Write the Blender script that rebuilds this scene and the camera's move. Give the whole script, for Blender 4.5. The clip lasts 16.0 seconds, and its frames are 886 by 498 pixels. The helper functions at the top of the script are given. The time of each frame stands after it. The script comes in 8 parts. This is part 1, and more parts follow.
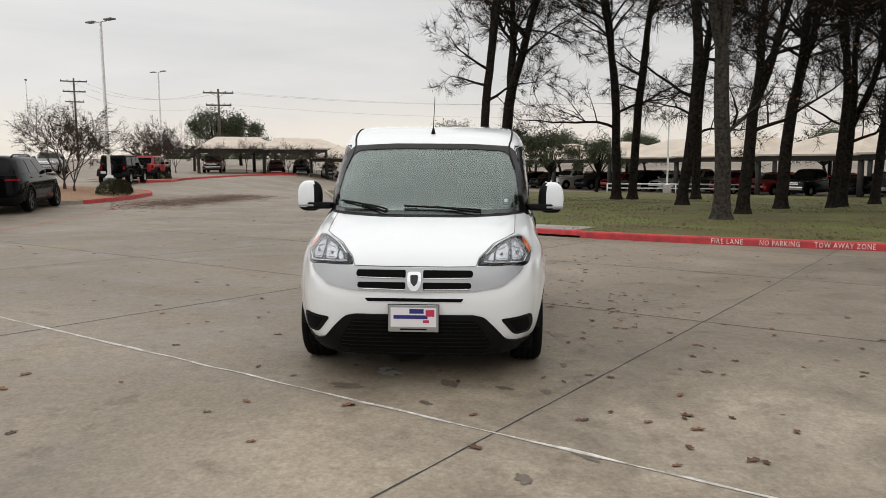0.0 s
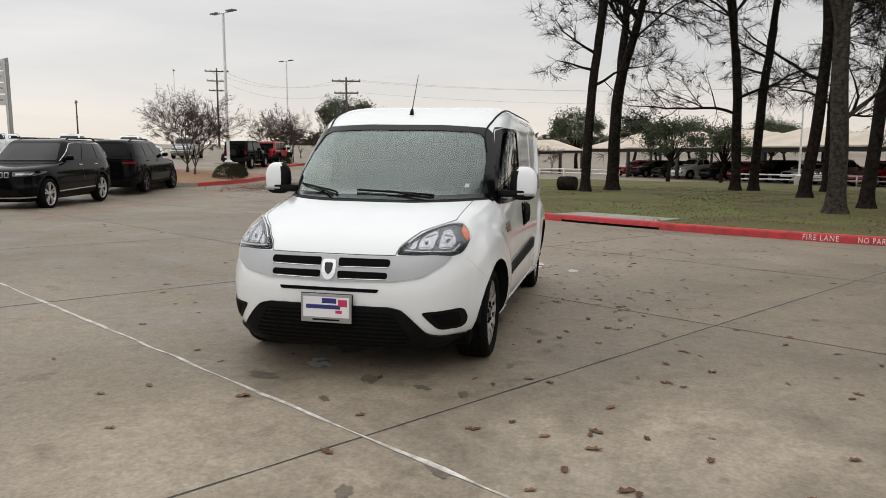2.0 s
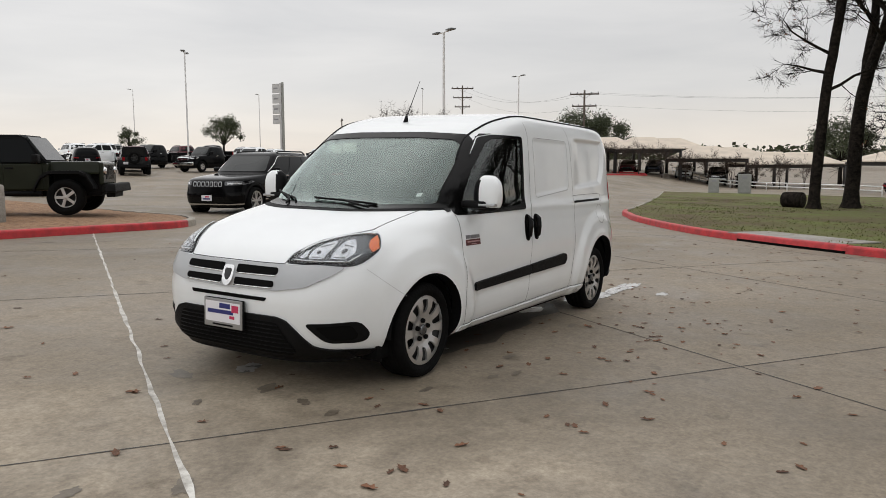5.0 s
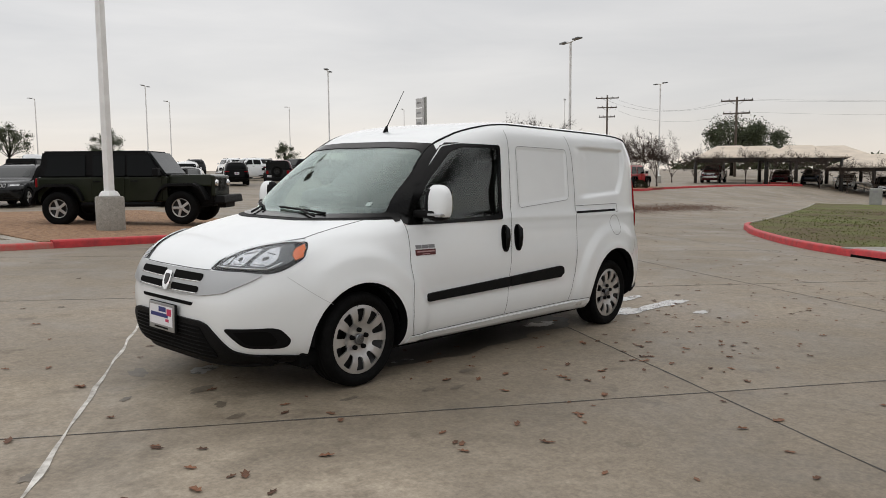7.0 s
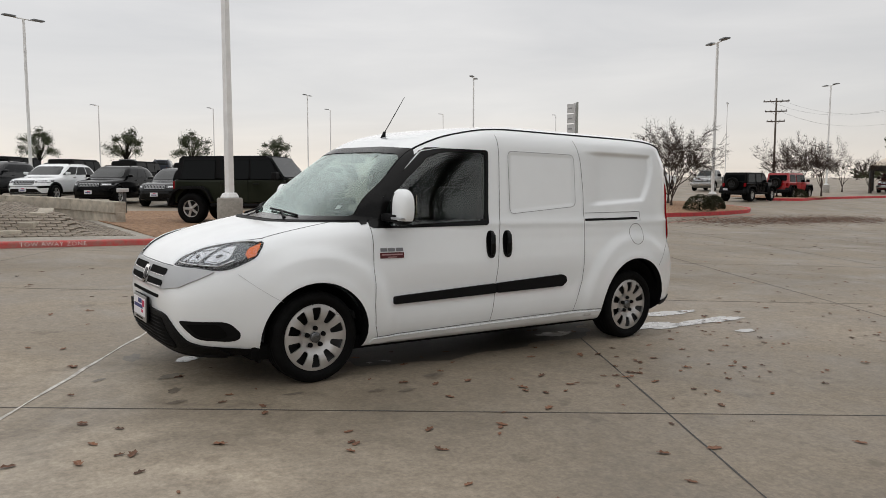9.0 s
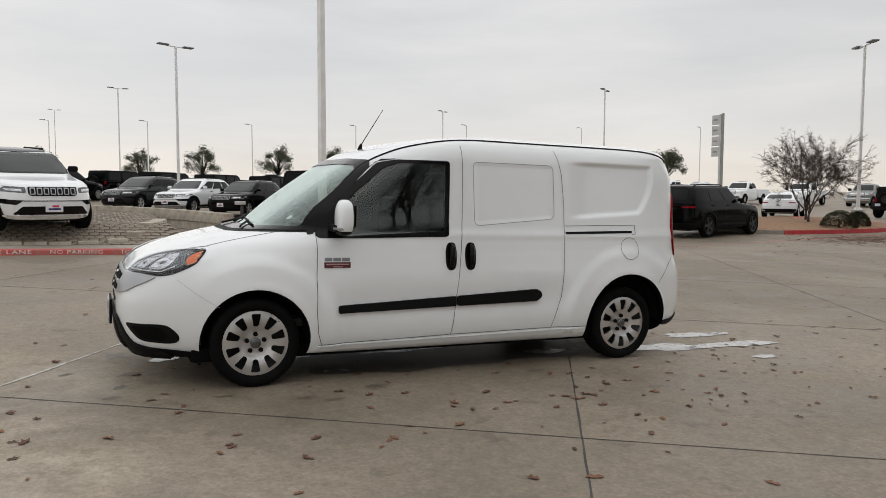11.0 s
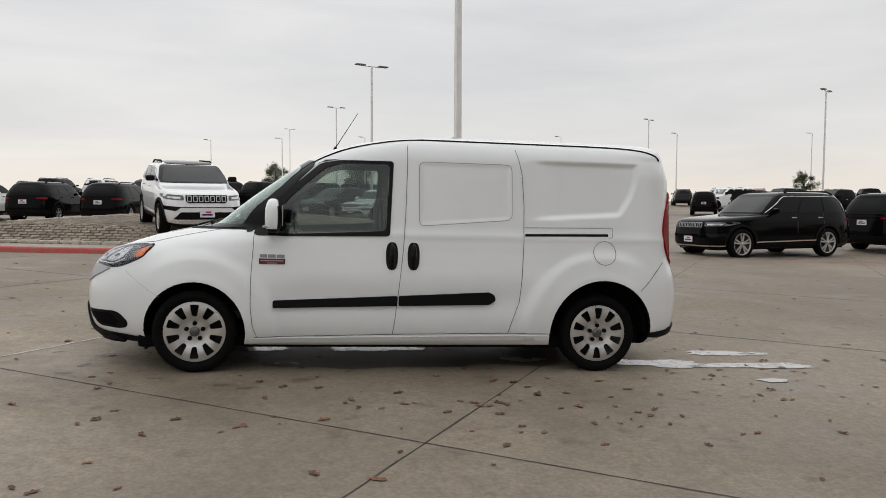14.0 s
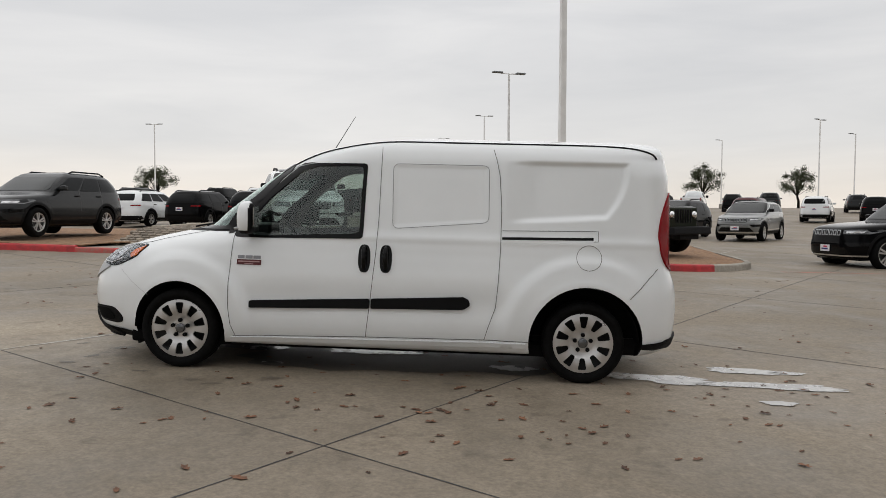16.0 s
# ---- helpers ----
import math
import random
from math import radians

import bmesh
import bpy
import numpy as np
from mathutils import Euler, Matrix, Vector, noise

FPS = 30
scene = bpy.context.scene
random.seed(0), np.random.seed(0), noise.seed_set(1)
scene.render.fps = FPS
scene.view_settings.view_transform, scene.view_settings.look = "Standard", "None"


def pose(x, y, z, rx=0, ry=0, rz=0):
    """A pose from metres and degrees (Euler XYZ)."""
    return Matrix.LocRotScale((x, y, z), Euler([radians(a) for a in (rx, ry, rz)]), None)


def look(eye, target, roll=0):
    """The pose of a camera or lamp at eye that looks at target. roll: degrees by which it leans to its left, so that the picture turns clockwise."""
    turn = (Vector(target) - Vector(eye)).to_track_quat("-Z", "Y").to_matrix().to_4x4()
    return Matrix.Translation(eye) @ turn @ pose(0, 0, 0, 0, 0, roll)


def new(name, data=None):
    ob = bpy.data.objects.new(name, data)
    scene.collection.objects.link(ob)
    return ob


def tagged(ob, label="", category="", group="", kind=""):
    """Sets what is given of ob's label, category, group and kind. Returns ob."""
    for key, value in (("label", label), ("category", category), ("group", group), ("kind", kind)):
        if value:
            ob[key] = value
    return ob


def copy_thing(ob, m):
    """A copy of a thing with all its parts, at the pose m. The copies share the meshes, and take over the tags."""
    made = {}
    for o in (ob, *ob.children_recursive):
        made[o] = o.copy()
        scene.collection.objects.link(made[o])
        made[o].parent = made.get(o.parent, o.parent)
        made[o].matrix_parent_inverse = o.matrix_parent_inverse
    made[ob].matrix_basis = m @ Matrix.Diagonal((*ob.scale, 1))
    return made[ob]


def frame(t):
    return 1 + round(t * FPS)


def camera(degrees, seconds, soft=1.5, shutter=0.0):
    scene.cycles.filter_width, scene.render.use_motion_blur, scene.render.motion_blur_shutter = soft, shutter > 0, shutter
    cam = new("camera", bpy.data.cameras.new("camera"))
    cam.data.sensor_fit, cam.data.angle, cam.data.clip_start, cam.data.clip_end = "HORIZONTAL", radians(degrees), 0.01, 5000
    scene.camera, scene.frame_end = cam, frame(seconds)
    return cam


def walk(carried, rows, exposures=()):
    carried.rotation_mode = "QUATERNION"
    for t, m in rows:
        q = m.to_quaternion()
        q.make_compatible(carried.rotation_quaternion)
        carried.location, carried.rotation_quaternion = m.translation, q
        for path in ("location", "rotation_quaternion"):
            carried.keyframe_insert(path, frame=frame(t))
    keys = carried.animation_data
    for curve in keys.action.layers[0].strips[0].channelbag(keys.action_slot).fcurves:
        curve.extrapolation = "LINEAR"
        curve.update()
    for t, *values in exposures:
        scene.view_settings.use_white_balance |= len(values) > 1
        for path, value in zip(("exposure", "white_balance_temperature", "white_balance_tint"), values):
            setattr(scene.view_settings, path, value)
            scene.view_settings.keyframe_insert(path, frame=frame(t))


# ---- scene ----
cam = camera(61.2, 16.0, soft=0.7)
PATH = [
    (0, (7.069, 0.425, 1.511), (5.086, 0.326, 1.272), -0.34),
    (0.5, (6.986, 0.709, 1.490), (5.008, 0.555, 1.242), -0.18),
    (1, (6.878, 1.015, 1.472), (4.908, 0.785, 1.214), 0.07),
    (1.5, (6.689, 1.309, 1.471), (4.733, 0.984, 1.206), 0.11),
    (2, (6.557, 1.633, 1.464), (4.624, 1.201, 1.194), 0.04),
    (2.5, (6.371, 1.916, 1.440), (4.465, 1.374, 1.167), 0.08),
    (3, (6.183, 2.197, 1.445), (4.313, 1.542, 1.177), 0.11),
    (3.5, (6.044, 2.505, 1.439), (4.213, 1.745, 1.179), 0.25),
    (4, (5.894, 2.804, 1.427), (4.104, 1.949, 1.175), 0.30),
    (6.5, (4.904, 4.242, 1.414), (3.374, 2.971, 1.206), -0.50),
    (7, (4.678, 4.456, 1.397), (3.212, 3.110, 1.195), -0.43),
    (7.5, (4.437, 4.671, 1.399), (3.041, 3.253, 1.199), -0.36),
    (8, (4.233, 4.932, 1.399), (2.911, 3.444, 1.198), -0.08),
    (8.5, (3.988, 5.140, 1.376), (2.746, 3.585, 1.183), 0.00),
    (9, (3.718, 5.339, 1.384), (2.559, 3.719, 1.199), 0.09),
    (11.5, (2.177, 6.132, 1.348), (1.431, 4.282, 1.206), 0.17),
    (12, (1.848, 6.252, 1.333), (1.193, 4.368, 1.193), 0.18),
    (12.5, (1.505, 6.357, 1.321), (0.940, 4.444, 1.184), 0.29),
    (13, (1.161, 6.398, 1.307), (0.689, 4.460, 1.174), 0.40),
    (13.5, (0.834, 6.477, 1.299), (0.455, 4.518, 1.172), 0.42),
    (14, (0.515, 6.548, 1.279), (0.229, 4.572, 1.161), 0.24),
    (14.5, (0.161, 6.550, 1.275), (-0.025, 4.562, 1.167), 0.16),
    (15, (-0.205, 6.567, 1.262), (-0.287, 4.572, 1.161), 0.09),
    (15.5, (-0.546, 6.540, 1.239), (-0.522, 4.543, 1.141), 0.13),
    (16, (-0.884, 6.485, 1.242), (-0.750, 4.492, 1.143), 0.17),
]
walk(cam, [(t, look(eye, target, roll)) for t, eye, target, roll in PATH],
     [(0, 0.14, 6620, 10), (4, 0.06, 6560, 10), (9, -0.02, 6560, 10), (16, -0.06, 6560, 10)])

# ---- sky and light: a bright overcast winter day ----
SUN_UP, SUN_TURN = radians(66), radians(205)
world = bpy.data.worlds.new("overcast_sky")
scene.world = world
world.use_nodes = True
wt = world.node_tree
wt.nodes.clear()


def wnode(kind, **values):
    n = wt.nodes.new(kind)
    for key, value in values.items():
        n.inputs[key].default_value = value
    return n


w_sky = wt.nodes.new("ShaderNodeTexSky")
w_sky.sky_type, w_sky.sun_disc = "NISHITA", False
w_sky.sun_elevation, w_sky.sun_rotation = SUN_UP, SUN_TURN
w_co = wt.nodes.new("ShaderNodeTexCoord")
w_sep = wt.nodes.new("ShaderNodeSeparateXYZ")
wt.links.new(w_co.outputs["Generated"], w_sep.inputs[0])
# cloud sheet: grey above, paler and warmer to the rim of the sky
w_ramp = wt.nodes.new("ShaderNodeValToRGB")
for e, (at, col) in zip([w_ramp.color_ramp.elements[0], w_ramp.color_ramp.elements[1]] + [w_ramp.color_ramp.elements.new(v) for v in (0.3, 0.6, 0.8)],
                        ((0.0, (0.82, 0.75, 0.67, 1)), (0.03, (0.76, 0.725, 0.685, 1)), (0.09, (0.69, 0.68, 0.67, 1)), (0.45, (0.66, 0.667, 0.677, 1)), (0.85, (1.02, 1.02, 1.02, 1)))):
    e.position, e.color = at, col
wt.links.new(w_sep.outputs["Z"], w_ramp.inputs[0])
w_map = wt.nodes.new("ShaderNodeMapping")
w_map.inputs["Scale"].default_value = (1.3, 1.3, 7.0)
wt.links.new(w_co.outputs["Generated"], w_map.inputs[0])
w_noise = wnode("ShaderNodeTexNoise", Scale=1.9, Detail=5.0, Roughness=0.55, Distortion=0.4)
wt.links.new(w_map.outputs[0], w_noise.inputs["Vector"])
w_shade = wt.nodes.new("ShaderNodeValToRGB")
w_shade.color_ramp.elements[0].position, w_shade.color_ramp.elements[0].color = 0.30, (0.875, 0.882, 0.895, 1)
w_shade.color_ramp.elements[1].position, w_shade.color_ramp.elements[1].color = 0.72, (1.055, 1.05, 1.045, 1)
wt.links.new(w_noise.outputs["Fac"], w_shade.inputs[0])
w_mul = wt.nodes.new("ShaderNodeMix")
w_mul.data_type, w_mul.blend_type = "RGBA", "MULTIPLY"
w_mul.inputs[0].default_value = 1.0
wt.links.new(w_ramp.outputs[0], w_mul.inputs[6])
wt.links.new(w_shade.outputs[0], w_mul.inputs[7])
# the cloud is thinner, and brighter, away from the trees
w_dot = wt.nodes.new("ShaderNodeVectorMath")
w_dot.operation = "DOT_PRODUCT"
w_dot.inputs[1].default_value = (0.08, -0.13, 0.0)
wt.links.new(w_co.outputs["Generated"], w_dot.inputs[0])
w_one = wt.nodes.new("ShaderNodeMath")
w_one.operation = "ADD"
w_one.inputs[1].default_value = 1.0
wt.links.new(w_dot.outputs["Value"], w_one.inputs[0])
w_side = wt.nodes.new("ShaderNodeVectorMath")
w_side.operation = "SCALE"
wt.links.new(w_mul.outputs[2], w_side.inputs[0])
wt.links.new(w_one.outputs[0], w_side.inputs["Scale"])
w_add = wt.nodes.new("ShaderNodeMix")
w_add.data_type, w_add.blend_type = "RGBA", "ADD"
w_add.inputs[0].default_value = 0.008
wt.links.new(w_side.outputs[0], w_add.inputs[6])
wt.links.new(w_sky.outputs[0], w_add.inputs[7])
w_bg = wnode("ShaderNodeBackground", Strength=1.0)
wt.links.new(w_add.outputs[2], w_bg.inputs["Color"])
w_out = wt.nodes.new("ShaderNodeOutputWorld")
wt.links.new(w_bg.outputs[0], w_out.inputs[0])

sun = new("sun", bpy.data.lights.new("sun", "SUN"))
sun.data.energy, sun.data.angle, sun.data.color = 0.6, radians(150), (1.0, 0.97, 0.93)
sun.matrix_world = look((0, 0, 30), (0.25, 0.3, 29))

# ---- materials ----
def mat(name, base, rough=0.6, metal=0.0, vary=0.0, scale=4.0, bump=0.0, bscale=40.0, coat=0.0, rand=0.0, second=None, spec=0.5, island=0.0):
    """A principled material: base colour, varied at two scales, with fine relief. second: a colour mixed in as stains."""
    m = bpy.data.materials.new(name)
    m.use_nodes = True
    t = m.node_tree
    b = t.nodes["Principled BSDF"]
    b.inputs["Roughness"].default_value, b.inputs["Metallic"].default_value = rough, metal
    b.inputs["Coat Weight"].default_value, b.inputs["Coat Roughness"].default_value = coat, 0.04
    b.inputs["Specular IOR Level"].default_value = spec
    b.inputs["Base Color"].default_value = (*base, 1)
    co = t.nodes.new("ShaderNodeTexCoord")
    col = None
    if vary or second:
        n1 = t.nodes.new("ShaderNodeTexNoise")
        n1.inputs["Scale"].default_value, n1.inputs["Detail"].default_value, n1.inputs["Roughness"].default_value = scale, 8.0, 0.62
        t.links.new(co.outputs["Object"], n1.inputs["Vector"])
        ramp = t.nodes.new("ShaderNodeValToRGB")
        lo = second or tuple(c * (1 - vary) for c in base)
        ramp.color_ramp.elements[0].position, ramp.color_ramp.elements[0].color = 0.36, (*lo, 1)
        ramp.color_ramp.elements[1].position, ramp.color_ramp.elements[1].color = 0.64, (*tuple(min(1, c * (1 + vary)) for c in base), 1)
        t.links.new(n1.outputs["Fac"], ramp.inputs[0])
        col = ramp.outputs[0]
        rr = t.nodes.new("ShaderNodeMapRange")
        rr.inputs["To Min"].default_value, rr.inputs["To Max"].default_value = max(0.02, rough - 0.08), min(1, rough + 0.08)
        t.links.new(n1.outputs["Fac"], rr.inputs["Value"])
        t.links.new(rr.outputs[0], b.inputs["Roughness"])
    if rand or island:
        src = t.nodes.new("ShaderNodeObjectInfo").outputs["Random"] if rand else t.nodes.new("ShaderNodeNewGeometry").outputs["Random Per Island"]
        mr = t.nodes.new("ShaderNodeMapRange")
        mr.inputs["To Min"].default_value, mr.inputs["To Max"].default_value = 1 - (rand or island), 1 + (rand or island)
        t.links.new(src, mr.inputs["Value"])
        hsv = t.nodes.new("ShaderNodeHueSaturation")
        hsv.inputs["Color"].default_value = (*base, 1)
        t.links.new(mr.outputs[0], hsv.inputs["Value"])
        if col:
            t.links.new(col, hsv.inputs["Color"])
        col = hsv.outputs[0]
    if col:
        t.links.new(col, b.inputs["Base Color"])
    if bump:
        n2 = t.nodes.new("ShaderNodeTexNoise")
        n2.inputs["Scale"].default_value, n2.inputs["Detail"].default_value = bscale, 6.0
        t.links.new(co.outputs["Object"], n2.inputs["Vector"])
        bp = t.nodes.new("ShaderNodeBump")
        bp.inputs["Strength"].default_value, bp.inputs["Distance"].default_value = bump, 0.02
        t.links.new(n2.outputs["Fac"], bp.inputs["Height"])
        t.links.new(bp.outputs[0], b.inputs["Normal"])
    return m


def concrete(name, base, rand=0.06, wet=True, gloss=0.0, pale_zone=False):
    """Worn paving: stains at metre scale, mottling, speckle and a smoother sheen where it is damp."""
    m = bpy.data.materials.new(name)
    m.use_nodes = True
    t = m.node_tree
    b = t.nodes["Principled BSDF"]
    co = t.nodes.new("ShaderNodeNewGeometry")

    def noise_at(scale, detail, rough=0.6, dist=0.0):
        n = t.nodes.new("ShaderNodeTexNoise")
        n.inputs["Scale"].default_value, n.inputs["Detail"].default_value, n.inputs["Roughness"].default_value, n.inputs["Distortion"].default_value = scale, detail, rough, dist
        t.links.new(co.outputs["Position"], n.inputs["Vector"])
        return n.outputs["Fac"]

    def ramp_of(src, p0, c0, p1, c1):
        r = t.nodes.new("ShaderNodeValToRGB")
        r.color_ramp.elements[0].position, r.color_ramp.elements[0].color = p0, (*c0, 1)
        r.color_ramp.elements[1].position, r.color_ramp.elements[1].color = p1, (*c1, 1)
        t.links.new(src, r.inputs[0])
        return r.outputs[0]

    def times(a, c, fac=1.0):
        x = t.nodes.new("ShaderNodeMix")
        x.data_type, x.blend_type = "RGBA", "MULTIPLY"
        x.inputs[0].default_value = fac
        t.links.new(a, x.inputs[6])
        t.links.new(c, x.inputs[7])
        return x.outputs[2]

    big = noise_at(0.22, 5.0, 0.6, 0.6)
    mid = noise_at(0.85, 9.0, 0.62, 0.5)
    fine = noise_at(38.0, 5.0, 0.7)
    spots = noise_at(3.2, 4.0, 0.55)
    grit = noise_at(11.0, 7.0, 0.75)
    col = ramp_of(big, 0.32, tuple(c * f for c, f in zip(base, (0.74, 0.73, 0.70))), 0.68, tuple(c * f for c, f in zip(base, (1.16, 1.17, 1.2))))
    col = times(col, ramp_of(mid, 0.34, (0.80, 0.795, 0.785), 0.64, (1.11, 1.11, 1.11)))
    col = times(col, ramp_of(fine, 0.35, (0.78, 0.78, 0.78), 0.65, (1.13, 1.13, 1.13)))
    col = times(col, ramp_of(spots, 0.30, (0.58, 0.56, 0.54), 0.38, (1.0, 1.0, 1.0)), 0.6)
    col = times(col, ramp_of(grit, 0.36, (0.84, 0.83, 0.82), 0.64, (1.11, 1.11, 1.12)))
    if pale_zone:
        # paler and streaked round the joint crossing ahead of the van, fading outwards
        mp = t.nodes.new("ShaderNodeMapping")
        mp.inputs["Location"].default_value = (-3.7, -1.5, 0.0)
        t.links.new(co.outputs["Position"], mp.inputs[0])
        ln = t.nodes.new("ShaderNodeVectorMath")
        ln.operation = "LENGTH"
        t.links.new(mp.outputs[0], ln.inputs[0])
        away = t.nodes.new("ShaderNodeMapRange")
        away.inputs["From Min"].default_value, away.inputs["From Max"].default_value = 0.9, 3.1
        away.inputs["To Min"].default_value, away.inputs["To Max"].default_value = 1.0, 0.0
        t.links.new(ln.outputs["Value"], away.inputs["Value"])
        streak = t.nodes.new("ShaderNodeMapRange")
        streak.inputs["From Min"].default_value, streak.inputs["From Max"].default_value = 0.36, 0.60
        t.links.new(noise_at(0.7, 8.0, 0.65, 0.8), streak.inputs["Value"])
        amount = t.nodes.new("ShaderNodeMath")
        amount.operation = "MULTIPLY"
        t.links.new(away.outputs[0], amount.inputs[0])
        t.links.new(streak.outputs[0], amount.inputs[1])
        pale = t.nodes.new("ShaderNodeMix")
        pale.data_type, pale.blend_type = "RGBA", "MULTIPLY"
        t.links.new(amount.outputs[0], pale.inputs[0])
        t.links.new(col, pale.inputs[6])
        pale.inputs[7].default_value = (1.9, 1.95, 2.02, 1)
        col = pale.outputs[2]
    if rand:
        oi = t.nodes.new("ShaderNodeObjectInfo")
        mr = t.nodes.new("ShaderNodeMapRange")
        mr.inputs["To Min"].default_value, mr.inputs["To Max"].default_value = 1 - rand, 1 + rand
        t.links.new(oi.outputs["Random"], mr.inputs["Value"])
        h = t.nodes.new("ShaderNodeHueSaturation")
        t.links.new(mr.outputs[0], h.inputs["Value"])
        t.links.new(col, h.inputs["Color"])
        col = h.outputs[0]
    t.links.new(col, b.inputs["Base Color"])
    r = t.nodes.new("ShaderNodeMapRange")
    r.inputs["From Min"].default_value, r.inputs["From Max"].default_value = 0.3, 0.7
    r.inputs["To Min"].default_value, r.inputs["To Max"].default_value = (gloss or (0.42 if wet else 0.75)), (0.5 if gloss else 0.85)
    t.links.new(mid, r.inputs["Value"])
    t.links.new(r.outputs[0], b.inputs["Roughness"])
    bp = t.nodes.new("ShaderNodeBump")
    bp.inputs["Strength"].default_value, bp.inputs["Distance"].default_value = 0.25, 0.004
    t.links.new(fine, bp.inputs["Height"])
    t.links.new(bp.outputs[0], b.inputs["Normal"])
    return m


M_CONC = concrete("paving_concrete", (0.246, 0.204, 0.152), pale_zone=True)
M_CONC_FAR = concrete("lot_concrete", (0.262, 0.217, 0.162), rand=0.0)
M_KERB = concrete("kerb_concrete", (0.36, 0.33, 0.28), rand=0.0, wet=False)
M_POLEBASE = concrete("cast_concrete", (0.34, 0.32, 0.285), rand=0.0, wet=False)
M_SEAL = mat("dark_joint_sealant", (0.045, 0.042, 0.04), 0.7, vary=0.3, scale=20, bump=0.4)
M_SEALW = mat("pale_joint_sealant", (0.66, 0.64, 0.60), 0.8, vary=0.15, scale=9, bump=0.6, second=(0.34, 0.315, 0.28))
M_RED = mat("red_kerb_paint", (0.50, 0.035, 0.04), 0.55, vary=0.2, scale=5, bump=0.3, second=(0.34, 0.03, 0.035))
M_REDWORN = mat("worn_red_paint", (0.46, 0.065, 0.06), 0.7, vary=0.2, scale=9, bump=0.3, second=(0.38, 0.15, 0.125))
M_FADED = mat("faded_red_marking", (0.36, 0.12, 0.095), 0.8, vary=0.2, scale=6, bump=0.2, second=(0.27, 0.20, 0.15))
M_PAINTW = mat("white_stencil_paint", (0.80, 0.76, 0.74), 0.7, vary=0.10, scale=25, second=(0.70, 0.58, 0.56))
M_LEAF = mat("dead_leaf", (0.17, 0.085, 0.045), 0.75, vary=0.35, scale=30, rand=0.35)
M_LEAFS = mat("dead_leaves", (0.135, 0.060, 0.030), 0.75, vary=0.3, scale=30, island=0.5)
M_GRASS = mat("winter_grass", (0.092, 0.112, 0.020), 0.9, vary=0.3, scale=0.35, bump=0.8, bscale=60, second=(0.100, 0.064, 0.030))
M_BLADE = mat("grass_blades", (0.115, 0.122, 0.030), 0.8, vary=0.2, scale=2, island=0.35)
M_MULCH = mat("reddish_mulch", (0.30, 0.182, 0.105), 0.95, vary=0.3, scale=9, bump=1.0, bscale=70, second=(0.19, 0.108, 0.062))
M_PAVER = mat("tumbled_pavers", (0.26, 0.22, 0.175), 0.85, vary=0.3, scale=8, bump=0.5, island=0.3)
M_CAP = mat("pale_cap_stone", (0.47, 0.42, 0.345), 0.85, vary=0.2, scale=5, bump=0.5, rand=0.1)
M_BARK = mat("oak_bark", (0.022, 0.018, 0.015), 0.95, vary=0.45, scale=7, bump=1.0, bscale=25, second=(0.009, 0.008, 0.007), spec=0.05)
M_BARK2 = mat("pale_oak_bark", (0.052, 0.046, 0.039), 0.95, vary=0.4, scale=9, bump=1.0, bscale=25, second=(0.02, 0.018, 0.015), spec=0.1)
M_TWIG = mat("twigs", (0.014, 0.012, 0.010), 0.95, spec=0.1)
M_CRAPE = mat("crape_myrtle_bark", (0.055, 0.038, 0.030), 0.85, vary=0.3, scale=9)
M_LIVE = mat("live_oak_leaves", (0.050, 0.062, 0.027), 0.7, island=0.5)
M_TAN = mat("brownish_twig_leaves", (0.15, 0.09, 0.06), 0.9, island=0.4)
M_SHRUB = mat("clipped_shrub_leaves", (0.05, 0.058, 0.028), 0.7, island=0.5)
M_POLE = mat("pole_paint", (0.84, 0.84, 0.83), 0.45, vary=0.06, scale=3)
M_LUM = mat("luminaire_grey", (0.20, 0.21, 0.22), 0.5, metal=0.3)
M_WOODPOLE = mat("weathered_pole_wood", (0.10, 0.08, 0.065), 0.9, vary=0.3, scale=4)
M_CANVAS = mat("tan_shade_canvas", (0.60, 0.52, 0.43), 0.85, vary=0.10, scale=0.6)
M_STEELDK = mat("dark_post_steel", (0.03, 0.028, 0.027), 0.6, vary=0.2)
M_PIPE = mat("white_pipe_paint", (0.78, 0.78, 0.77), 0.5, vary=0.06)
M_SIGNFACE = mat("sign_face", (0.55, 0.55, 0.55), 0.5, vary=0.05)
M_SIGNBAR = mat("sign_bars", (0.28, 0.28, 0.29), 0.5)
M_CABINET = mat("utility_cabinet_paint", (0.30, 0.31, 0.29), 0.6, vary=0.08)
# vehicles
M_WHITE = mat("white_vehicle_paint", (0.845, 0.868, 0.878), 0.22, vary=0.015, scale=2.0, coat=0.8)
M_BLACKP = mat("black_vehicle_paint", (0.0035, 0.0035, 0.004), 0.06, vary=0.1, scale=2, spec=0.10)
M_GREENP = mat("dark_green_vehicle_paint", (0.018, 0.021, 0.013), 0.12, vary=0.1, scale=2, spec=0.18)
M_GREYP = mat("granite_grey_paint", (0.018, 0.019, 0.020), 0.18, metal=0.2, vary=0.08, scale=2, spec=0.35)
M_SILVERP = mat("silver_grey_paint", (0.20, 0.205, 0.20), 0.3, metal=0.5, vary=0.05, scale=2, coat=0.9)
M_REDP = mat("red_vehicle_paint", (0.42, 0.012, 0.016), 0.3, vary=0.08, scale=2, coat=0.9)
M_MAROON = mat("maroon_paint", (0.07, 0.007, 0.012), 0.25, vary=0.08, scale=2, spec=0.4)
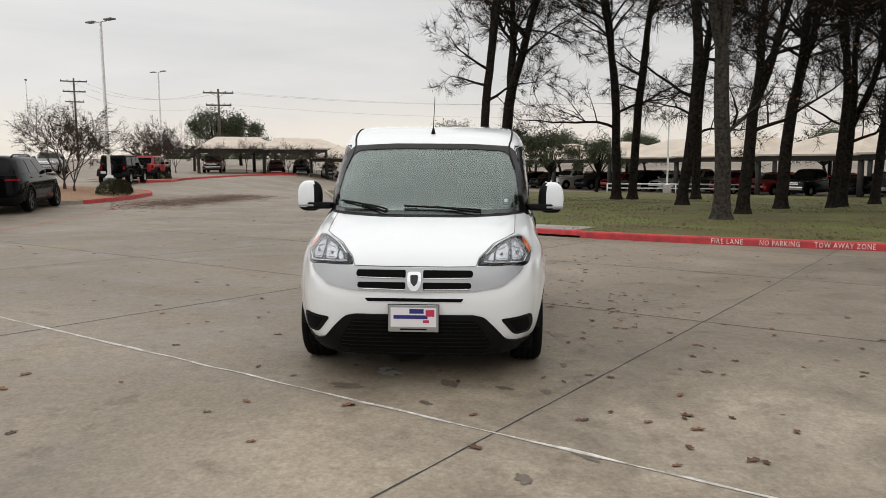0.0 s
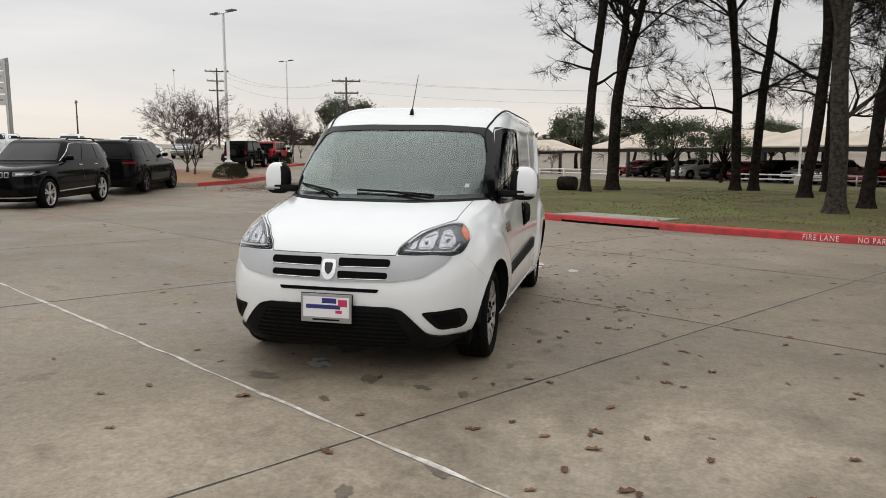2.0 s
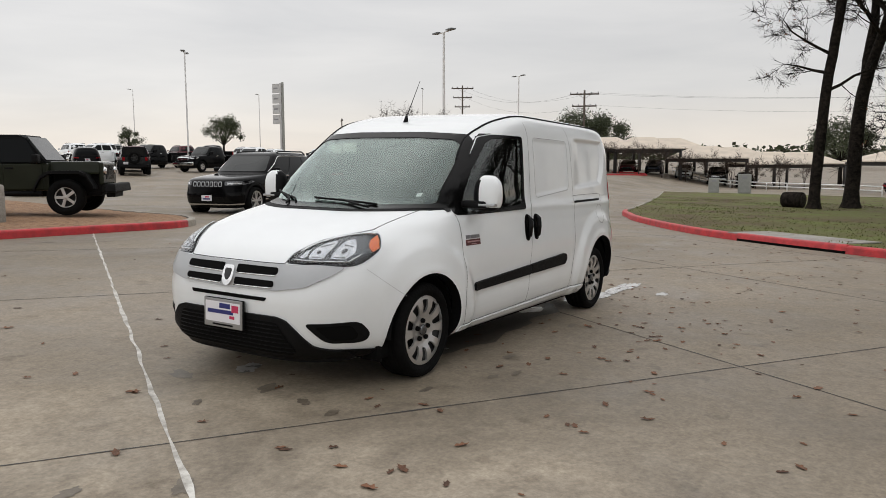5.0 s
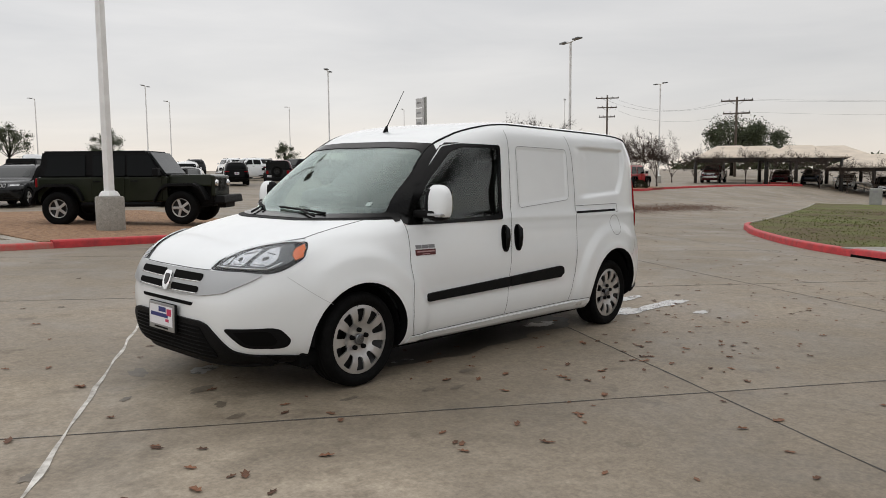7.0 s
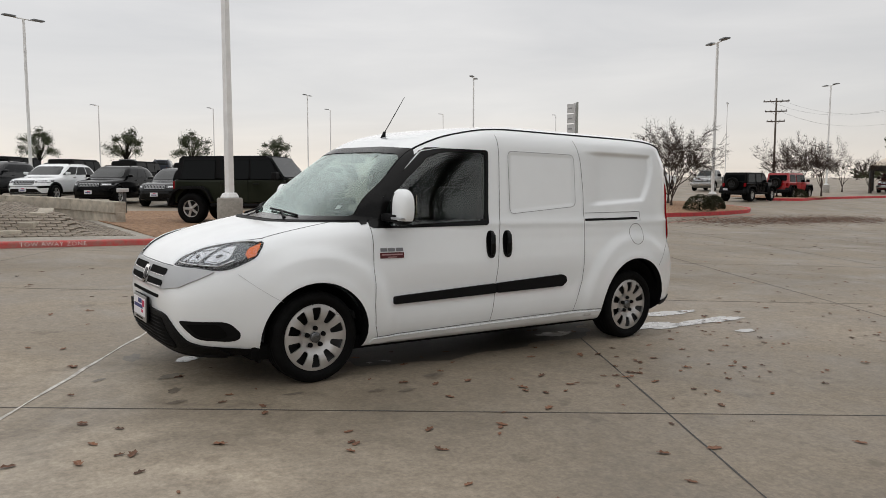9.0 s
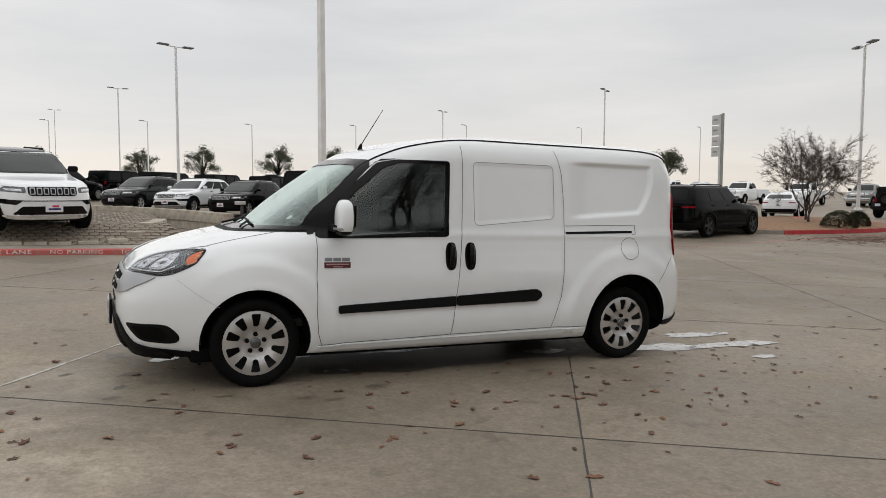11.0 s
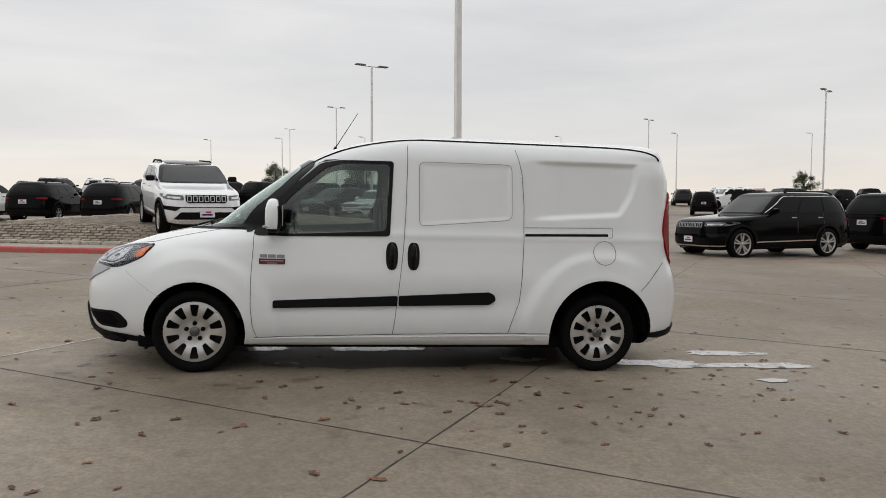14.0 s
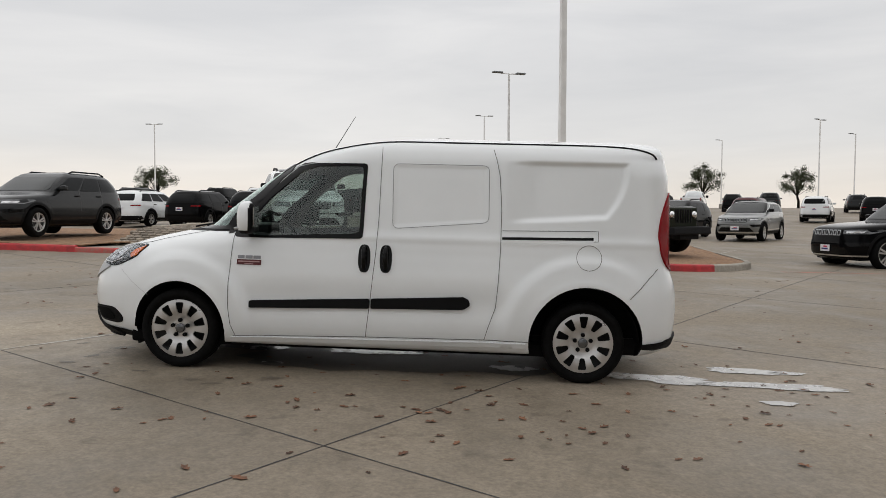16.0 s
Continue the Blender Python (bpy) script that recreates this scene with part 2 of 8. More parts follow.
M_YELLOW = mat("lime_yellow_paint", (0.42, 0.42, 0.03), 0.3, vary=0.05, scale=2, coat=0.9)
M_BLUEP = mat("dark_blue_paint", (0.008, 0.012, 0.024), 0.2, vary=0.1, scale=2, spec=0.4)
M_PLASTIC = mat("black_moulded_plastic", (0.006, 0.006, 0.0065), 0.6, vary=0.15, scale=9, bump=0.15, bscale=300, spec=0.12)
M_GLOSSBLK = mat("gloss_black_trim", (0.005, 0.005, 0.005), 0.15, vary=0.1, spec=0.18)
# Near-black paint for the shade in slots, holes and the van's underside
M_VOID = mat("unlit_shade_black", (0.004, 0.004, 0.004), 0.9, spec=0.1)
M_SEAMLT = mat("shallow_pressing_line", (0.26, 0.265, 0.27), 0.7)
M_SEAMFAINT = mat("faint_bumper_joint", (0.5, 0.51, 0.515), 0.6)
M_BEZEL = mat("lamp_bezel_grey", (0.15, 0.153, 0.157), 0.24, metal=0.75, vary=0.35, scale=24)
M_BADGEGREY = mat("badge_grey", (0.24, 0.24, 0.25), 0.3, metal=0.6)
M_PINKISH = mat("badge_script", (0.42, 0.25, 0.25), 0.4)
M_SEAM = mat("shut_line_shadow_gap", (0.11, 0.11, 0.112), 0.8)
M_RUBBER = mat("tyre_rubber", (0.006, 0.006, 0.006), 0.85, vary=0.25, scale=14, bump=0.3, bscale=60, spec=0.08)
M_RIM = mat("silver_wheel_paint", (0.56, 0.55, 0.54), 0.30, metal=0.7, vary=0.06, scale=6)
M_RIMDK = mat("dark_wheel_paint", (0.03, 0.03, 0.03), 0.4, metal=0.4)
M_CHROME = mat("chrome", (0.80, 0.80, 0.80), 0.09, metal=1.0)
M_FACET = mat("faceted_reflector", (0.66, 0.66, 0.67), 0.20, metal=0.85, vary=0.12, scale=26, bump=0.5, bscale=30)
M_SATIN = mat("satin_silver_trim", (0.40, 0.405, 0.41), 0.38, metal=0.8, vary=0.04)
M_AMBER = mat("amber_lens", (0.85, 0.16, 0.02), 0.15, coat=0.6)
M_REDLENS = mat("red_lens", (0.23, 0.003, 0.006), 0.22, coat=0.0, spec=0.16, vary=0.1, scale=12)
M_CLOTH = mat("grey_seat_cloth", (0.035, 0.036, 0.038), 0.9, vary=0.2, scale=30)
M_TRIMIN = mat("grey_cabin_plastic", (0.024, 0.025, 0.026), 0.75, vary=0.1, scale=6)
M_DASH = mat("dark_dashboard", (0.02, 0.021, 0.022), 0.7, vary=0.15)
M_PLATEW = mat("plate_white", (0.80, 0.79, 0.82), 0.4)
M_NAVY = mat("navy_print", (0.02, 0.025, 0.16), 0.5)
M_PINK = mat("crimson_print", (0.55, 0.03, 0.10), 0.5)
M_BADGE = mat("dark_red_badge", (0.085, 0.007, 0.009), 0.3)
# Water film; its base is painted pale for the bright sky it mirrors
M_PUDDLE = mat("milky_film_sky_sheen", (0.34, 0.33, 0.315), 0.28, vary=0.3, scale=6, coat=0.35)
# Damp concrete, its base darkened to take in the shade under the van
M_DAMPSHADE = concrete("damp_shaded_concrete", (0.085, 0.071, 0.055), rand=0.0, gloss=0.5)
M_SPOT = concrete("drying_concrete", (0.165, 0.137, 0.103), rand=0.0, gloss=0.5)
M_BEDDING = mat("paver_bedding_sand", (0.13, 0.11, 0.088), 0.95, vary=0.3, scale=20, bump=0.5)


def glass(name, tint, rough=0.0, gloss=0.05, sheen=(1, 1, 1), edge=0.92):
    """Thin sheet glass: tinted see-through with a fresnel-driven gloss."""
    m = bpy.data.materials.new(name)
    m.use_nodes = True
    t = m.node_tree
    t.nodes.remove(t.nodes["Principled BSDF"])
    tr = t.nodes.new("ShaderNodeBsdfTransparent")
    tr.inputs[0].default_value = (*tint, 1)
    gl = t.nodes.new("ShaderNodeBsdfGlossy")
    gl.inputs["Roughness"].default_value = rough
    gl.inputs["Color"].default_value = (*sheen, 1)
    lw = t.nodes.new("ShaderNodeLayerWeight")
    lw.inputs[0].default_value = 0.5
    pw = t.nodes.new("ShaderNodeMath")
    pw.operation = "POWER"
    pw.inputs[1].default_value = 4.0
    t.links.new(lw.outputs["Facing"], pw.inputs[0])
    fr = t.nodes.new("ShaderNodeMath")
    fr.operation = "MULTIPLY_ADD"
    fr.inputs[1].default_value, fr.inputs[2].default_value = edge, gloss
    t.links.new(pw.outputs[0], fr.inputs[0])
    mx = t.nodes.new("ShaderNodeMixShader")
    t.links.new(fr.outputs[0], mx.inputs[0])
    t.links.new(tr.outputs[0], mx.inputs[1])
    t.links.new(gl.outputs[0], mx.inputs[2])
    t.links.new(mx.outputs[0], t.nodes["Material Output"].inputs[0])
    return m


M_GLASS = glass("door_sheet_glass", (0.70, 0.75, 0.73), gloss=0.055)
M_SCREEN = glass("windscreen_glass", (0.76, 0.81, 0.79), gloss=0.095, sheen=(0.90, 1.0, 0.97))
M_LENS = glass("clear_lens", (0.93, 0.94, 0.95), gloss=0.02, edge=0.30)
M_TINT = mat("tinted_privacy_glass", (0.004, 0.005, 0.0055), 0.03, spec=0.13)
M_WSFAR = mat("sloped_windscreen_glass", (0.022, 0.025, 0.025), 0.05, spec=0.28)

# ---- geometry helpers ----
from mathutils import geometry as mgeo



def slope(x, y):
    """The height of the paved lot: it falls to the tree side and levels out among the parked rows."""
    s = min(1.0, max(0.0, (-10.0 - y) / 12.0))
    s = s * s * (3 - 2 * s)
    xe = x * (1 - s) + s * 9.0 * math.tanh(x / 9.0)
    p = 0.024 * xe - 0.0116 * y
    dip = 0.11 * math.exp(-((x + 13.0) ** 2) / 50.0 - (y + 15.0) ** 2 / 18.0)
    return 2.5 * math.tanh(p / 2.5) + 0.02 * max(0.0, min(-y, 70.0) - 28.0) - dip


def mesh_of(name, verts, faces, mats=(), smooth=True, idx=None):
    me = bpy.data.meshes.new(name)
    me.from_pydata([tuple(v) for v in verts], [], faces)
    for m in mats:
        me.materials.append(m)
    if idx is not None:
        me.polygons.foreach_set("material_index", idx)
    me.polygons.foreach_set("use_smooth", [smooth] * len(me.polygons))
    me.update()
    return me


def part(name, me, parent, label="", m=None):
    """A mesh (or bmesh) as one object under a thing or a part."""
    if isinstance(me, bmesh.types.BMesh):
        bm, me = me, bpy.data.meshes.new(name)
        bm.to_mesh(me)
        bm.free()
    ob = new(name, me)
    if parent is not None:
        ob.parent = parent
    if m is not None:
        ob.matrix_basis = m
    return tagged(ob, label)


def thing(name, label, category, m=None, group="", kind=""):
    ob = new(name)
    ob.empty_display_size = 0.2
    if m is not None:
        ob.matrix_world = m
    return tagged(ob, label, category, group, kind)


def bm_box(bm, cx, cy, cz, sx, sy, sz, bevel=0.0, m=None, taper=None):
    """A box in bm, centre and full sizes; taper: (x, y) scale of its top."""
    r = bmesh.ops.create_cube(bm, size=1.0)["verts"]
    for v in r:
        k = taper if (taper and v.co.z > 0) else (1, 1)
        v.co = Vector((v.co.x * sx * k[0], v.co.y * sy * k[1], v.co.z * sz))
    if bevel:
        es = list({e for v in r for e in v.link_edges})
        out = bmesh.ops.bevel(bm, geom=es, offset=bevel, segments=2, affect="EDGES", profile=0.6)
        r = list({v for f in out["faces"] for v in f.verts} | {v for v in r if v.is_valid})
        r = [v for v in r if v.is_valid]
    mm = Matrix.Translation((cx, cy, cz)) @ (m or Matrix())
    for v in r:
        v.co = mm @ v.co
    return r


def box_me(name, sx, sy, sz, material, bevel=0.01, c=(0, 0, 0), taper=None):
    bm = bmesh.new()
    bm_box(bm, *c, sx, sy, sz, bevel, taper=taper)
    me = bpy.data.meshes.new(name)
    bm.to_mesh(me)
    bm.free()
    me.materials.append(material)
    return me


def lathe(name, prof, material, seg=40, axis="Z", idx=None, mats=None):
    """A turned body from (radius, height) pairs."""
    vs, fs, ix = [], [], []
    n = len(prof)
    for r, h in prof:
        for k in range(seg):
            a = 2 * math.pi * k / seg
            p = (r * math.cos(a), r * math.sin(a), h)
            vs.append(p if axis == "Z" else (p[0], p[2], p[1]) if axis == "Y" else (p[2], p[0], p[1]))
    for j in range(n - 1):
        for k in range(seg):
            a, b = j * seg + k, j * seg + (k + 1) % seg
            f = (a, b, b + seg, a + seg)
            fs.append(f if axis != "Y" else f[::-1])
            ix.append(idx[j] if idx else 0)
    return mesh_of(name, vs, fs, mats or [material], idx=ix)


def tube(name, pts, radii, material, seg=8, closed=False, cap=True):
    """A round bar along points."""
    vs, fs = [], []
    pts = [Vector(p) for p in pts]
    n = len(pts)
    if not hasattr(radii, "__len__"):
        radii = [radii] * n
    side = None
    for i, p in enumerate(pts):
        d = (pts[(i + 1) % n if closed else min(i + 1, n - 1)] - pts[(i - 1) if closed else max(i - 1, 0)]).normalized()
        if side is None:
            side = d.orthogonal().normalized()
        side = (side - d * side.dot(d)).normalized()
        up = d.cross(side)
        for k in range(seg):
            a = 2 * math.pi * k / seg
            vs.append(p + (side * math.cos(a) + up * math.sin(a)) * radii[i])
    for i in range(n if closed else n - 1):
        for k in range(seg):
            a, b = i * seg + k, i * seg + (k + 1) % seg
            c, d = (b + seg) % (n * seg), (a + seg) % (n * seg)
            fs.append((a, b, c, d))
    if cap and not closed:
        fs += [tuple(range(seg))[::-1], tuple(range((n - 1) * seg, n * seg))]
    return mesh_of(name, vs, fs, [material])


def smooth_rows(rows, n):
    """Catmull-Rom through rows of numbers, n samples in all, evenly by row index length."""
    R = np.array(rows, float)
    k = len(R)
    out = []
    for u in np.linspace(0, k - 1, n):
        i = min(int(u), k - 2)
        f = u - i
        p0, p1, p2, p3 = R[max(i - 1, 0)], R[i], R[i + 1], R[min(i + 2, k - 1)]
        m1, m2 = (p2 - p0) / 2, (p3 - p1) / 2
        # keep the curve monotone where the rows are
        d = p2 - p1
        m1 = np.where(m1 * d < 0, 0, np.clip(m1, -3 * abs(d), 3 * abs(d)))
        m2 = np.where(m2 * d < 0, 0, np.clip(m2, -3 * abs(d), 3 * abs(d)))
        h = f
        out.append((2 * h**3 - 3 * h**2 + 1) * p1 + (h**3 - 2 * h**2 + h) * m1 + (-2 * h**3 + 3 * h**2) * p2 + (h**3 - h**2) * m2)
    return np.array(out)


class Shell:
    """A vehicle's skin as stacked plan outlines. Rows from the sill up: z, front x, rear x, half width, roundness of front and rear."""

    def __init__(self, rows, xm=-0.3, layers=70, side=None, fine=None):
        self.t = smooth_rows(rows, layers)
        if fine:
            out = [self.t[0]]
            for a, b in zip(self.t, self.t[1:]):
                n = max(1, int(math.ceil((b[0] - a[0]) / fine)))
                out += [a + (b - a) * k / n for k in range(1, n + 1)]
            self.t = np.array(out)
        self.xm, self.side = xm, side

    def row(self, z):
        t = self.t
        return [np.interp(z, t[:, 0], t[:, k]) for k in range(1, 6)]

    def y(self, x, z, extra=True):
        xf, xr, w, nf, nr = self.row(z)
        a, n = (xf - self.xm, nf) if x > self.xm else (self.xm - xr, nr)
        q = min(1.0, abs(x - self.xm) / a)
        v = w * (1 - q**n) ** (1 / n)
        return v + (self.side(x, z, v) if self.side and extra else 0)

    def xf(self, y, z):
        xf, xr, w, nf, nr = self.row(z)
        q = min(1.0, abs(y) / w)
        return self.xm + (xf - self.xm) * (1 - q**nf) ** (1 / nf)

    def xr(self, y, z):
        xf, xr, w, nf, nr = self.row(z)
        q = min(1.0, abs(y) / w)
        return self.xm + (xr - self.xm) * (1 - q**nr) ** (1 / nr)

    def outline(self, r, k, inset=0.0):
        z, xf, xr, w, nf, nr = r
        xf, xr, w = xf - inset, xr + inset, max(0.01, w - inset)
        pts = []
        for i in range(k):
            # front centre round the left flank to the rear centre; dense at the ends
            u = i / (k - 1)
            if u <= 0.28:
                y = w * math.sin(u / 0.28 * math.pi / 2 * 0.80)
                x = self.xm + (xf - self.xm) * (1 - (y / w) ** nf) ** (1 / nf)
            elif u >= 0.76:
                y = w * math.sin((1 - u) / 0.24 * math.pi / 2 * 0.84)
                x = self.xm + (xr - self.xm) * (1 - (y / w) ** nr) ** (1 / nr)
            else:
                ya = w * math.sin(math.pi / 2 * 0.80)
                xa = self.xm + (xf - self.xm) * (1 - (ya / w) ** nf) ** (1 / nf)
                yb = w * math.sin(math.pi / 2 * 0.84)
                xb = self.xm + (xr - self.xm) * (1 - (yb / w) ** nr) ** (1 / nr)
                f = (u - 0.28) / 0.48
                x = xa + (xb - xa) * f
                a, n = (xf - self.xm, nf) if x > self.xm else (self.xm - xr, nr)
                y = w * max(0.0, 1 - (abs(x - self.xm) / a) ** n) ** (1 / n)
            if self.side and not inset and y > 0.3:
                y += self.side(x, z, y)
            pts.append((x, y, z))
        return pts

    def solid(self, k=90, inset=0.0, zmin=None, zmax=None):
        """A closed bmesh-ready (verts, faces)."""
        vs, fs = [], []
        rows = [r for r in self.t if (zmin is None or r[0] >= zmin) and (zmax is None or r[0] <= zmax)]
        m = 2 * k - 2
        for r in rows:
            half = self.outline(r, k, inset)
            vs += half + [(x, -y, z) for x, y, z in half[-2:0:-1]]
        for j in range(len(rows) - 1):
            for i in range(m):
                a, b = j * m + i, j * m + (i + 1) % m
                fs.append((a, b, b + m, a + m))
        # caps as strips across the width
        for j, flip in ((0, True), (len(rows) - 1, False)):
            o = j * m
            for i in range(k - 1):
                a, b = o + i, o + i + 1
                c, d = o + (m - i - 1) % m, o + (m - i) % m
                f = [v for v in dict.fromkeys((a, b, c, d))]
                if i == 0:
                    f = [o, o + 1, o + m - 1]
                elif i == k - 2:
                    f = [o + k - 2, o + k - 1, o + k]
                fs.append(tuple(f[::-1]) if flip else tuple(f))
        return vs, fs


def inside(p, loop):
    x, y = p
    hit = False
    for (x0, y0), (x1, y1) in zip(loop, loop[1:] + loop[:1]):
        if (y0 > y) != (y1 > y) and x < (x1 - x0) * (y - y0) / (y1 - y0) + x0:
            hit = not hit
    return hit


def soften(loop, r=0.03, k=4):
    """Round the corners of a polygon."""
    out = []
    n = len(loop)
    for i in range(n):
        p, a, b = Vector(loop[i]), Vector(loop[i - 1]), Vector(loop[(i + 1) % n])
        da, db = min(r, (a - p).length * 0.45), min(r, (b - p).length * 0.45)
        s, e = p + (a - p).normalized() * da, p + (b - p).normalized() * db
        for j in range(k + 1):
            f = j / k
            out.append(tuple((1 - f) ** 2 * s + 2 * f * (1 - f) * p + f * f * e))
    return out


def patch(name, loops, to3d, material, grid=0.06, out=0.004, thick=0.012, flip=False):
    """A panel that follows a curved skin: flat outline loops (the first outside, the rest holes), mapped by to3d(u, v, out)."""
    pts, edges = [], []
    for lp in loops:
        dense = []
        for (x0, y0), (x1, y1) in zip(lp, lp[1:] + lp[:1]):
            n = max(1, int(math.hypot(x1 - x0, y1 - y0) / grid))
            dense += [(x0 + (x1 - x0) * i / n, y0 + (y1 - y0) * i / n) for i in range(n)]
        o = len(pts)
        pts += dense
        edges += [(o + i, o + (i + 1) % len(dense)) for i in range(len(dense))]
    us, vs_ = [p[0] for p in loops[0]], [p[1] for p in loops[0]]
    u = min(us) + grid / 2
    while u < max(us):
        v = min(vs_) + grid / 2
        while v < max(vs_):
            if inside((u, v), loops[0]) and not any(inside((u, v), h) for h in loops[1:]) and min((u - p[0]) ** 2 + (v - p[1]) ** 2 for p in pts) > (grid * 0.4) ** 2:
                pts.append((u, v))
            v += grid
        u += grid
    v2, e2, f2, *_ = mgeo.delaunay_2d_cdt([Vector(p) for p in pts], edges, [], 0, 1e-5)
    fs = []
    for f in f2:
        c = (sum(v2[i].x for i in f) / len(f), sum(v2[i].y for i in f) / len(f))
        if inside(c, loops[0]) and not any(inside(c, h) for h in loops[1:]):
            fs.append(tuple(f))
    n = len(v2)
    top = [to3d(p.x, p.y, out) for p in v2]
    low = [to3d(p.x, p.y, out - thick) for p in v2]
    cnt = {}
    for f in fs:
        for a, b in zip(f, f[1:] + f[:1]):
            cnt[(a, b)] = 1
    rim = [(a, b) for a, b in cnt if (b, a) not in cnt]
    faces = list(fs) + [tuple(i + n for i in f[::-1]) for f in fs] + [(b, a, a + n, b + n) for a, b in rim]
    if flip:
        faces = [f[::-1] for f in faces]
    return mark_sharp(mesh_of(name, top + low, faces, [material]), 40)


def mark_sharp(me, deg=40):
    """Hard edges where faces meet at a steep angle, smooth elsewhere."""
    bm = bmesh.new()
    bm.from_mesh(me)
    bmesh.ops.recalc_face_normals(bm, faces=bm.faces)
    for e in bm.edges:
        e.smooth = len(e.link_faces) == 2 and e.calc_face_angle(0.0) < radians(deg)
    bm.to_mesh(me)
    bm.free()
    return me


def boolean(me, cutters):
    """me less the cutters (meshes), as a new mesh with the cutters' materials on the cut faces."""
    ob = new("tmp_body", me)
    made = [ob]
    for c in cutters:
        co = new("tmp_cut", c)
        made.append(co)
        md = ob.modifiers.new("b", "BOOLEAN")
        md.operation, md.object, md.solver, md.material_mode = "DIFFERENCE", co, "EXACT", "TRANSFER"
    bpy.context.view_layer.update()
    res = bpy.data.meshes.new_from_object(ob.evaluated_get(bpy.context.evaluated_depsgraph_get()))
    for o in made:
        d = o.data
        bpy.data.objects.remove(o)
        bpy.data.meshes.remove(d)
    return res


def prism(loop, axis, a, b, material):
    """A straight-sided cutter: a flat loop run along an axis from a to b."""
    n = len(loop)
    put = {"y": lambda u, v, w: (u, w, v), "x": lambda u, v, w: (w, u, v), "z": lambda u, v, w: (u, v, w)}[axis]
    vs = [put(u, v, a) for u, v in loop] + [put(u, v, b) for u, v in loop]
    fs = [tuple(range(n)), tuple(range(2 * n - 1, n - 1, -1))] + [((i + 1) % n, i, i + n, (i + 1) % n + n) for i in range(n)]
    me = mesh_of("cut", vs, fs, [material], smooth=False)
    bm = bmesh.new()
    bm.from_mesh(me)
    bmesh.ops.recalc_face_normals(bm, faces=bm.faces)
    bm.to_mesh(me)
    bm.free()
    return me


def ring(cx, cz, r, n=36):
    return [(cx + r * math.cos(2 * math.pi * k / n), cz + r * math.sin(2 * math.pi * k / n)) for k in range(n)]


def text_me(words, size, material, depth=0.002):
    """Block letters as a mesh: width along x, height along y, centred on the base line's start."""
    cu = bpy.data.curves.new("txt", "FONT")
    cu.body, cu.size, cu.extrude, cu.resolution_u = words, size, depth, 2
    cu.space_character = 1.15
    ob = new("tmp_text", cu)
    bpy.context.view_layer.update()
    me = bpy.data.meshes.new_from_object(ob.evaluated_get(bpy.context.evaluated_depsgraph_get()))
    bpy.data.objects.remove(ob)
    bpy.data.curves.remove(cu)
    me.materials.clear()
    me.materials.append(material)
    return me

# ---- ground ----
JD = Vector((-0.846, 0.533))            # along the long joints
JN = Vector((0.533, 0.846))             # across them
J0 = Vector((3.25, 0.50))               # where a pale and a dark joint cross
SL, SW = 3.81, 4.56                     # slab length along JD, width along JN


def joint_xy(i, j):
    return J0 + JD * (SL * i) + JN * (SW * j)


def sheet(name, xs, ys, material, dz=0.0):
    vs = [(x, y, slope(x, y) + dz) for y in ys for x in xs]
    n = len(xs)
    fs = [(j * n + i, j * n + i + 1, (j + 1) * n + i + 1, (j + 1) * n + i) for j in range(len(ys) - 1) for i in range(n - 1)]
    return mesh_of(name, vs, fs, [material])


def spaced(lo, hi, step, far):
    """Coordinates dense in the middle and wider outwards."""
    a = list(np.arange(lo, hi + step / 2, step))
    d, x = step, hi
    while x < far:
        d *= 1.35
        x += d
        a.append(x)
    d, x = step, lo
    while x > -far:
        d *= 1.35
        x -= d
        a.insert(0, x)
    return a


ground = tagged(new("ground", sheet("ground", spaced(-60, 30, 1.5, 2500), spaced(-62, 32, 1.5, 2500), M_CONC_FAR, -0.012)), "worn beige concrete lot running to the horizon", "ground", kind="structure")
pavement = tagged(new("pavement"), "worn beige concrete slabs with sealed joints", "pavement", kind="structure")

def slab(i, j):
    """One cast slab between its joints, on the falling plane."""
    g = 0.004
    n = 5
    vs = []
    for a in range(n):
        for b in range(n):
            fa, fb = a / (n - 1), b / (n - 1)
            p = joint_xy(i, j) + JD * (g + (SL - 2 * g) * fa) + JN * (g + (SW - 2 * g) * fb)
            vs.append((p.x, p.y, slope(p.x, p.y)))
    fs = [(a * n + b, (a + 1) * n + b, (a + 1) * n + b + 1, a * n + b + 1) for a in range(n - 1) for b in range(n - 1)]
    e = n - 1
    rim = [k for k in range(e)] + [k * n + e for k in range(e)] + [n * n - 1 - k for k in range(e)] + [(e - k) * n for k in range(e)]
    o = len(vs)
    vs += [(vs[k][0], vs[k][1], vs[k][2] - 0.03) for k in rim]
    fs += [(rim[k], rim[(k + 1) % (4 * e)], o + (k + 1) % (4 * e), o + k) for k in range(4 * e)]
    me = mesh_of("slab", vs, fs, [M_CONC], smooth=False)
    bm = bmesh.new()
    bm.from_mesh(me)
    bmesh.ops.recalc_face_normals(bm, faces=bm.faces)
    bm.to_mesh(me)
    bm.free()
    if me.polygons[0].normal.z < 0:
        me.flip_normals()
    return me


def lay_slabs():
    for i in range(-5, 9):
        for j in range(-6, 7):
            c = joint_xy(i + 0.5, j + 0.5)
            if (c - Vector((-3, 0))).length < 23:
                part("slab", slab(i, j), pavement)


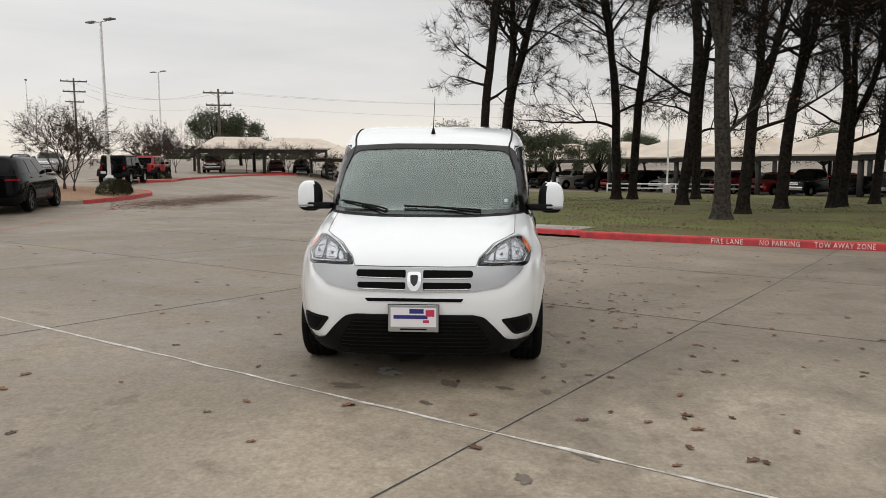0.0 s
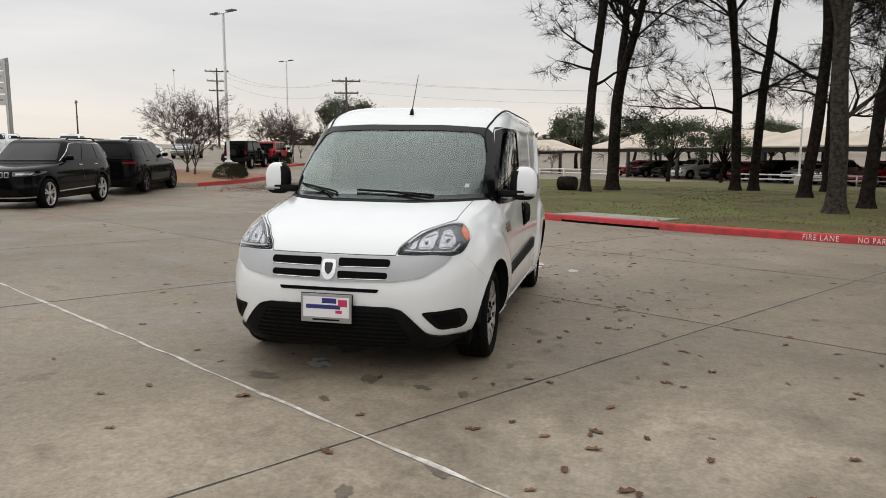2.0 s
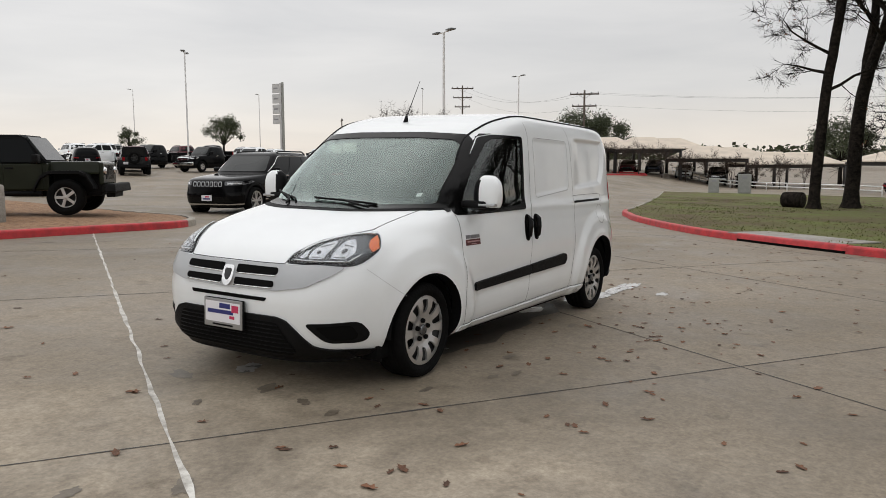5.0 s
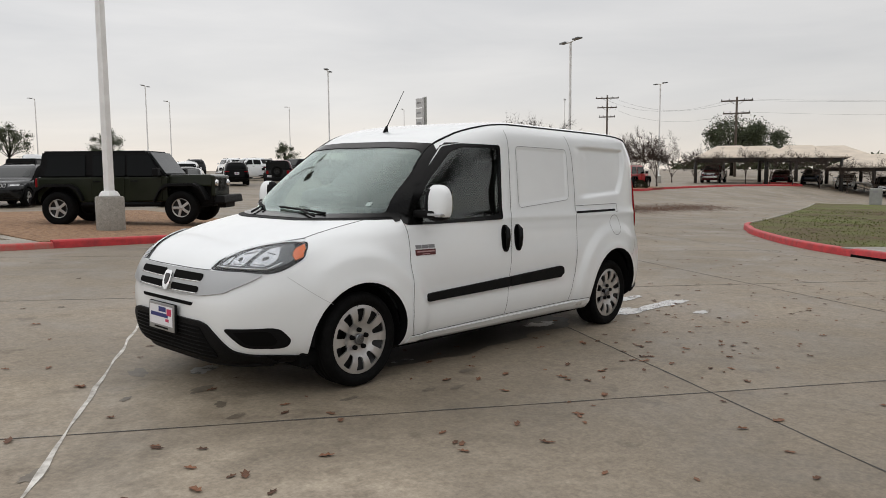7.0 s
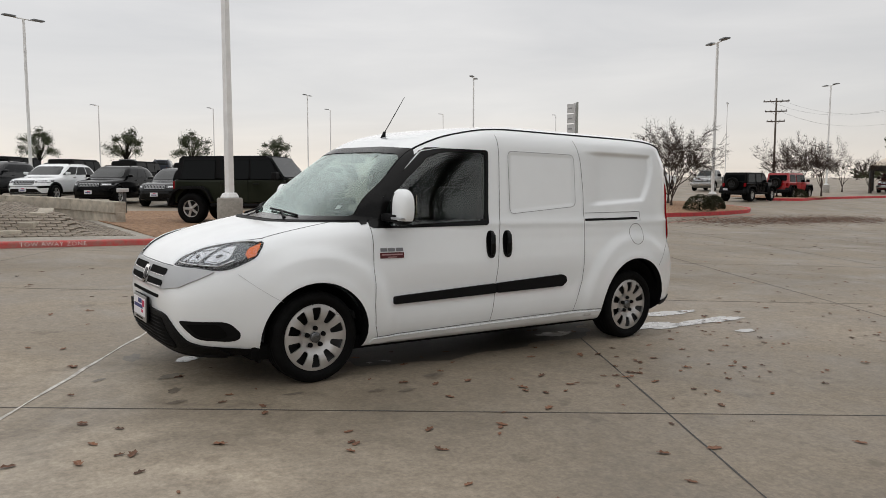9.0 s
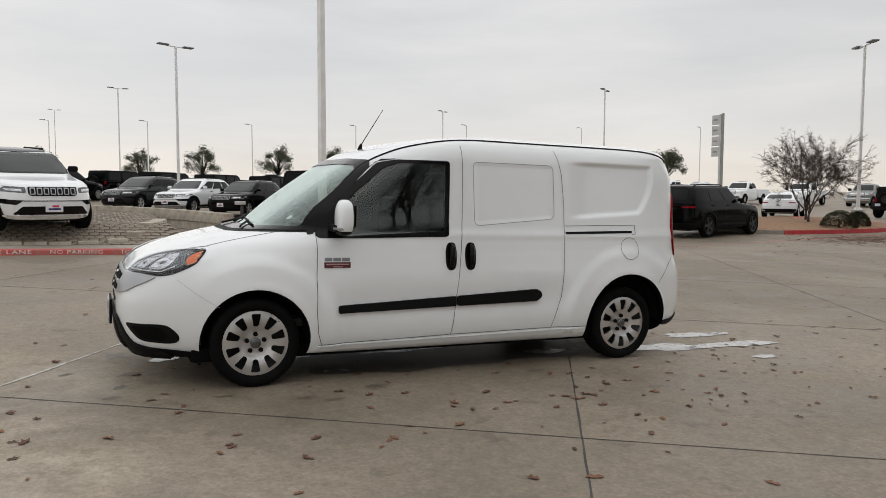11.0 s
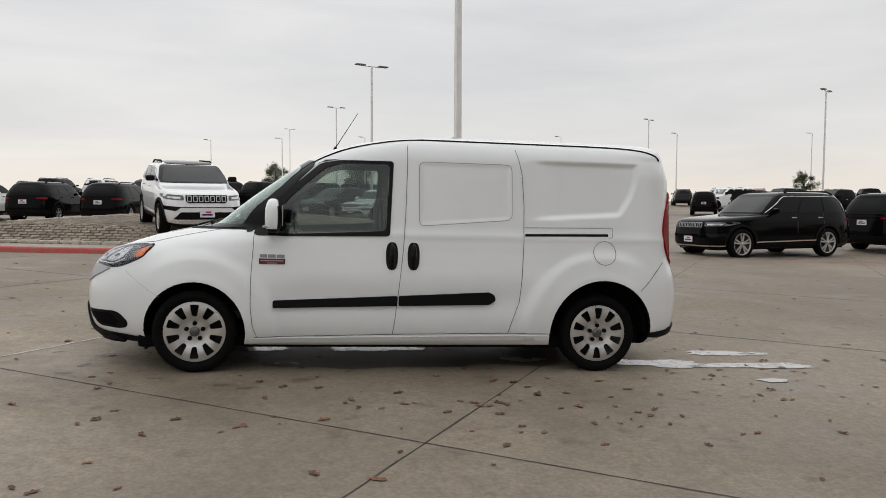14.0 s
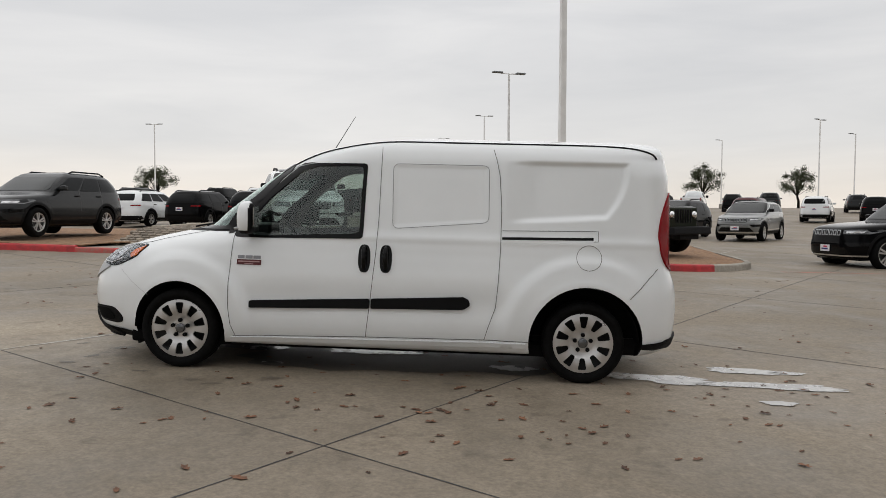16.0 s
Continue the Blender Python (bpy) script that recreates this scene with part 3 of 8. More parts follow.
def joint(name, a, b, width, material, wob=0.0, z=0.0, parent=None, label=""):
    """A strip of sealant between two points, with an uneven edge."""
    a, b = Vector(a), Vector(b)
    d = (b - a).normalized()
    nrm = Vector((-d.y, d.x))
    k = max(2, int((b - a).length / 0.12))
    vs = []
    for i in range(k + 1):
        p = a + (b - a) * (i / k)
        w1 = width / 2 * (1 + wob * (noise.noise(Vector((p.x * 3, p.y * 3, 1.0))) * 1.4))
        w2 = width / 2 * (1 + wob * (noise.noise(Vector((p.x * 3, p.y * 3, 9.0))) * 1.4))
        for q in (p + nrm * w1, p - nrm * w2):
            vs.append((q.x, q.y, slope(q.x, q.y) + z))
    fs = [(2 * i, 2 * i + 1, 2 * i + 3, 2 * i + 2) for i in range(k)]
    me = mesh_of(name, vs, fs, [material])
    if me.polygons[0].normal.z < 0:
        me.flip_normals()
    return part(name, me, parent, label)


def lay_joints():
    for j in range(-5, 7):
        joint("joint_sealant", joint_xy(-4.5, j), joint_xy(8, j), 0.013, M_SEAL, 0.8, 0.002, pavement)
    for i in range(-4, 8):
        if i == 0:
            joint("joint_sealant", joint_xy(i, -5), joint_xy(i, 4), 0.025, M_SEALW, 1.2, 0.003, pavement, "pale cracked joint sealant")
        else:
            joint("joint_sealant", joint_xy(i, -5), joint_xy(i, 5.5), 0.013, M_SEAL, 0.8, 0.002, pavement)


lay_joints()

# ---- the white panel van ----
HUB_Z, TYRE_R, AX = 0.306, 0.308, 1.5525


def van_side(x, z, y):
    """Pressings of the flank: wheel-arch lips, recessed panels, a swage under the belt."""
    d = 0.0
    for cx, r in ((AX, 0.375), (-AX - 0.01, 0.435)):
        q = math.hypot(x - cx, z - HUB_Z)
        if z > 0.2:
            ends = min(1.0, max(0.0, (AX + 0.50 - abs(x)) / 0.28))
            f = min(1.0, max(0.0, (r + 0.255 - q) / 0.105))
            d += (0.024 * f * f * (3 - 2 * f) + 0.005 * math.exp(-((q - r - 0.015) / 0.03) ** 2)) * ends
    # pressed blank behind the slider, its rear corner swept forward to the foot
    u = min(-0.86 - x, x + 1.857 - 1.2 * max(0.0, 1.60 - z) ** 2, z - 1.18 - (-0.93 - x) * 0.07, 1.665 - z)
    f = min(1.0, max(0.0, u / 0.042))
    g = min(1.0, max(0.0, (-0.92 - x) / 0.28))
    d -= 0.030 * f * f * (3 - 2 * f) * g * g * (3 - 2 * g)
    # slider blank, a slightly sunk pressing
    u = min(-0.10 - x, x + 0.81, z - 1.135 + (x + 0.1) * 0.085, 1.612 - z)
    f = min(1.0, max(0.0, u / 0.022))
    d -= 0.006 * f * f * (3 - 2 * f)
    # belt swage and rocker tuck
    d += 0.006 * math.exp(-((z - 1.06) / 0.03) ** 2) * (1 if x < 1.0 else 0)
    if -1.05 < x < 1.1:
        d -= 0.018 * math.exp(-((z - 0.56) / 0.12) ** 2) * min(1, (1.1 - x) / 0.2, (x + 1.05) / 0.2)
    return d


VAN = Shell([
    (0.185, 2.20, -2.120, 0.74, 4.6, 6.0),
    (0.215, 2.33, -2.190, 0.82, 4.7, 6.2),
    (0.30, 2.395, -2.245, 0.875, 4.8, 9.0),
    (0.42, 2.42, -2.268, 0.902, 4.8, 9.0),
    (0.55, 2.43, -2.275, 0.910, 4.8, 9.0),
    (0.66, 2.412, -2.272, 0.908, 4.8, 9.0),
    (0.76, 2.372, -2.258, 0.900, 4.7, 9.0),
    (0.83, 2.315, -2.235, 0.892, 4.6, 9.0),
    (0.885, 2.235, -2.215, 0.886, 4.5, 9.0),
    (0.935, 2.12, -2.208, 0.880, 4.3, 9.0),
    (0.985, 1.97, -2.206, 0.876, 4.1, 9.0),
    (1.03, 1.79, -2.205, 0.871, 3.9, 9.0),
    (1.07, 1.60, -2.204, 0.865, 3.8, 9.0),
    (1.10, 1.475, -2.204, 0.860, 4.0, 9.0),
    (1.14, 1.41, -2.203, 0.854, 4.5, 9.0),
    (1.25, 1.275, -2.202, 0.843, 5.0, 9.0),
    (1.40, 1.075, -2.198, 0.829, 5.0, 9.0),
    (1.54, 0.875, -2.195, 0.815, 5.0, 9.0),
    (1.63, 0.735, -2.186, 0.802, 4.8, 8.0),
    (1.69, 0.625, -2.176, 0.784, 4.5, 7.5),
    (1.735, 0.49, -2.165, 0.760, 4.2, 8.0),
    (1.775, 0.31, -2.148, 0.722, 4.0, 8.0),
    (1.804, 0.09, -2.125, 0.662, 3.7, 7.5),
    (1.824, -0.18, -2.085, 0.57, 3.4, 6.5),
    (1.838, -0.48, -2.01, 0.42, 3.1, 5.5),
    (1.846, -0.75, -1.85, 0.22, 2.8, 4.5),
    (1.848, -0.92, -1.6, 0.06, 2.6, 3.5),
], layers=86, side=van_side, fine=0.017)


def on_left(u, v, o):
    """Skin of the left flank at x = u, z = v, pushed out by o."""
    return (u, VAN.y(u, v) + o, v)


def on_right(u, v, o):
    return (u, -VAN.y(u, v) - o, v)


def on_front(u, v, o):
    """Skin of the nose or windscreen at y = u, z = v."""
    e = 0.01
    x = VAN.xf(u, v)
    n = Vector((1.0, -(VAN.xf(u + e, v) - VAN.xf(u - e, v)) / (2 * e), -(VAN.xf(u, v + e) - VAN.xf(u, v - e)) / (2 * e))).normalized()
    return tuple(Vector((x, u, v)) + n * o)


def roof_z(x, y):
    """Height of the roof skin over a plan point."""
    lo, hi = 1.3, 1.848
    for _ in range(30):
        mid = (lo + hi) / 2
        xf, xr = VAN.row(mid)[:2]
        lo, hi = (mid, hi) if xr < x < xf and VAN.y(x, mid, False) > abs(y) else (lo, mid)
    return lo


def on_rear(u, v, o):
    return (VAN.xr(u, v) - o, u, v)


SLOPE_M = Matrix(((0.9997, 0.0003, -0.0240, 0), (0.0, 0.9999, 0.0116, 0), (0.0240, -0.0116, 0.9996, 0), (0, 0, 0, 1)))

DOOR_GLASS = soften([(0.155, 1.085), (0.135, 1.592), (0.50, 1.588), (0.62, 1.55), (0.865, 1.335), (0.985, 1.19), (1.03, 1.055), (0.95, 1.045)], 0.035)
WS = soften([(-0.715, 1.105), (-0.30, 1.088), (0.30, 1.088), (0.715, 1.105), (0.70, 1.35), (0.668, 1.51), (0.60, 1.558), (0.3, 1.572), (-0.3, 1.572), (-0.60, 1.558), (-0.668, 1.51), (-0.70, 1.35)], 0.04)


def wheel(name, parent, m, r, w, rim_r, spokes, face, dark, side, style="slots", lite=False):
    """A road wheel under a vehicle: tyre with shoulder grooves, rim, spokes and nuts. It turns about y, its face to +y."""
    hub = part(name, lathe("wheel_barrel", [(rim_r * 0.3, -w * 0.1), (rim_r * 0.9, -w * 0.1), (rim_r * 0.97, -w * 0.45), (rim_r * 0.99, w * 0.40), (rim_r * 0.93, w * 0.42), (rim_r * 0.90, w * 0.2), (rim_r * 0.3, w * 0.05), (0.001, w * 0.05)], dark, 32, "Y"), parent, m=m @ (Matrix() if side > 0 else Matrix.Rotation(math.pi, 4, "Z")))
    s = w / 2
    prof = [(rim_r * 0.98, -s * 0.8), (rim_r * 1.02, -s * 0.98), (r * 0.90, -s * 1.06), (r * 0.965, -s * 0.93), (r * 0.993, -s * 0.74), (r, -s * 0.5), (r * 0.985, -s * 0.46), (r * 0.985, -s * 0.38), (r, -s * 0.34), (r, -s * 0.05), (r * 0.985, -s * 0.02), (r * 0.985, s * 0.06), (r, s * 0.1), (r, s * 0.36), (r * 0.985, s * 0.4), (r * 0.985, s * 0.48), (r, s * 0.52), (r * 0.993, s * 0.74), (r * 0.965, s * 0.93), (r * 0.90, s * 1.06), (rim_r * 1.10, s * 1.06), (rim_r * 1.09, s * 1.02), (rim_r * 1.02, s * 0.98), (rim_r * 0.98, s * 0.8)]
    if style != "slots":
        prof = [(rim_r * 0.98, -s * 0.8), (r * 0.90, -s * 1.05), (r * 0.985, -s * 0.8), (r, -s * 0.4), (r, s * 0.4), (r * 0.985, s * 0.8), (r * 0.90, s * 1.05), (rim_r * 1.02, s * 0.98), (rim_r * 0.98, s * 0.8)]
    part("tyre", lathe("tyre", prof, M_RUBBER, 44 if style == "slots" else 18 if lite else 28, "Y"), hub, "black tyre")
    if lite:
        loops = [ring(0, 0, rim_r * 0.98, 20)]
        for k in range(5):
            a = 2 * math.pi * k / 5
            loops.append([(rim_r * q * math.cos(a + e), rim_r * q * math.sin(a + e)) for q, e in ((0.35, 0.0), (0.82, 0.36), (0.82, -0.36))][::-1])
        part("rim_face", patch("rim_face", loops, lambda u, v, o: (u, w * 0.36 + o, v), face, 0.3, 0.0, 0.02), hub)
        return hub
    if style == "slots":
        # a wheel cover: a dished disc with slots between broad flat spokes
        loops = [ring(0, 0, rim_r * 0.985, 48)]
        for k in range(spokes):
            a = 2 * math.pi * (k + 0.5) / spokes
            lo, hi = rim_r * 0.50, rim_r * 0.89
            wl, wh = 0.017, 0.034
            c, sn = math.cos(a), math.sin(a)
            loops.append(soften([(lo * c + wl * sn, lo * sn - wl * c), (hi * c + wh * sn, hi * sn - wh * c), (hi * c - wh * sn, hi * sn + wh * c), (lo * c - wl * sn, lo * sn + wl * c)], 0.012, 2))
        dish = lambda u, v, o: (u, w * 0.43 + o - 0.035 * max(0.0, 1 - abs(math.hypot(u, v) / rim_r - 0.75) / 0.25) * -1 * 0.35 - (0.018 if math.hypot(u, v) < rim_r * 0.42 else 0.018 * max(0, 1 - (math.hypot(u, v) / rim_r - 0.42) / 0.12)), v)
        part("wheel_cover", patch("wheel_cover", loops, dish, face, 0.03, 0.0, 0.012), hub, "silver slotted wheel cover")
        part("cover_cap", lathe("cover_cap", [(0.001, w * 0.44), (rim_r * 0.13, w * 0.44), (rim_r * 0.16, w * 0.415), (rim_r * 0.16, w * 0.38)], M_BEZEL, 20, "Y"), hub)
        for k in range(5):
            a = 2 * math.pi * k / 5 + 0.3
            part("wheel_nut", lathe("wheel_nut", [(0.001, w * 0.436), (0.015, w * 0.436), (0.017, w * 0.34)], M_VOID, 8, "Y"), hub, m=Matrix.Translation((rim_r * 0.27 * math.cos(a), 0, rim_r * 0.27 * math.sin(a))))
    else:
        part("rim_lip", lathe("rim_lip", [(rim_r * 0.90, w * 0.30), (rim_r * 0.93, w * 0.43), (rim_r * 0.99, w * 0.44), (rim_r * 1.0, w * 0.38)], face, 32, "Y"), hub)
        for k in range(spokes):
            a = 2 * math.pi * k / spokes + (0.13 if spokes == 10 and k % 2 else 0.0) - (0.13 if spokes == 10 and not k % 2 else 0.0)
            bm = bmesh.new()
            wd = 2 * math.pi * rim_r / spokes * 0.22
            bm_box(bm, rim_r * 0.52, w * 0.36, 0, rim_r * 0.86, w * 0.10, wd, 0.006)
            me = bpy.data.meshes.new("spoke")
            bm.to_mesh(me)
            bm.free()
            me.materials.append(face)
            part("spoke", me, hub, m=Matrix.Rotation(a, 4, "Y"))
        part("hub_cap", lathe("hub_cap", [(0.001, w * 0.43), (rim_r * 0.16, w * 0.43), (rim_r * 0.19, w * 0.3)], face, 16, "Y"), hub)
    return hub


def build_van():
    van = thing("panel_van", "white compact cargo van with black trim on damp concrete", "van", SLOPE_M)
    vs, fs = VAN.solid(320)
    outer = mesh_of("van_body", vs, fs, [M_WHITE, M_PLASTIC, M_TRIMIN])
    # hollow cab and load space, wheel arches, glass openings
    ivs, ifs = VAN.solid(60, 0.045, 0.30, 1.80)
    cuts = [mesh_of("cut", ivs, ifs, [M_TRIMIN])]
    for cx, r in ((AX, 0.370), (-AX - 0.012, 0.424)):
        for s in (1, -1):
            cuts.append(prism(ring(cx, HUB_Z + 0.005, r, 48), "y", s * 0.62, s * 1.2, M_PLASTIC))
    cuts.append(prism(DOOR_GLASS, "y", -1.2, 1.2, M_GLOSSBLK))
    cuts.append(prism(WS, "x", 0.35, 2.2, M_GLOSSBLK))
    body = mark_sharp(boolean(outer, cuts), 38)
    part("body", body, van, "gloss white steel body")
    # Underside as a plain box, sized and blackened to deepen the shade below
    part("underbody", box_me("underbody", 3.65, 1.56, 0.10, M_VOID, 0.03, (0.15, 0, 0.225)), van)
    for cx in (AX, -AX):
        part("axle_beam", tube("axle_beam", [(cx, -0.62, HUB_Z), (cx, 0.62, HUB_Z)], 0.045, M_PLASTIC), van)
        for s in (1, -1):
            vv = []
            # arch liner, a half drum above the tyre
            n = 16
            for k in range(n + 1):
                a = math.pi * k / n
                for yy in (0.60, 0.84):
                    vv.append((cx + (0.364 if cx > 0 else 0.416) * math.cos(a), s * yy, HUB_Z + (0.364 if cx > 0 else 0.416) * math.sin(a)))
            ff = [(2 * k, 2 * k + 1, 2 * k + 3, 2 * k + 2) for k in range(n)]
            ff.append(tuple(2 * k for k in range(n + 1)))
            part("arch_liner", mesh_of("arch_liner", vv, ff, [M_PLASTIC]), van, "black wheel-arch liner")
            wheel("wheel", van, Matrix.Translation((cx, s * 0.757, HUB_Z)), TYRE_R, 0.205, 0.228, 10, M_RIM, M_RIMDK, s)
    # glass
    ws = part("windscreen", patch("windscreen", [WS], on_front, M_SCREEN, 0.03, 0.002, 0.005), van, "clear curved windscreen")
    ws.visible_shadow = False
    frame_out = soften([(-0.785, 1.078), (-0.3, 1.062), (0.3, 1.062), (0.785, 1.078), (0.752, 1.36), (0.708, 1.55), (0.655, 1.60), (0.3, 1.617), (-0.3, 1.617), (-0.655, 1.60), (-0.708, 1.55), (-0.752, 1.36)], 0.03)
    part("windscreen_surround", patch("windscreen_surround", [frame_out, WS], on_front, M_GLOSSBLK, 0.03, 0.006, 0.014), van, "gloss black windscreen surround")
    # dark band printed along the top of the glass
    part("shade_band", patch("shade_band", [[(-0.62, 1.525), (-0.3, 1.545), (-0.12, 1.545), (-0.08, 1.50), (0.08, 1.50), (0.12, 1.545), (0.3, 1.545), (0.62, 1.525), (0.60, 1.562), (0.3, 1.577), (-0.3, 1.577), (-0.60, 1.562)]], on_front, M_GLOSSBLK, 0.03, -0.006, 0.003), van)
    for s, skin in ((1, on_left), (-1, on_right)):
        g = part("door_glass", patch("door_glass", [DOOR_GLASS], skin, M_GLASS, 0.03, -0.002, 0.005, flip=s > 0), van, "lightly tinted door glass")
        g.visible_shadow = False
        big = soften([(0.125, 1.045), (0.105, 1.615), (0.52, 1.612), (0.66, 1.585), (0.90, 1.37), (1.02, 1.225), (1.14, 1.06), (1.125, 1.03), (0.9, 1.03)], 0.03)
        part("door_window_frame", patch("door_window_frame", [big, DOOR_GLASS], skin, M_GLOSSBLK, 0.03, 0.005, 0.012, flip=s > 0), van, "black door window frame")
        tri = [(0.52, 1.618), (0.62, 1.614), (0.70, 1.565), (0.90, 1.405), (1.08, 1.235), (1.20, 1.10), (1.19, 1.052), (1.15, 1.058), (1.03, 1.232), (0.905, 1.378), (0.665, 1.592)]
        part("a_pillar_trim", patch("a_pillar_trim", [tri], skin, M_GLOSSBLK, 0.03, 0.006, 0.012, flip=s > 0), van, "gloss black pillar trim")
        # rubbing strip, in two lengths
        for a, b in ((0.985, 0.062), (0.050, -0.70)):
            z0, z1 = 0.497 + (0.985 - a) * 0.025, 0.497 + (0.985 - b) * 0.025
            h0, h1 = 0.055 + (0.985 - a) * 0.022, 0.055 + (0.985 - b) * 0.022
            lp = [(a, z0), (b, z1), (b, z1 + h1), (a, z0 + h0)] if b > -0.5 else [(a, z0), (b + 0.05, z1 - 0.004), (b, z1 + 0.03), (b + 0.012, z1 + h1 - 0.02), (b + 0.05, z1 + h1), (a, z0 + h0)]
            part("rubbing_strip", patch("rubbing_strip", [soften(lp, 0.012, 2)], skin, M_PLASTIC, 0.06, 0.022, 0.026, flip=s > 0), van, "black rubbing strip")
        # handles in their dished pockets
        for hx in (0.108, -0.056):
            oval = [(hx + 0.046 * math.copysign(abs(math.cos(a)) ** 0.7, math.cos(a)), 0.898 + 0.105 * math.copysign(abs(math.sin(a)) ** 0.8, math.sin(a))) for a in np.linspace(0, 2 * math.pi, 28, endpoint=False)]
            h = part("door_handle", patch("door_handle", [oval], skin, M_GLOSSBLK, 0.02, 0.006, 0.010, flip=s > 0), van, "black upright door handle")
            yy = VAN.y(hx, 0.898)
            part("grip", tube("grip", [(hx, s * (yy + 0.004), 0.81), (hx, s * (yy + 0.026), 0.835), (hx, s * (yy + 0.030), 0.90), (hx, s * (yy + 0.026), 0.965), (hx, s * (yy + 0.004), 0.99)], [0.012, 0.019, 0.021, 0.019, 0.012], M_GLOSSBLK, 10), h)
        # shut lines
        def seam(pts, w=0.0045, mtl=M_SEAM, o=0.0028, nm="shut_line"):
            vsx, fsx = [], []
            dense = []
            for p, q in zip(pts, pts[1:]):
                n = max(1, int(math.dist(p, q) / 0.03))
                dense += [(p[0] + (q[0] - p[0]) * i / n, p[1] + (q[1] - p[1]) * i / n) for i in range(n)]
            dense.append(pts[-1])
            for i, p in enumerate(dense):
                a, b = dense[max(i - 1, 0)], dense[min(i + 1, len(dense) - 1)]
                d = Vector((b[0] - a[0], b[1] - a[1])).normalized()
                for k in (1, -1):
                    vsx.append(skin(p[0] - d.y * w / 2 * k, p[1] + d.x * w / 2 * k, o))
            fsx = [(2 * i, 2 * i + 1, 2 * i + 3, 2 * i + 2) for i in range(len(dense) - 1)]
            return part(nm, mesh_of(nm, vsx, fsx if s < 0 else [f[::-1] for f in fsx], [mtl]), van)

        seam([(1.10, 0.275), (1.13, 0.36), (1.145, 0.50), (1.145, 0.75), (1.135, 0.95), (1.135, 1.055)])
        seam([(0.09, 0.30), (0.075, 0.42), (0.045, 0.70), (0.022, 0.95), (0.008, 1.20), (0.0, 1.60), (0.0, 1.70), (0.002, 1.74)])
        seam([(-0.81, 0.31), (-0.835, 0.40), (-0.89, 0.56), (-0.905, 0.75), (-0.915, 1.0), (-0.915, 1.30), (-0.895, 1.55), (-0.87, 1.66), (-0.845, 1.74)])
        seam([(1.12, 0.272), (0.09, 0.298), (-0.81, 0.31), (-1.15, 0.31)], 0.005)
        seam(soften([(-0.09, 1.618), (-0.815, 1.618), (-0.822, 1.19), (-0.098, 1.128)], 0.05) + [soften([(-0.09, 1.618), (-0.815, 1.618), (-0.822, 1.19), (-0.098, 1.128)], 0.05)[0]], 0.004, M_SEAMLT, nm="pressing_line")
        seam([(-0.925, 1.078), (-1.60, 1.090)], 0.020, M_PLASTIC, nm="slider_rail")
        seam([(-0.925, 1.135), (-1.635, 1.148), (-1.635, 1.072), (-1.60, 1.070)], 0.004)
        if s > 0:
            seam([(-1.57 + 0.092 * math.cos(a), 0.95 + 0.092 * math.sin(a)) for a in np.linspace(0, 2 * math.pi, 32)], 0.004, nm="fuel_flap_line")
        seam([(-1.875, 0.655), (-1.94, 0.72), (-2.02, 0.81), (-2.085, 0.88)], 0.005)
        seam([(2.06, 0.745), (1.95, 0.66), (1.86, 0.60), (1.80, 0.565)], 0.003, M_SEAMFAINT)
        ditch = [(0.93, 0.690), (0.84, 0.664), (0.75, 0.648), (0.66, 0.655), (0.56, 0.672), (0.44, 0.682), (0.3, 0.69), (0.1, 0.695), (-0.3, 0.698), (-0.8, 0.70), (-1.3, 0.70), (-1.7, 0.697), (-1.9, 0.695), (-2.0, 0.69), (-2.07, 0.68)]
        ditch = [tuple(p) for p in smooth_rows(ditch, 60)]
        part("roof_ditch_moulding", tube("roof_ditch_moulding", [(x, s * y, roof_z(x, y) + 0.001) for x, y in ditch], 0.0085, M_PLASTIC, 6), van, "black roof ditch moulding")
        # tail lamp round the rear corner: a tall crescent
        nz, nk = 26, 9
        lv, lf2 = [], []
        for o in (0.016, -0.012):
            for a in range(nz + 1):
                z = 0.855 + 0.60 * a / nz
                xe = VAN.row(z)[1] + 0.012 + 0.105 * max(0.0, math.sin(math.pi * (a / nz) ** 0.86)) ** 0.8
                ye = VAN.y(xe, z, False)
                for k in range(nk + 1):
                    y = ye + (0.555 - ye) * (k / nk) ** 0.85
                    x = VAN.xr(y, z)
                    n = Vector((x + 0.3, 0.0, 0.0)).normalized() * 0.75 + Vector((0, 0.65 * (1 - (k / nk) ** 0.5), 0))
                    lv.append((x + n.x * o, s * (y + n.y * o), z))
        off = (nz + 1) * (nk + 1)
        at = lambda a, k: a * (nk + 1) + k
        for a in range(nz):
            for k in range(nk):
                lf2 += [(at(a, k), at(a, k + 1), at(a + 1, k + 1), at(a + 1, k)), (off + at(a, k), off + at(a + 1, k), off + at(a + 1, k + 1), off + at(a, k + 1))]
            for k in (0, nk):
                lf2.append((at(a, k), at(a + 1, k), off + at(a + 1, k), off + at(a, k)))
        for k in range(nk):
            for a in (0, nz):
                lf2.append((at(a, k), at(a, k + 1), off + at(a, k + 1), off + at(a, k)))
        part("tail_lamp", mark_sharp(mesh_of("tail_lamp", lv, lf2, [M_REDLENS]), 50), van, "tall red tail lamp")
        # mirror
        mm = part("door_mirror", box_me("mirror_foot", 0.11, 0.20, 0.055, M_PLASTIC, 0.02, (0.995, s * 0.90, 1.105)), van, "door mirror on a black foot")
        bm = bmesh.new()
        bmesh.ops.create_uvsphere(bm, u_segments=24, v_segments=14, radius=1.0)
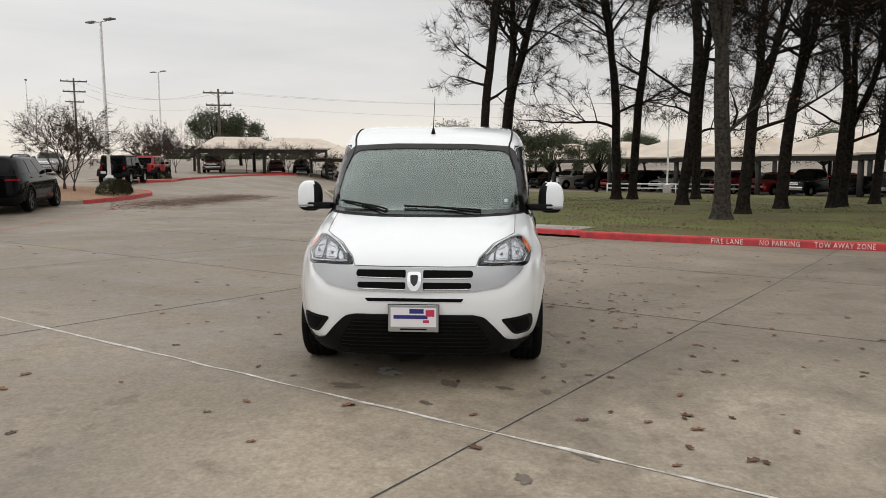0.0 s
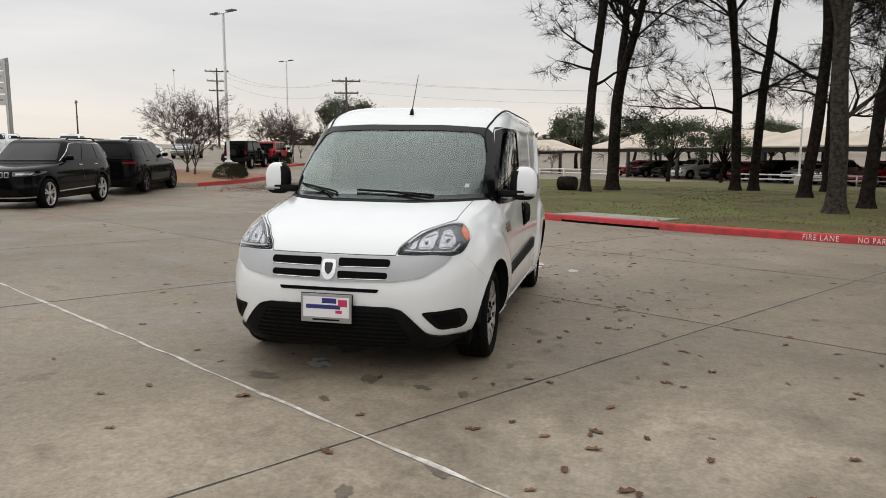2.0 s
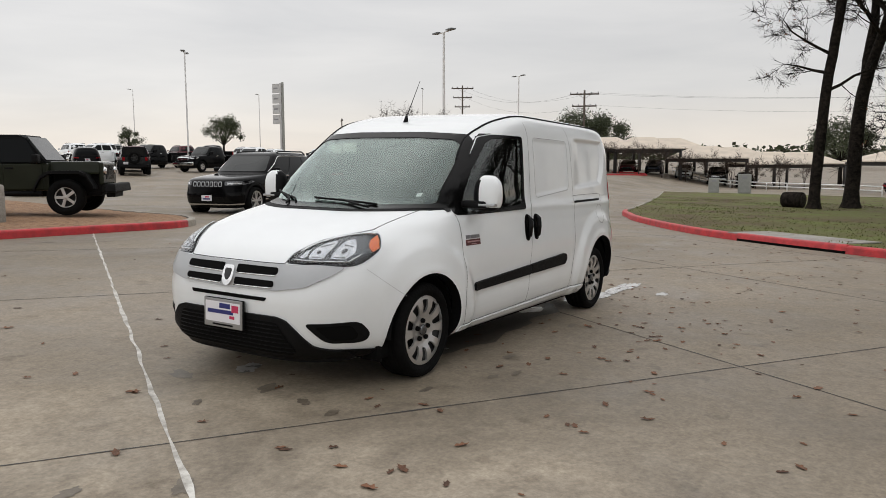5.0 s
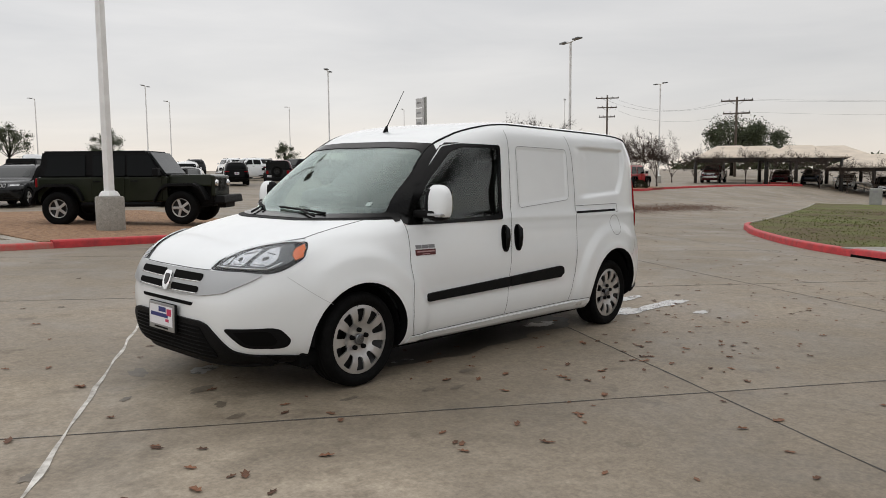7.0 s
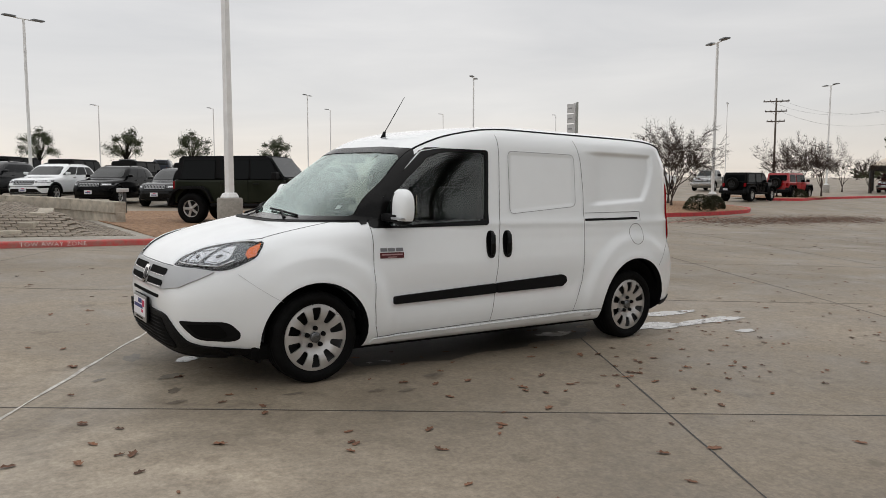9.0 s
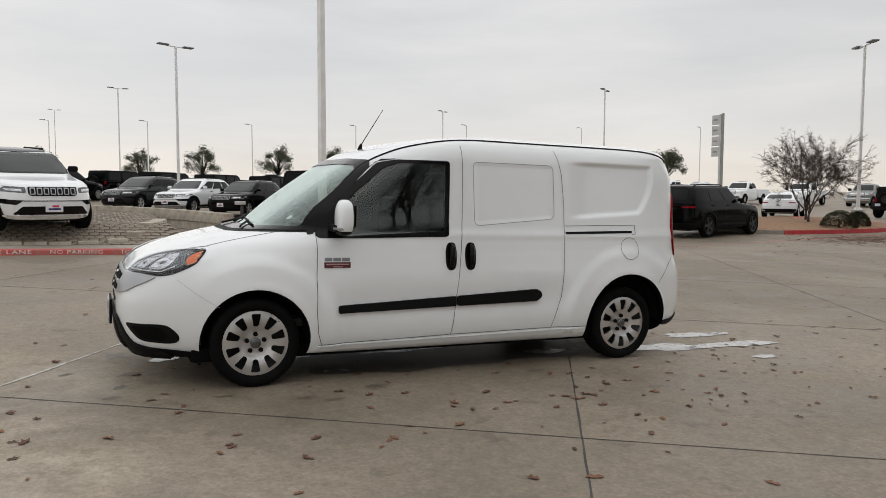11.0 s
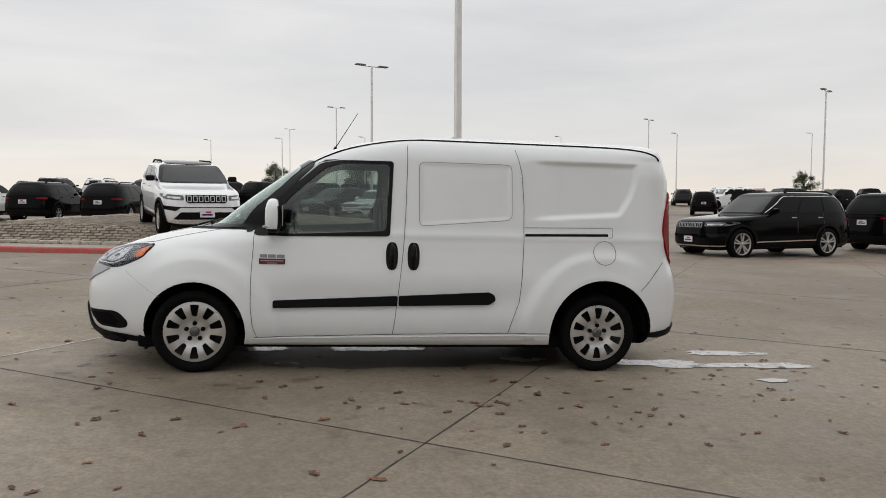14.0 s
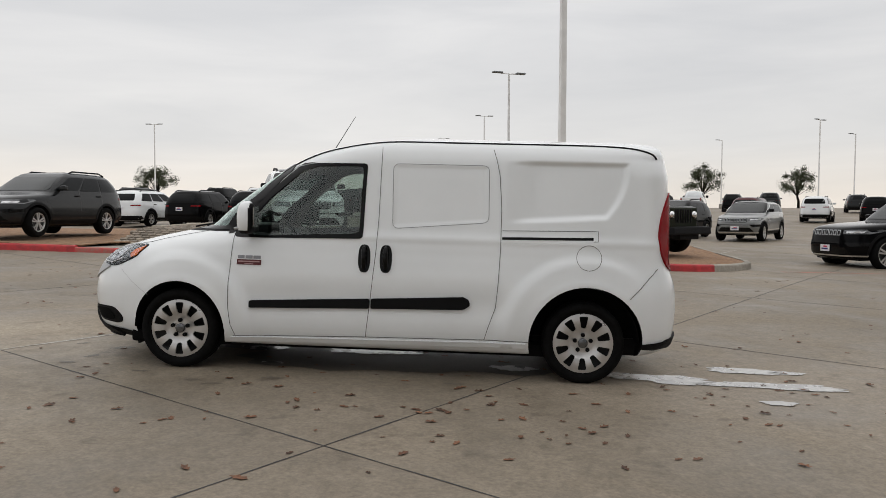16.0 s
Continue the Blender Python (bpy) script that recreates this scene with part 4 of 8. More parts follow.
        for v in bm.verts:
            c = v.co
            q = [math.copysign(abs(k) ** 0.62, k) for k in c]
            up = 1 - 0.20 * max(0.0, q[2]) ** 2
            v.co = Vector((0.985 + 0.062 * up * q[0] * (0.9 if q[0] > 0 else 1.0), s * (0.985 + 0.102 * up * q[1]), 1.183 + 0.125 * q[2]))
        me = bpy.data.meshes.new("mirror_shell")
        bm.to_mesh(me)
        bm.free()
        me.materials.append(M_WHITE)
        me.materials.append(M_PLASTIC)
        for p in me.polygons:
            p.use_smooth = True
            inner = s * p.center.y < 0.945 or p.center.z < 1.098 or p.center.x < 0.945
            p.material_index = 1 if inner else 0
        part("mirror_shell", me, mm, "white and black mirror shell")
        part("mirror_indicator", box_me("mirror_indicator", 0.10, 0.13, 0.018, M_SATIN, 0.008, (1.003, s * 1.008, 1.105)), mm, "clear side repeater strip")
        part("mirror_glass", box_me("mirror_glass", 0.004, 0.13, 0.15, M_CHROME, 0.001, (0.913, s * 0.985, 1.19)), mm)
        # headlamp
        head_out = [(0.395, 0.778), (0.50, 0.775), (0.60, 0.775), (0.70, 0.762), (0.736, 0.772), (0.755, 0.805), (0.764, 0.852), (0.738, 0.903), (0.698, 0.941), (0.66, 0.946), (0.60, 0.934), (0.50, 0.897), (0.415, 0.825)]
        lp = soften([(s * u, v) for u, v in head_out], 0.02)
        hl = part("headlamp", patch("headlamp", [lp], on_front, M_GLOSSBLK, 0.03, 0.003, 0.01, flip=s < 0), van, "swept clear headlamp")
        bezel = soften([(s * u, v) for u, v in ((0.435, 0.792), (0.60, 0.79), (0.70, 0.782), (0.738, 0.82), (0.742, 0.85), (0.72, 0.890), (0.665, 0.930), (0.60, 0.918), (0.51, 0.880), (0.445, 0.825))], 0.02)
        part("lamp_bezel", patch("lamp_bezel", [bezel], on_front, M_BEZEL, 0.03, 0.006, 0.006, flip=s < 0), hl, "dark grey lamp bezel")
        cells = (((0.462, 0.806), (0.500, 0.806), (0.503, 0.855), (0.486, 0.846)), "inner_reflector"), (((0.515, 0.806), (0.590, 0.804), (0.600, 0.880), (0.585, 0.902), (0.540, 0.882), (0.514, 0.852)), "main_reflector"), (((0.618, 0.806), (0.682, 0.802), (0.700, 0.836), (0.684, 0.872), (0.650, 0.910), (0.622, 0.900)), "dip_reflector")
        for cell, nm in cells:
            part(nm, patch(nm, [soften([(s * u, v) for u, v in cell], 0.014)], on_front, M_FACET, 0.02, 0.009, 0.004, flip=s < 0), hl, "bright faceted reflector")
        for u, v, r in ((0.552, 0.838, 0.022), (0.656, 0.846, 0.024)):
            part("lamp_bulb", patch("lamp_bulb", [ring(s * u, v, r * 0.42, 12)], on_front, M_BEZEL, 0.02, 0.014, 0.005, flip=s < 0), hl)
        for u0, v0, u1, v1 in ((0.535, 0.866, 0.588, 0.884), (0.530, 0.815, 0.580, 0.813), (0.632, 0.880, 0.676, 0.868), (0.630, 0.815, 0.676, 0.812)):
            part("reflector_rib", tube("reflector_rib", [on_front(s * (u0 + (u1 - u0) * k / 4), v0 + (v1 - v0) * k / 4, 0.011) for k in range(5)], 0.0022, M_SATIN, 5), hl)
        brow = [(0.452, 0.838), (0.512, 0.889), (0.600, 0.926), (0.660, 0.937), (0.694, 0.932)]
        part("lamp_brow", tube("lamp_brow", [on_front(s * u, v, 0.010) for u, v in smooth_rows(brow, 20)], 0.0055, M_CHROME, 6), hl, "bright upper lamp edge")
        strip = [(0.440, 0.797), (0.52, 0.793), (0.60, 0.791), (0.695, 0.788), (0.722, 0.825)]
        for a, b in zip(strip, strip[1:]):
            part("light_strip", tube("light_strip", [on_front(s * (a[0] + (b[0] - a[0]) * k / 4), a[1] + (b[1] - a[1]) * k / 4, 0.011) for k in range(5)], 0.004, M_CHROME, 5), hl, "bright light strip")
        amb = [(s * u, v) for u, v in ((0.704, 0.928), (0.734, 0.899), (0.757, 0.857), (0.748, 0.838), (0.728, 0.862), (0.706, 0.900))]
        part("indicator", patch("indicator", [amb], on_front, M_AMBER, 0.02, 0.009, 0.008, flip=s < 0), hl, "amber turn lens")
        cover = part("lens", patch("lens", [lp], on_front, M_LENS, 0.03, 0.016, 0.002, flip=s < 0), hl, "clear lens")
        cover.visible_shadow = False
        # fog recess
        fog = soften([(s * u, v) for u, v in ((0.548, 0.442), (0.762, 0.447), (0.778, 0.365), (0.755, 0.312), (0.64, 0.325))], 0.03)
        fr = part("fog_recess", patch("fog_recess", [fog], on_front, M_PLASTIC, 0.03, 0.004, 0.01, flip=s < 0), van, "black blank fog-lamp recess")
        part("recess_floor", patch("recess_floor", [soften([(s * u, v) for u, v in ((0.60, 0.425), (0.735, 0.43), (0.748, 0.365), (0.732, 0.335), (0.655, 0.345))], 0.02)], on_front, M_VOID, 0.03, 0.007, 0.004, flip=s < 0), fr)
    # bonnet shut line
    edge = [(0.66, 0.962), (0.62, 0.948), (0.50, 0.905), (0.412, 0.83), (0.39, 0.775), (0.2, 0.772), (0.0, 0.772)]
    edge = edge + [(-u, v) for u, v in edge[-2::-1]]
    dense = [(p[0] + (q[0] - p[0]) * i / 8, p[1] + (q[1] - p[1]) * i / 8) for p, q in zip(edge, edge[1:]) for i in range(8)] + [edge[-1]]
    part("bonnet_line", tube("bonnet_line", [on_front(u, v, 0.0) for u, v in dense], 0.003, M_SEAM, 6), van)
    for s in (1, -1):
        pts = [(1.865 - 0.062 * k, s * (0.655 + 0.003 * k)) for k in range(9)]
        line = []
        for x, y in pts:
            lo, hi = 0.80, 1.15
            for _ in range(30):
                mid = (lo + hi) / 2
                lo, hi = (mid, hi) if VAN.xf(y, mid) > x else (lo, mid)
            line.append((x, y, lo))
        part("bonnet_line", tube("bonnet_line", line, 0.0026, M_SEAM, 6), van)
    # silver grille bar with dark slots
    bar = soften([(-0.70, 0.76), (-0.66, 0.715), (-0.555, 0.65), (-0.38, 0.622), (0.0, 0.612), (0.38, 0.622), (0.555, 0.65), (0.66, 0.715), (0.70, 0.76), (0.60, 0.772), (0.385, 0.768), (0.0, 0.762), (-0.385, 0.768), (-0.60, 0.772)], 0.02)
    grille = part("grille", patch("grille", [bar], on_front, M_SATIN, 0.04, 0.012, 0.02), van, "satin silver grille bar")
    for s in (1, -1):
        for zl, zh, ye in ((0.701, 0.747, 0.365), (0.633, 0.674, 0.355)):
            lp = soften([(s * 0.055, zl), (s * ye, zl + 0.006), (s * (ye + 0.008), (zl + zh) / 2), (s * ye, zh), (s * 0.055, zh)], 0.010, 2)
            part("grille_slot", patch("grille_slot", [lp], on_front, M_VOID, 0.04, 0.015, 0.006, flip=s < 0), grille, "black grille slot")
            part("slot_trim", tube("slot_trim", [on_front(s * (0.055 + (ye - 0.06) * k / 8), zl - 0.004 + 0.004 * k / 8, 0.016) for k in range(9)], 0.004, M_CHROME, 6), grille)
    part("emblem", patch("emblem", [soften([(-0.042, 0.735), (-0.045, 0.66), (-0.02, 0.62), (0.02, 0.62), (0.045, 0.66), (0.042, 0.735)], 0.02)], on_front, M_CHROME, 0.02, 0.024, 0.014), grille, "plain chrome shield emblem")
    part("emblem_field", patch("emblem_field", [soften([(-0.026, 0.715), (-0.022, 0.67), (0.0, 0.645), (0.022, 0.67), (0.026, 0.715)], 0.012)], on_front, M_RIMDK, 0.02, 0.027, 0.004), grille)
    part("upper_intake", patch("upper_intake", [soften([(-0.315, 0.577), (-0.30, 0.556), (0.30, 0.556), (0.315, 0.577)], 0.008, 2)], on_front, M_VOID, 0.04, 0.004, 0.006), van, "narrow black intake slot")
    # lower bumper moulding and mesh intake
    low = soften([(-0.69, 0.275), (-0.65, 0.282), (-0.585, 0.305), (-0.50, 0.405), (-0.445, 0.458), (-0.38, 0.474), (0.38, 0.474), (0.445, 0.458), (0.50, 0.405), (0.585, 0.305), (0.65, 0.282), (0.69, 0.275), (0.69, 0.222), (0.62, 0.206), (0.3, 0.200), (-0.3, 0.200), (-0.62, 0.206), (-0.69, 0.222)], 0.02)
    bump = part("bumper_moulding", patch("bumper_moulding", [low], on_front, M_PLASTIC, 0.04, 0.016, 0.03), van, "black lower bumper moulding")
    part("intake_mesh", patch("intake_mesh", [soften([(-0.39, 0.442), (0.39, 0.442), (0.485, 0.29), (0.465, 0.256), (-0.465, 0.256), (-0.485, 0.29)], 0.02)], on_front, M_VOID, 0.04, 0.019, 0.006), bump, "dark intake grille")
    for k in range(7):
        z = 0.275 + 0.025 * k
        ye = 0.475 - max(0.0, (z - 0.29)) * 0.6
        part("intake_bar", tube("intake_bar", [on_front(-ye + 2 * ye * i / 10, z, 0.020) for i in range(11)], 0.0035, M_PLASTIC, 5), bump)
    part("splitter", tube("splitter", [on_front(u, 0.215, 0.008) for u in np.linspace(-0.66, 0.66, 21)], 0.016, M_PLASTIC, 8), bump)
    # flank ends of the black bumper
    for s, skin in ((1, on_left), (-1, on_right)):
        lp = [(1.925, 0.205), (2.02, 0.206), (2.12, 0.215), (2.19, 0.225), (2.19, 0.278), (2.10, 0.270), (1.925, 0.25)]
        part("bumper_end", patch("bumper_end", [lp], skin, M_PLASTIC, 0.04, 0.014, 0.02, flip=s > 0), van)
        part("mud_flap", box_me("mud_flap", 0.02, 0.14, 0.09, M_PLASTIC, 0.006, (1.915, s * 0.70, 0.205)), van)
        lp = [(-1.975, 0.275), (-2.08, 0.262), (-2.21, 0.285), (-2.21, 0.345), (-2.08, 0.322), (-1.985, 0.315)]
        part("rear_bumper_end", patch("rear_bumper_end", [lp], skin, M_PLASTIC, 0.04, 0.016, 0.03, flip=s > 0), van)
        # sill moulding
        part("sill", patch("sill", [[(1.15, 0.225), (-1.13, 0.255), (-1.13, 0.295), (1.13, 0.262)]], skin, M_WHITE, 0.06, 0.010, 0.02, flip=s > 0), van, "white sill moulding")
    part("rear_bumper", patch("rear_bumper", [soften([(-0.79, 0.275), (0.79, 0.275), (0.80, 0.345), (0.6, 0.38), (-0.6, 0.38), (-0.80, 0.345)], 0.02)], on_rear, M_PLASTIC, 0.05, 0.02, 0.04), van, "black rear bumper")
    part("rear_door_line", tube("rear_door_line", [on_rear(0.05, z, 0.001) for z in np.linspace(0.45, 1.7, 20)], 0.004, M_SEAM, 6), van)
    # plate holder at the nose
    px, pz = VAN.xf(0, 0.455) + 0.03, 0.455
    pl = part("plate_holder", box_me("plate_holder", 0.018, 0.325, 0.178, M_PLASTIC, 0.006, (px, 0.0, pz)), van, "chrome-edged front plate holder")
    part("plate_frame", box_me("plate_frame", 0.012, 0.318, 0.172, M_SATIN, 0.004, (px + 0.008, 0.0, pz)), pl)
    part("plate", box_me("plate", 0.006, 0.288, 0.122, M_PLATEW, 0.001, (px + 0.0135, 0.0, pz + 0.008)), pl, "white dealer plate with coloured printing")
    part("plate_print", box_me("plate_print", 0.003, 0.215, 0.024, M_NAVY, 0.0005, (px + 0.0165, -0.018, pz + 0.010)), pl)
    part("plate_print", box_me("plate_print", 0.003, 0.09, 0.030, M_NAVY, 0.0005, (px + 0.0165, 0.02, pz + 0.047)), pl)
    part("plate_print", box_me("plate_print", 0.003, 0.055, 0.042, M_PINK, 0.0005, (px + 0.0166, 0.105, pz + 0.035)), pl)
    part("plate_print", box_me("plate_print", 0.003, 0.04, 0.018, M_PINK, 0.0005, (px + 0.0166, 0.08, pz - 0.018)), pl)
    part("frame_print", box_me("frame_print", 0.003, 0.17, 0.010, M_PLASTIC, 0.0005, (px + 0.0145, 0.0, pz - 0.069)), pl)
    # badges as plain bars
    for s, skin in ((1, on_left), (-1, on_right)):
        bd = part("badge", patch("badge", [[(1.09, 0.822), (0.90, 0.822), (0.90, 0.862), (1.09, 0.862)]], skin, M_BADGE, 0.03, 0.005, 0.006, flip=s > 0), van, "dark red name badge")
        for a, b in ((1.085, 1.032), (1.024, 0.970), (0.962, 0.905)):
            part("badge_bar", patch("badge_bar", [[(a, 0.869), (b, 0.869), (b, 0.893), (a, 0.893)]], skin, M_BADGEGREY, 0.03, 0.004, 0.005, flip=s > 0), bd, "grey badge bar")
        part("badge_bar", patch("badge_bar", [[(1.078, 0.843), (0.912, 0.843), (0.912, 0.852), (1.078, 0.852)]], skin, M_PINKISH, 0.03, 0.007, 0.003, flip=s > 0), bd)
        part("badge_bar", patch("badge_bar", [[(1.03, 0.827), (0.96, 0.827), (0.96, 0.833), (1.03, 0.833)]], skin, M_PINKISH, 0.03, 0.007, 0.003, flip=s > 0), bd)
    # wipers and cowl
    part("cowl", patch("cowl", [soften([(-0.78, 1.066), (-0.3, 1.052), (0.3, 1.052), (0.78, 1.066), (0.79, 1.086), (0.3, 1.072), (-0.3, 1.072), (-0.79, 1.086)], 0.008, 2)], on_front, M_PLASTIC, 0.05, 0.003, 0.02), van, "black scuttle panel")
    for y0, y1, z1 in ((-0.28, -0.66, 1.150), (0.42, -0.16, 1.110)):
        arm = part("wiper", tube("wiper", [on_front(y0 + (y1 - y0) * k / 10, 1.085 + (z1 - 1.085) * (k / 10) ** 0.8, 0.015) for k in range(11)], 0.008, M_PLASTIC, 6), van, "black windscreen wiper")
        part("wiper_arm", tube("wiper_arm", [on_front(y0 + (y1 - y0) * k / 6 * 0.6, 1.065 + (z1 - 1.05) * (k / 6) * 0.62, 0.020) for k in range(7)], 0.008, M_PLASTIC, 6), arm)
    # aerial
    lo, hi = 1.60, 1.80
    for _ in range(30):
        mid = (lo + hi) / 2
        lo, hi = (mid, hi) if VAN.xf(0.0, mid) > 0.56 else (lo, mid)
    ae = part("aerial", tube("aerial_foot", [(0.56, 0, lo - 0.01), (0.545, 0, lo + 0.045)], [0.022, 0.010], M_PLASTIC, 10), van, "black whip aerial")
    part("whip", tube("whip", [(0.545, 0, lo + 0.04), (0.36, 0, lo + 0.34)], [0.004, 0.0025], M_PLASTIC, 6), ae)
    # inspection sticker
    part("sticker", patch("sticker", [[(0.60, 1.16), (0.63, 1.16), (0.63, 1.185), (0.60, 1.185)]], on_front, M_PLATEW, 0.03, -0.010, 0.001), van)
    # cabin
    part("cabin_floor", box_me("cabin_floor", 2.2, 1.5, 0.06, M_DASH, 0.01, (0.6, 0, 0.42)), van)
    dash = part("dashboard", box_me("dashboard", 0.50, 1.52, 0.36, M_DASH, 0.08, (1.16, 0, 0.88)), van, "dark dashboard")
    part("binnacle", box_me("binnacle", 0.24, 0.40, 0.10, M_DASH, 0.04, (1.06, 0.36, 1.075)), dash)
    wh = part("steering_wheel", tube("steering_rim", [(0.80 + 0.08 * math.cos(a), 0.36 + 0.185 * math.sin(a), 0.98 + 0.165 * math.cos(a)) for a in np.linspace(0, 2 * math.pi, 28, endpoint=False)], 0.016, M_PLASTIC, 8, closed=True), van, "black steering wheel")
    part("steering_boss", box_me("steering_boss", 0.07, 0.15, 0.13, M_PLASTIC, 0.03, (0.82, 0.36, 0.97)), wh)
    part("steering_spoke", box_me("steering_spoke", 0.03, 0.34, 0.04, M_SATIN, 0.01, (0.81, 0.36, 0.97)), wh)
    part("steering_column", tube("steering_column", [(0.84, 0.36, 0.96), (1.12, 0.36, 0.86)], 0.04, M_DASH, 8), wh)
    for s in (1, -1):
        st = part("seat", box_me("seat_cushion", 0.50, 0.50, 0.20, M_CLOTH, 0.06, (0.42, s * 0.40, 0.66)), van, "grey cloth front seat")
        part("seat_back", box_me("seat_back", 0.16, 0.48, 0.62, M_CLOTH, 0.06, (0.10, s * 0.40, 1.02), taper=(1, 0.85)), st)
        part("headrest", box_me("headrest", 0.10, 0.26, 0.19, M_CLOTH, 0.04, (0.06, s * 0.40, 1.44)), st)
    part("bulkhead", box_me("bulkhead", 0.02, 1.5, 1.05, M_TRIMIN, 0.005, (-0.25, 0, 0.98)), van, "grey steel bulkhead")
    part("rear_view_mirror", box_me("rear_view_mirror", 0.03, 0.24, 0.07, M_PLASTIC, 0.015, (0.80, 0.0, 1.53)), van)
    return van


build_van()

# ---- kerbs, islands, lawn ----
KERB_H = 0.15


def resample(pts, step):
    out = []
    for a, b in zip(pts, pts[1:]):
        n = max(1, int(math.dist(a, b) / step))
        out += [(a[0] + (b[0] - a[0]) * i / n, a[1] + (b[1] - a[1]) * i / n) for i in range(n)]
    return out + [pts[-1]]


def curve_pts(pts, k=6):
    """A smooth run through plan points."""
    return [tuple(r) for r in smooth_rows(pts, (len(pts) - 1) * k + 1)]


def kerb_run(name, pts, material, width=0.16, height=KERB_H, parent=None, label="", lift=0.0):
    """A cast kerb: battered face, rounded nose, flat top. The road lies to the right of the run."""
    prof = [(0.0, -0.05), (0.012, height - 0.035), (0.022, height - 0.012), (0.045, height), (width, height), (width, -0.05)]
    vs, fs = [], []
    n = len(pts)
    for i, p in enumerate(pts):
        a, b = Vector(pts[max(i - 1, 0)]), Vector(pts[min(i + 1, n - 1)])
        d = (b - a).normalized()
        left = Vector((-d.y, d.x))
        for o, h in prof:
            q = Vector(p) + left * o
            vs.append((q.x, q.y, slope(p[0], p[1]) + h + lift))
    m = len(prof)
    for i in range(n - 1):
        for k in range(m - 1):
            a = i * m + k
            fs.append((a, a + m, a + m + 1, a + 1))
    fs += [tuple(range(m)), tuple(range((n - 1) * m, n * m))[::-1]]
    me = mesh_of(name, vs, fs, [material], smooth=False)
    return part(name, mark_sharp(me, 30), parent, label)


def field(name, loop, material, lift, grid=1.0, wave=0.0, mound=None):
    """A planted bed or lawn inside a plan outline."""
    def up(u, v, o):
        z = slope(u, v) + lift
        if wave:
            z += wave * noise.noise(Vector((u * 0.6, v * 0.6, 3.0)))
        if mound:
            z += mound(u, v)
        return (u, v, z + o)
    return patch(name, [loop], up, material, grid, 0.0, 0.02)


KERB_TREE = curve_pts([(-2.4, 24.0), (-4.6, 16.0), (-6.0, 11.5), (-7.3, 8.0), (-8.35, 5.3), (-9.75, 2.65), (-11.5, 0.25), (-13.5, -1.5), (-16.2, -3.2), (-17.6, -3.85), (-18.7, -4.35), (-20.0, -4.75), (-23.0, -5.3), (-35.0, -7.9), (-50.0, -11.5)], 8)
kerb_tree = tagged(new("kerb"), "red painted fire-lane kerb with white stencilled words", "kerb", kind="structure")
cut_a = min(range(len(KERB_TREE)), key=lambda i: math.dist(KERB_TREE[i], (-9.75, 2.65)))
cut_b = min(range(len(KERB_TREE)), key=lambda i: math.dist(KERB_TREE[i], (-11.35, 0.4)))
cut_c = min(range(len(KERB_TREE)), key=lambda i: math.dist(KERB_TREE[i], (-20.0, -4.75)))
kerb_run("kerb_length", KERB_TREE[: cut_a + 1][::-1], M_RED, parent=kerb_tree)
kerb_run("kerb_length", KERB_TREE[cut_b : cut_c + 1][::-1], M_RED, parent=kerb_tree)
kerb_run("kerb_length", KERB_TREE[cut_c:][::-1], M_KERB, parent=kerb_tree, label="bare grey concrete kerb")
# storm inlet: a dark throat under a red lid
inlet = KERB_TREE[cut_a : cut_b + 1][::-1]
kerb_run("inlet_throat", inlet, M_VOID, 0.5, 0.10, kerb_tree, "dark storm-drain opening", -0.01)
kerb_run("inlet_lid", inlet, M_RED, 0.16, 0.06, kerb_tree, "red storm-drain lid", 0.10)
LAWN = KERB_TREE[4:] + [(-53, -4), (-52, 6), (-48, 16), (-40, 27), (-28, 38), (-5, 38)]
LAWN = [(p[0] - 0.13, p[1] + 0.06) if i < len(KERB_TREE) - 4 else p for i, p in enumerate(LAWN)]
lawn = tagged(new("lawn", field("lawn", LAWN, M_GRASS, KERB_H - 0.02, 1.1, 0.05)), "thin winter lawn with bare leaf-strewn soil", "lawn", kind="structure")
part("inlet_slab", field("inlet_slab", [(-10.0, 2.55), (-11.45, 0.3), (-12.5, 1.0), (-11.1, 3.2)], M_POLEBASE, KERB_H + 0.012, 0.5), kerb_tree, "grey concrete inlet slab")


def letters_on(words, a, b, height, face, parent, flat=False):
    """Stencilled words from a to b (plan points), on a kerb's face or flat on the ground."""
    me = text_me(words, height * 1.38, M_PAINTW)
    w = max(v.co.x for v in me.vertices)
    a, b = Vector(a), Vector(b)
    k = (b - a).length / w
    d = (b - a).normalized()
    for v in me.vertices:
        q = a + d * (v.co.x * k)
        if flat:
            nrm = Vector((-d.y, d.x))
            q = q + nrm * v.co.y
            v.co = Vector((q.x, q.y, slope(q.x, q.y) + 0.006 + v.co.z * 0.2))
        else:
            nrm = Vector((d.y, -d.x))
            f = face - 0.012 * (v.co.y / KERB_H)
            r = q + nrm * (f + v.co.z * 0.3)
            v.co = Vector((r.x, r.y, slope(q.x, q.y) + 0.026 + v.co.y))
    me.update()
    return part("stencil_words", me, parent, "white stencilled words " + words.lower())


def kerb_at(x_or_y, axis=1):
    for p, q in zip(KERB_TREE, KERB_TREE[1:]):
        if (p[axis] - x_or_y) * (q[axis] - x_or_y) <= 0:
            f = (x_or_y - p[axis]) / (q[axis] - p[axis] or 1)
            return (p[0] + (q[0] - p[0]) * f, p[1] + (q[1] - p[1]) * f)


for words, ya, yb in (("FIRE LANE", 5.14, 5.70), ("NO PARKING", 5.98, 6.66), ("TOW AWAY ZONE", 6.90, 7.88)):
    letters_on(words, kerb_at(ya), kerb_at(yb), 0.106, 0.006, kerb_tree)

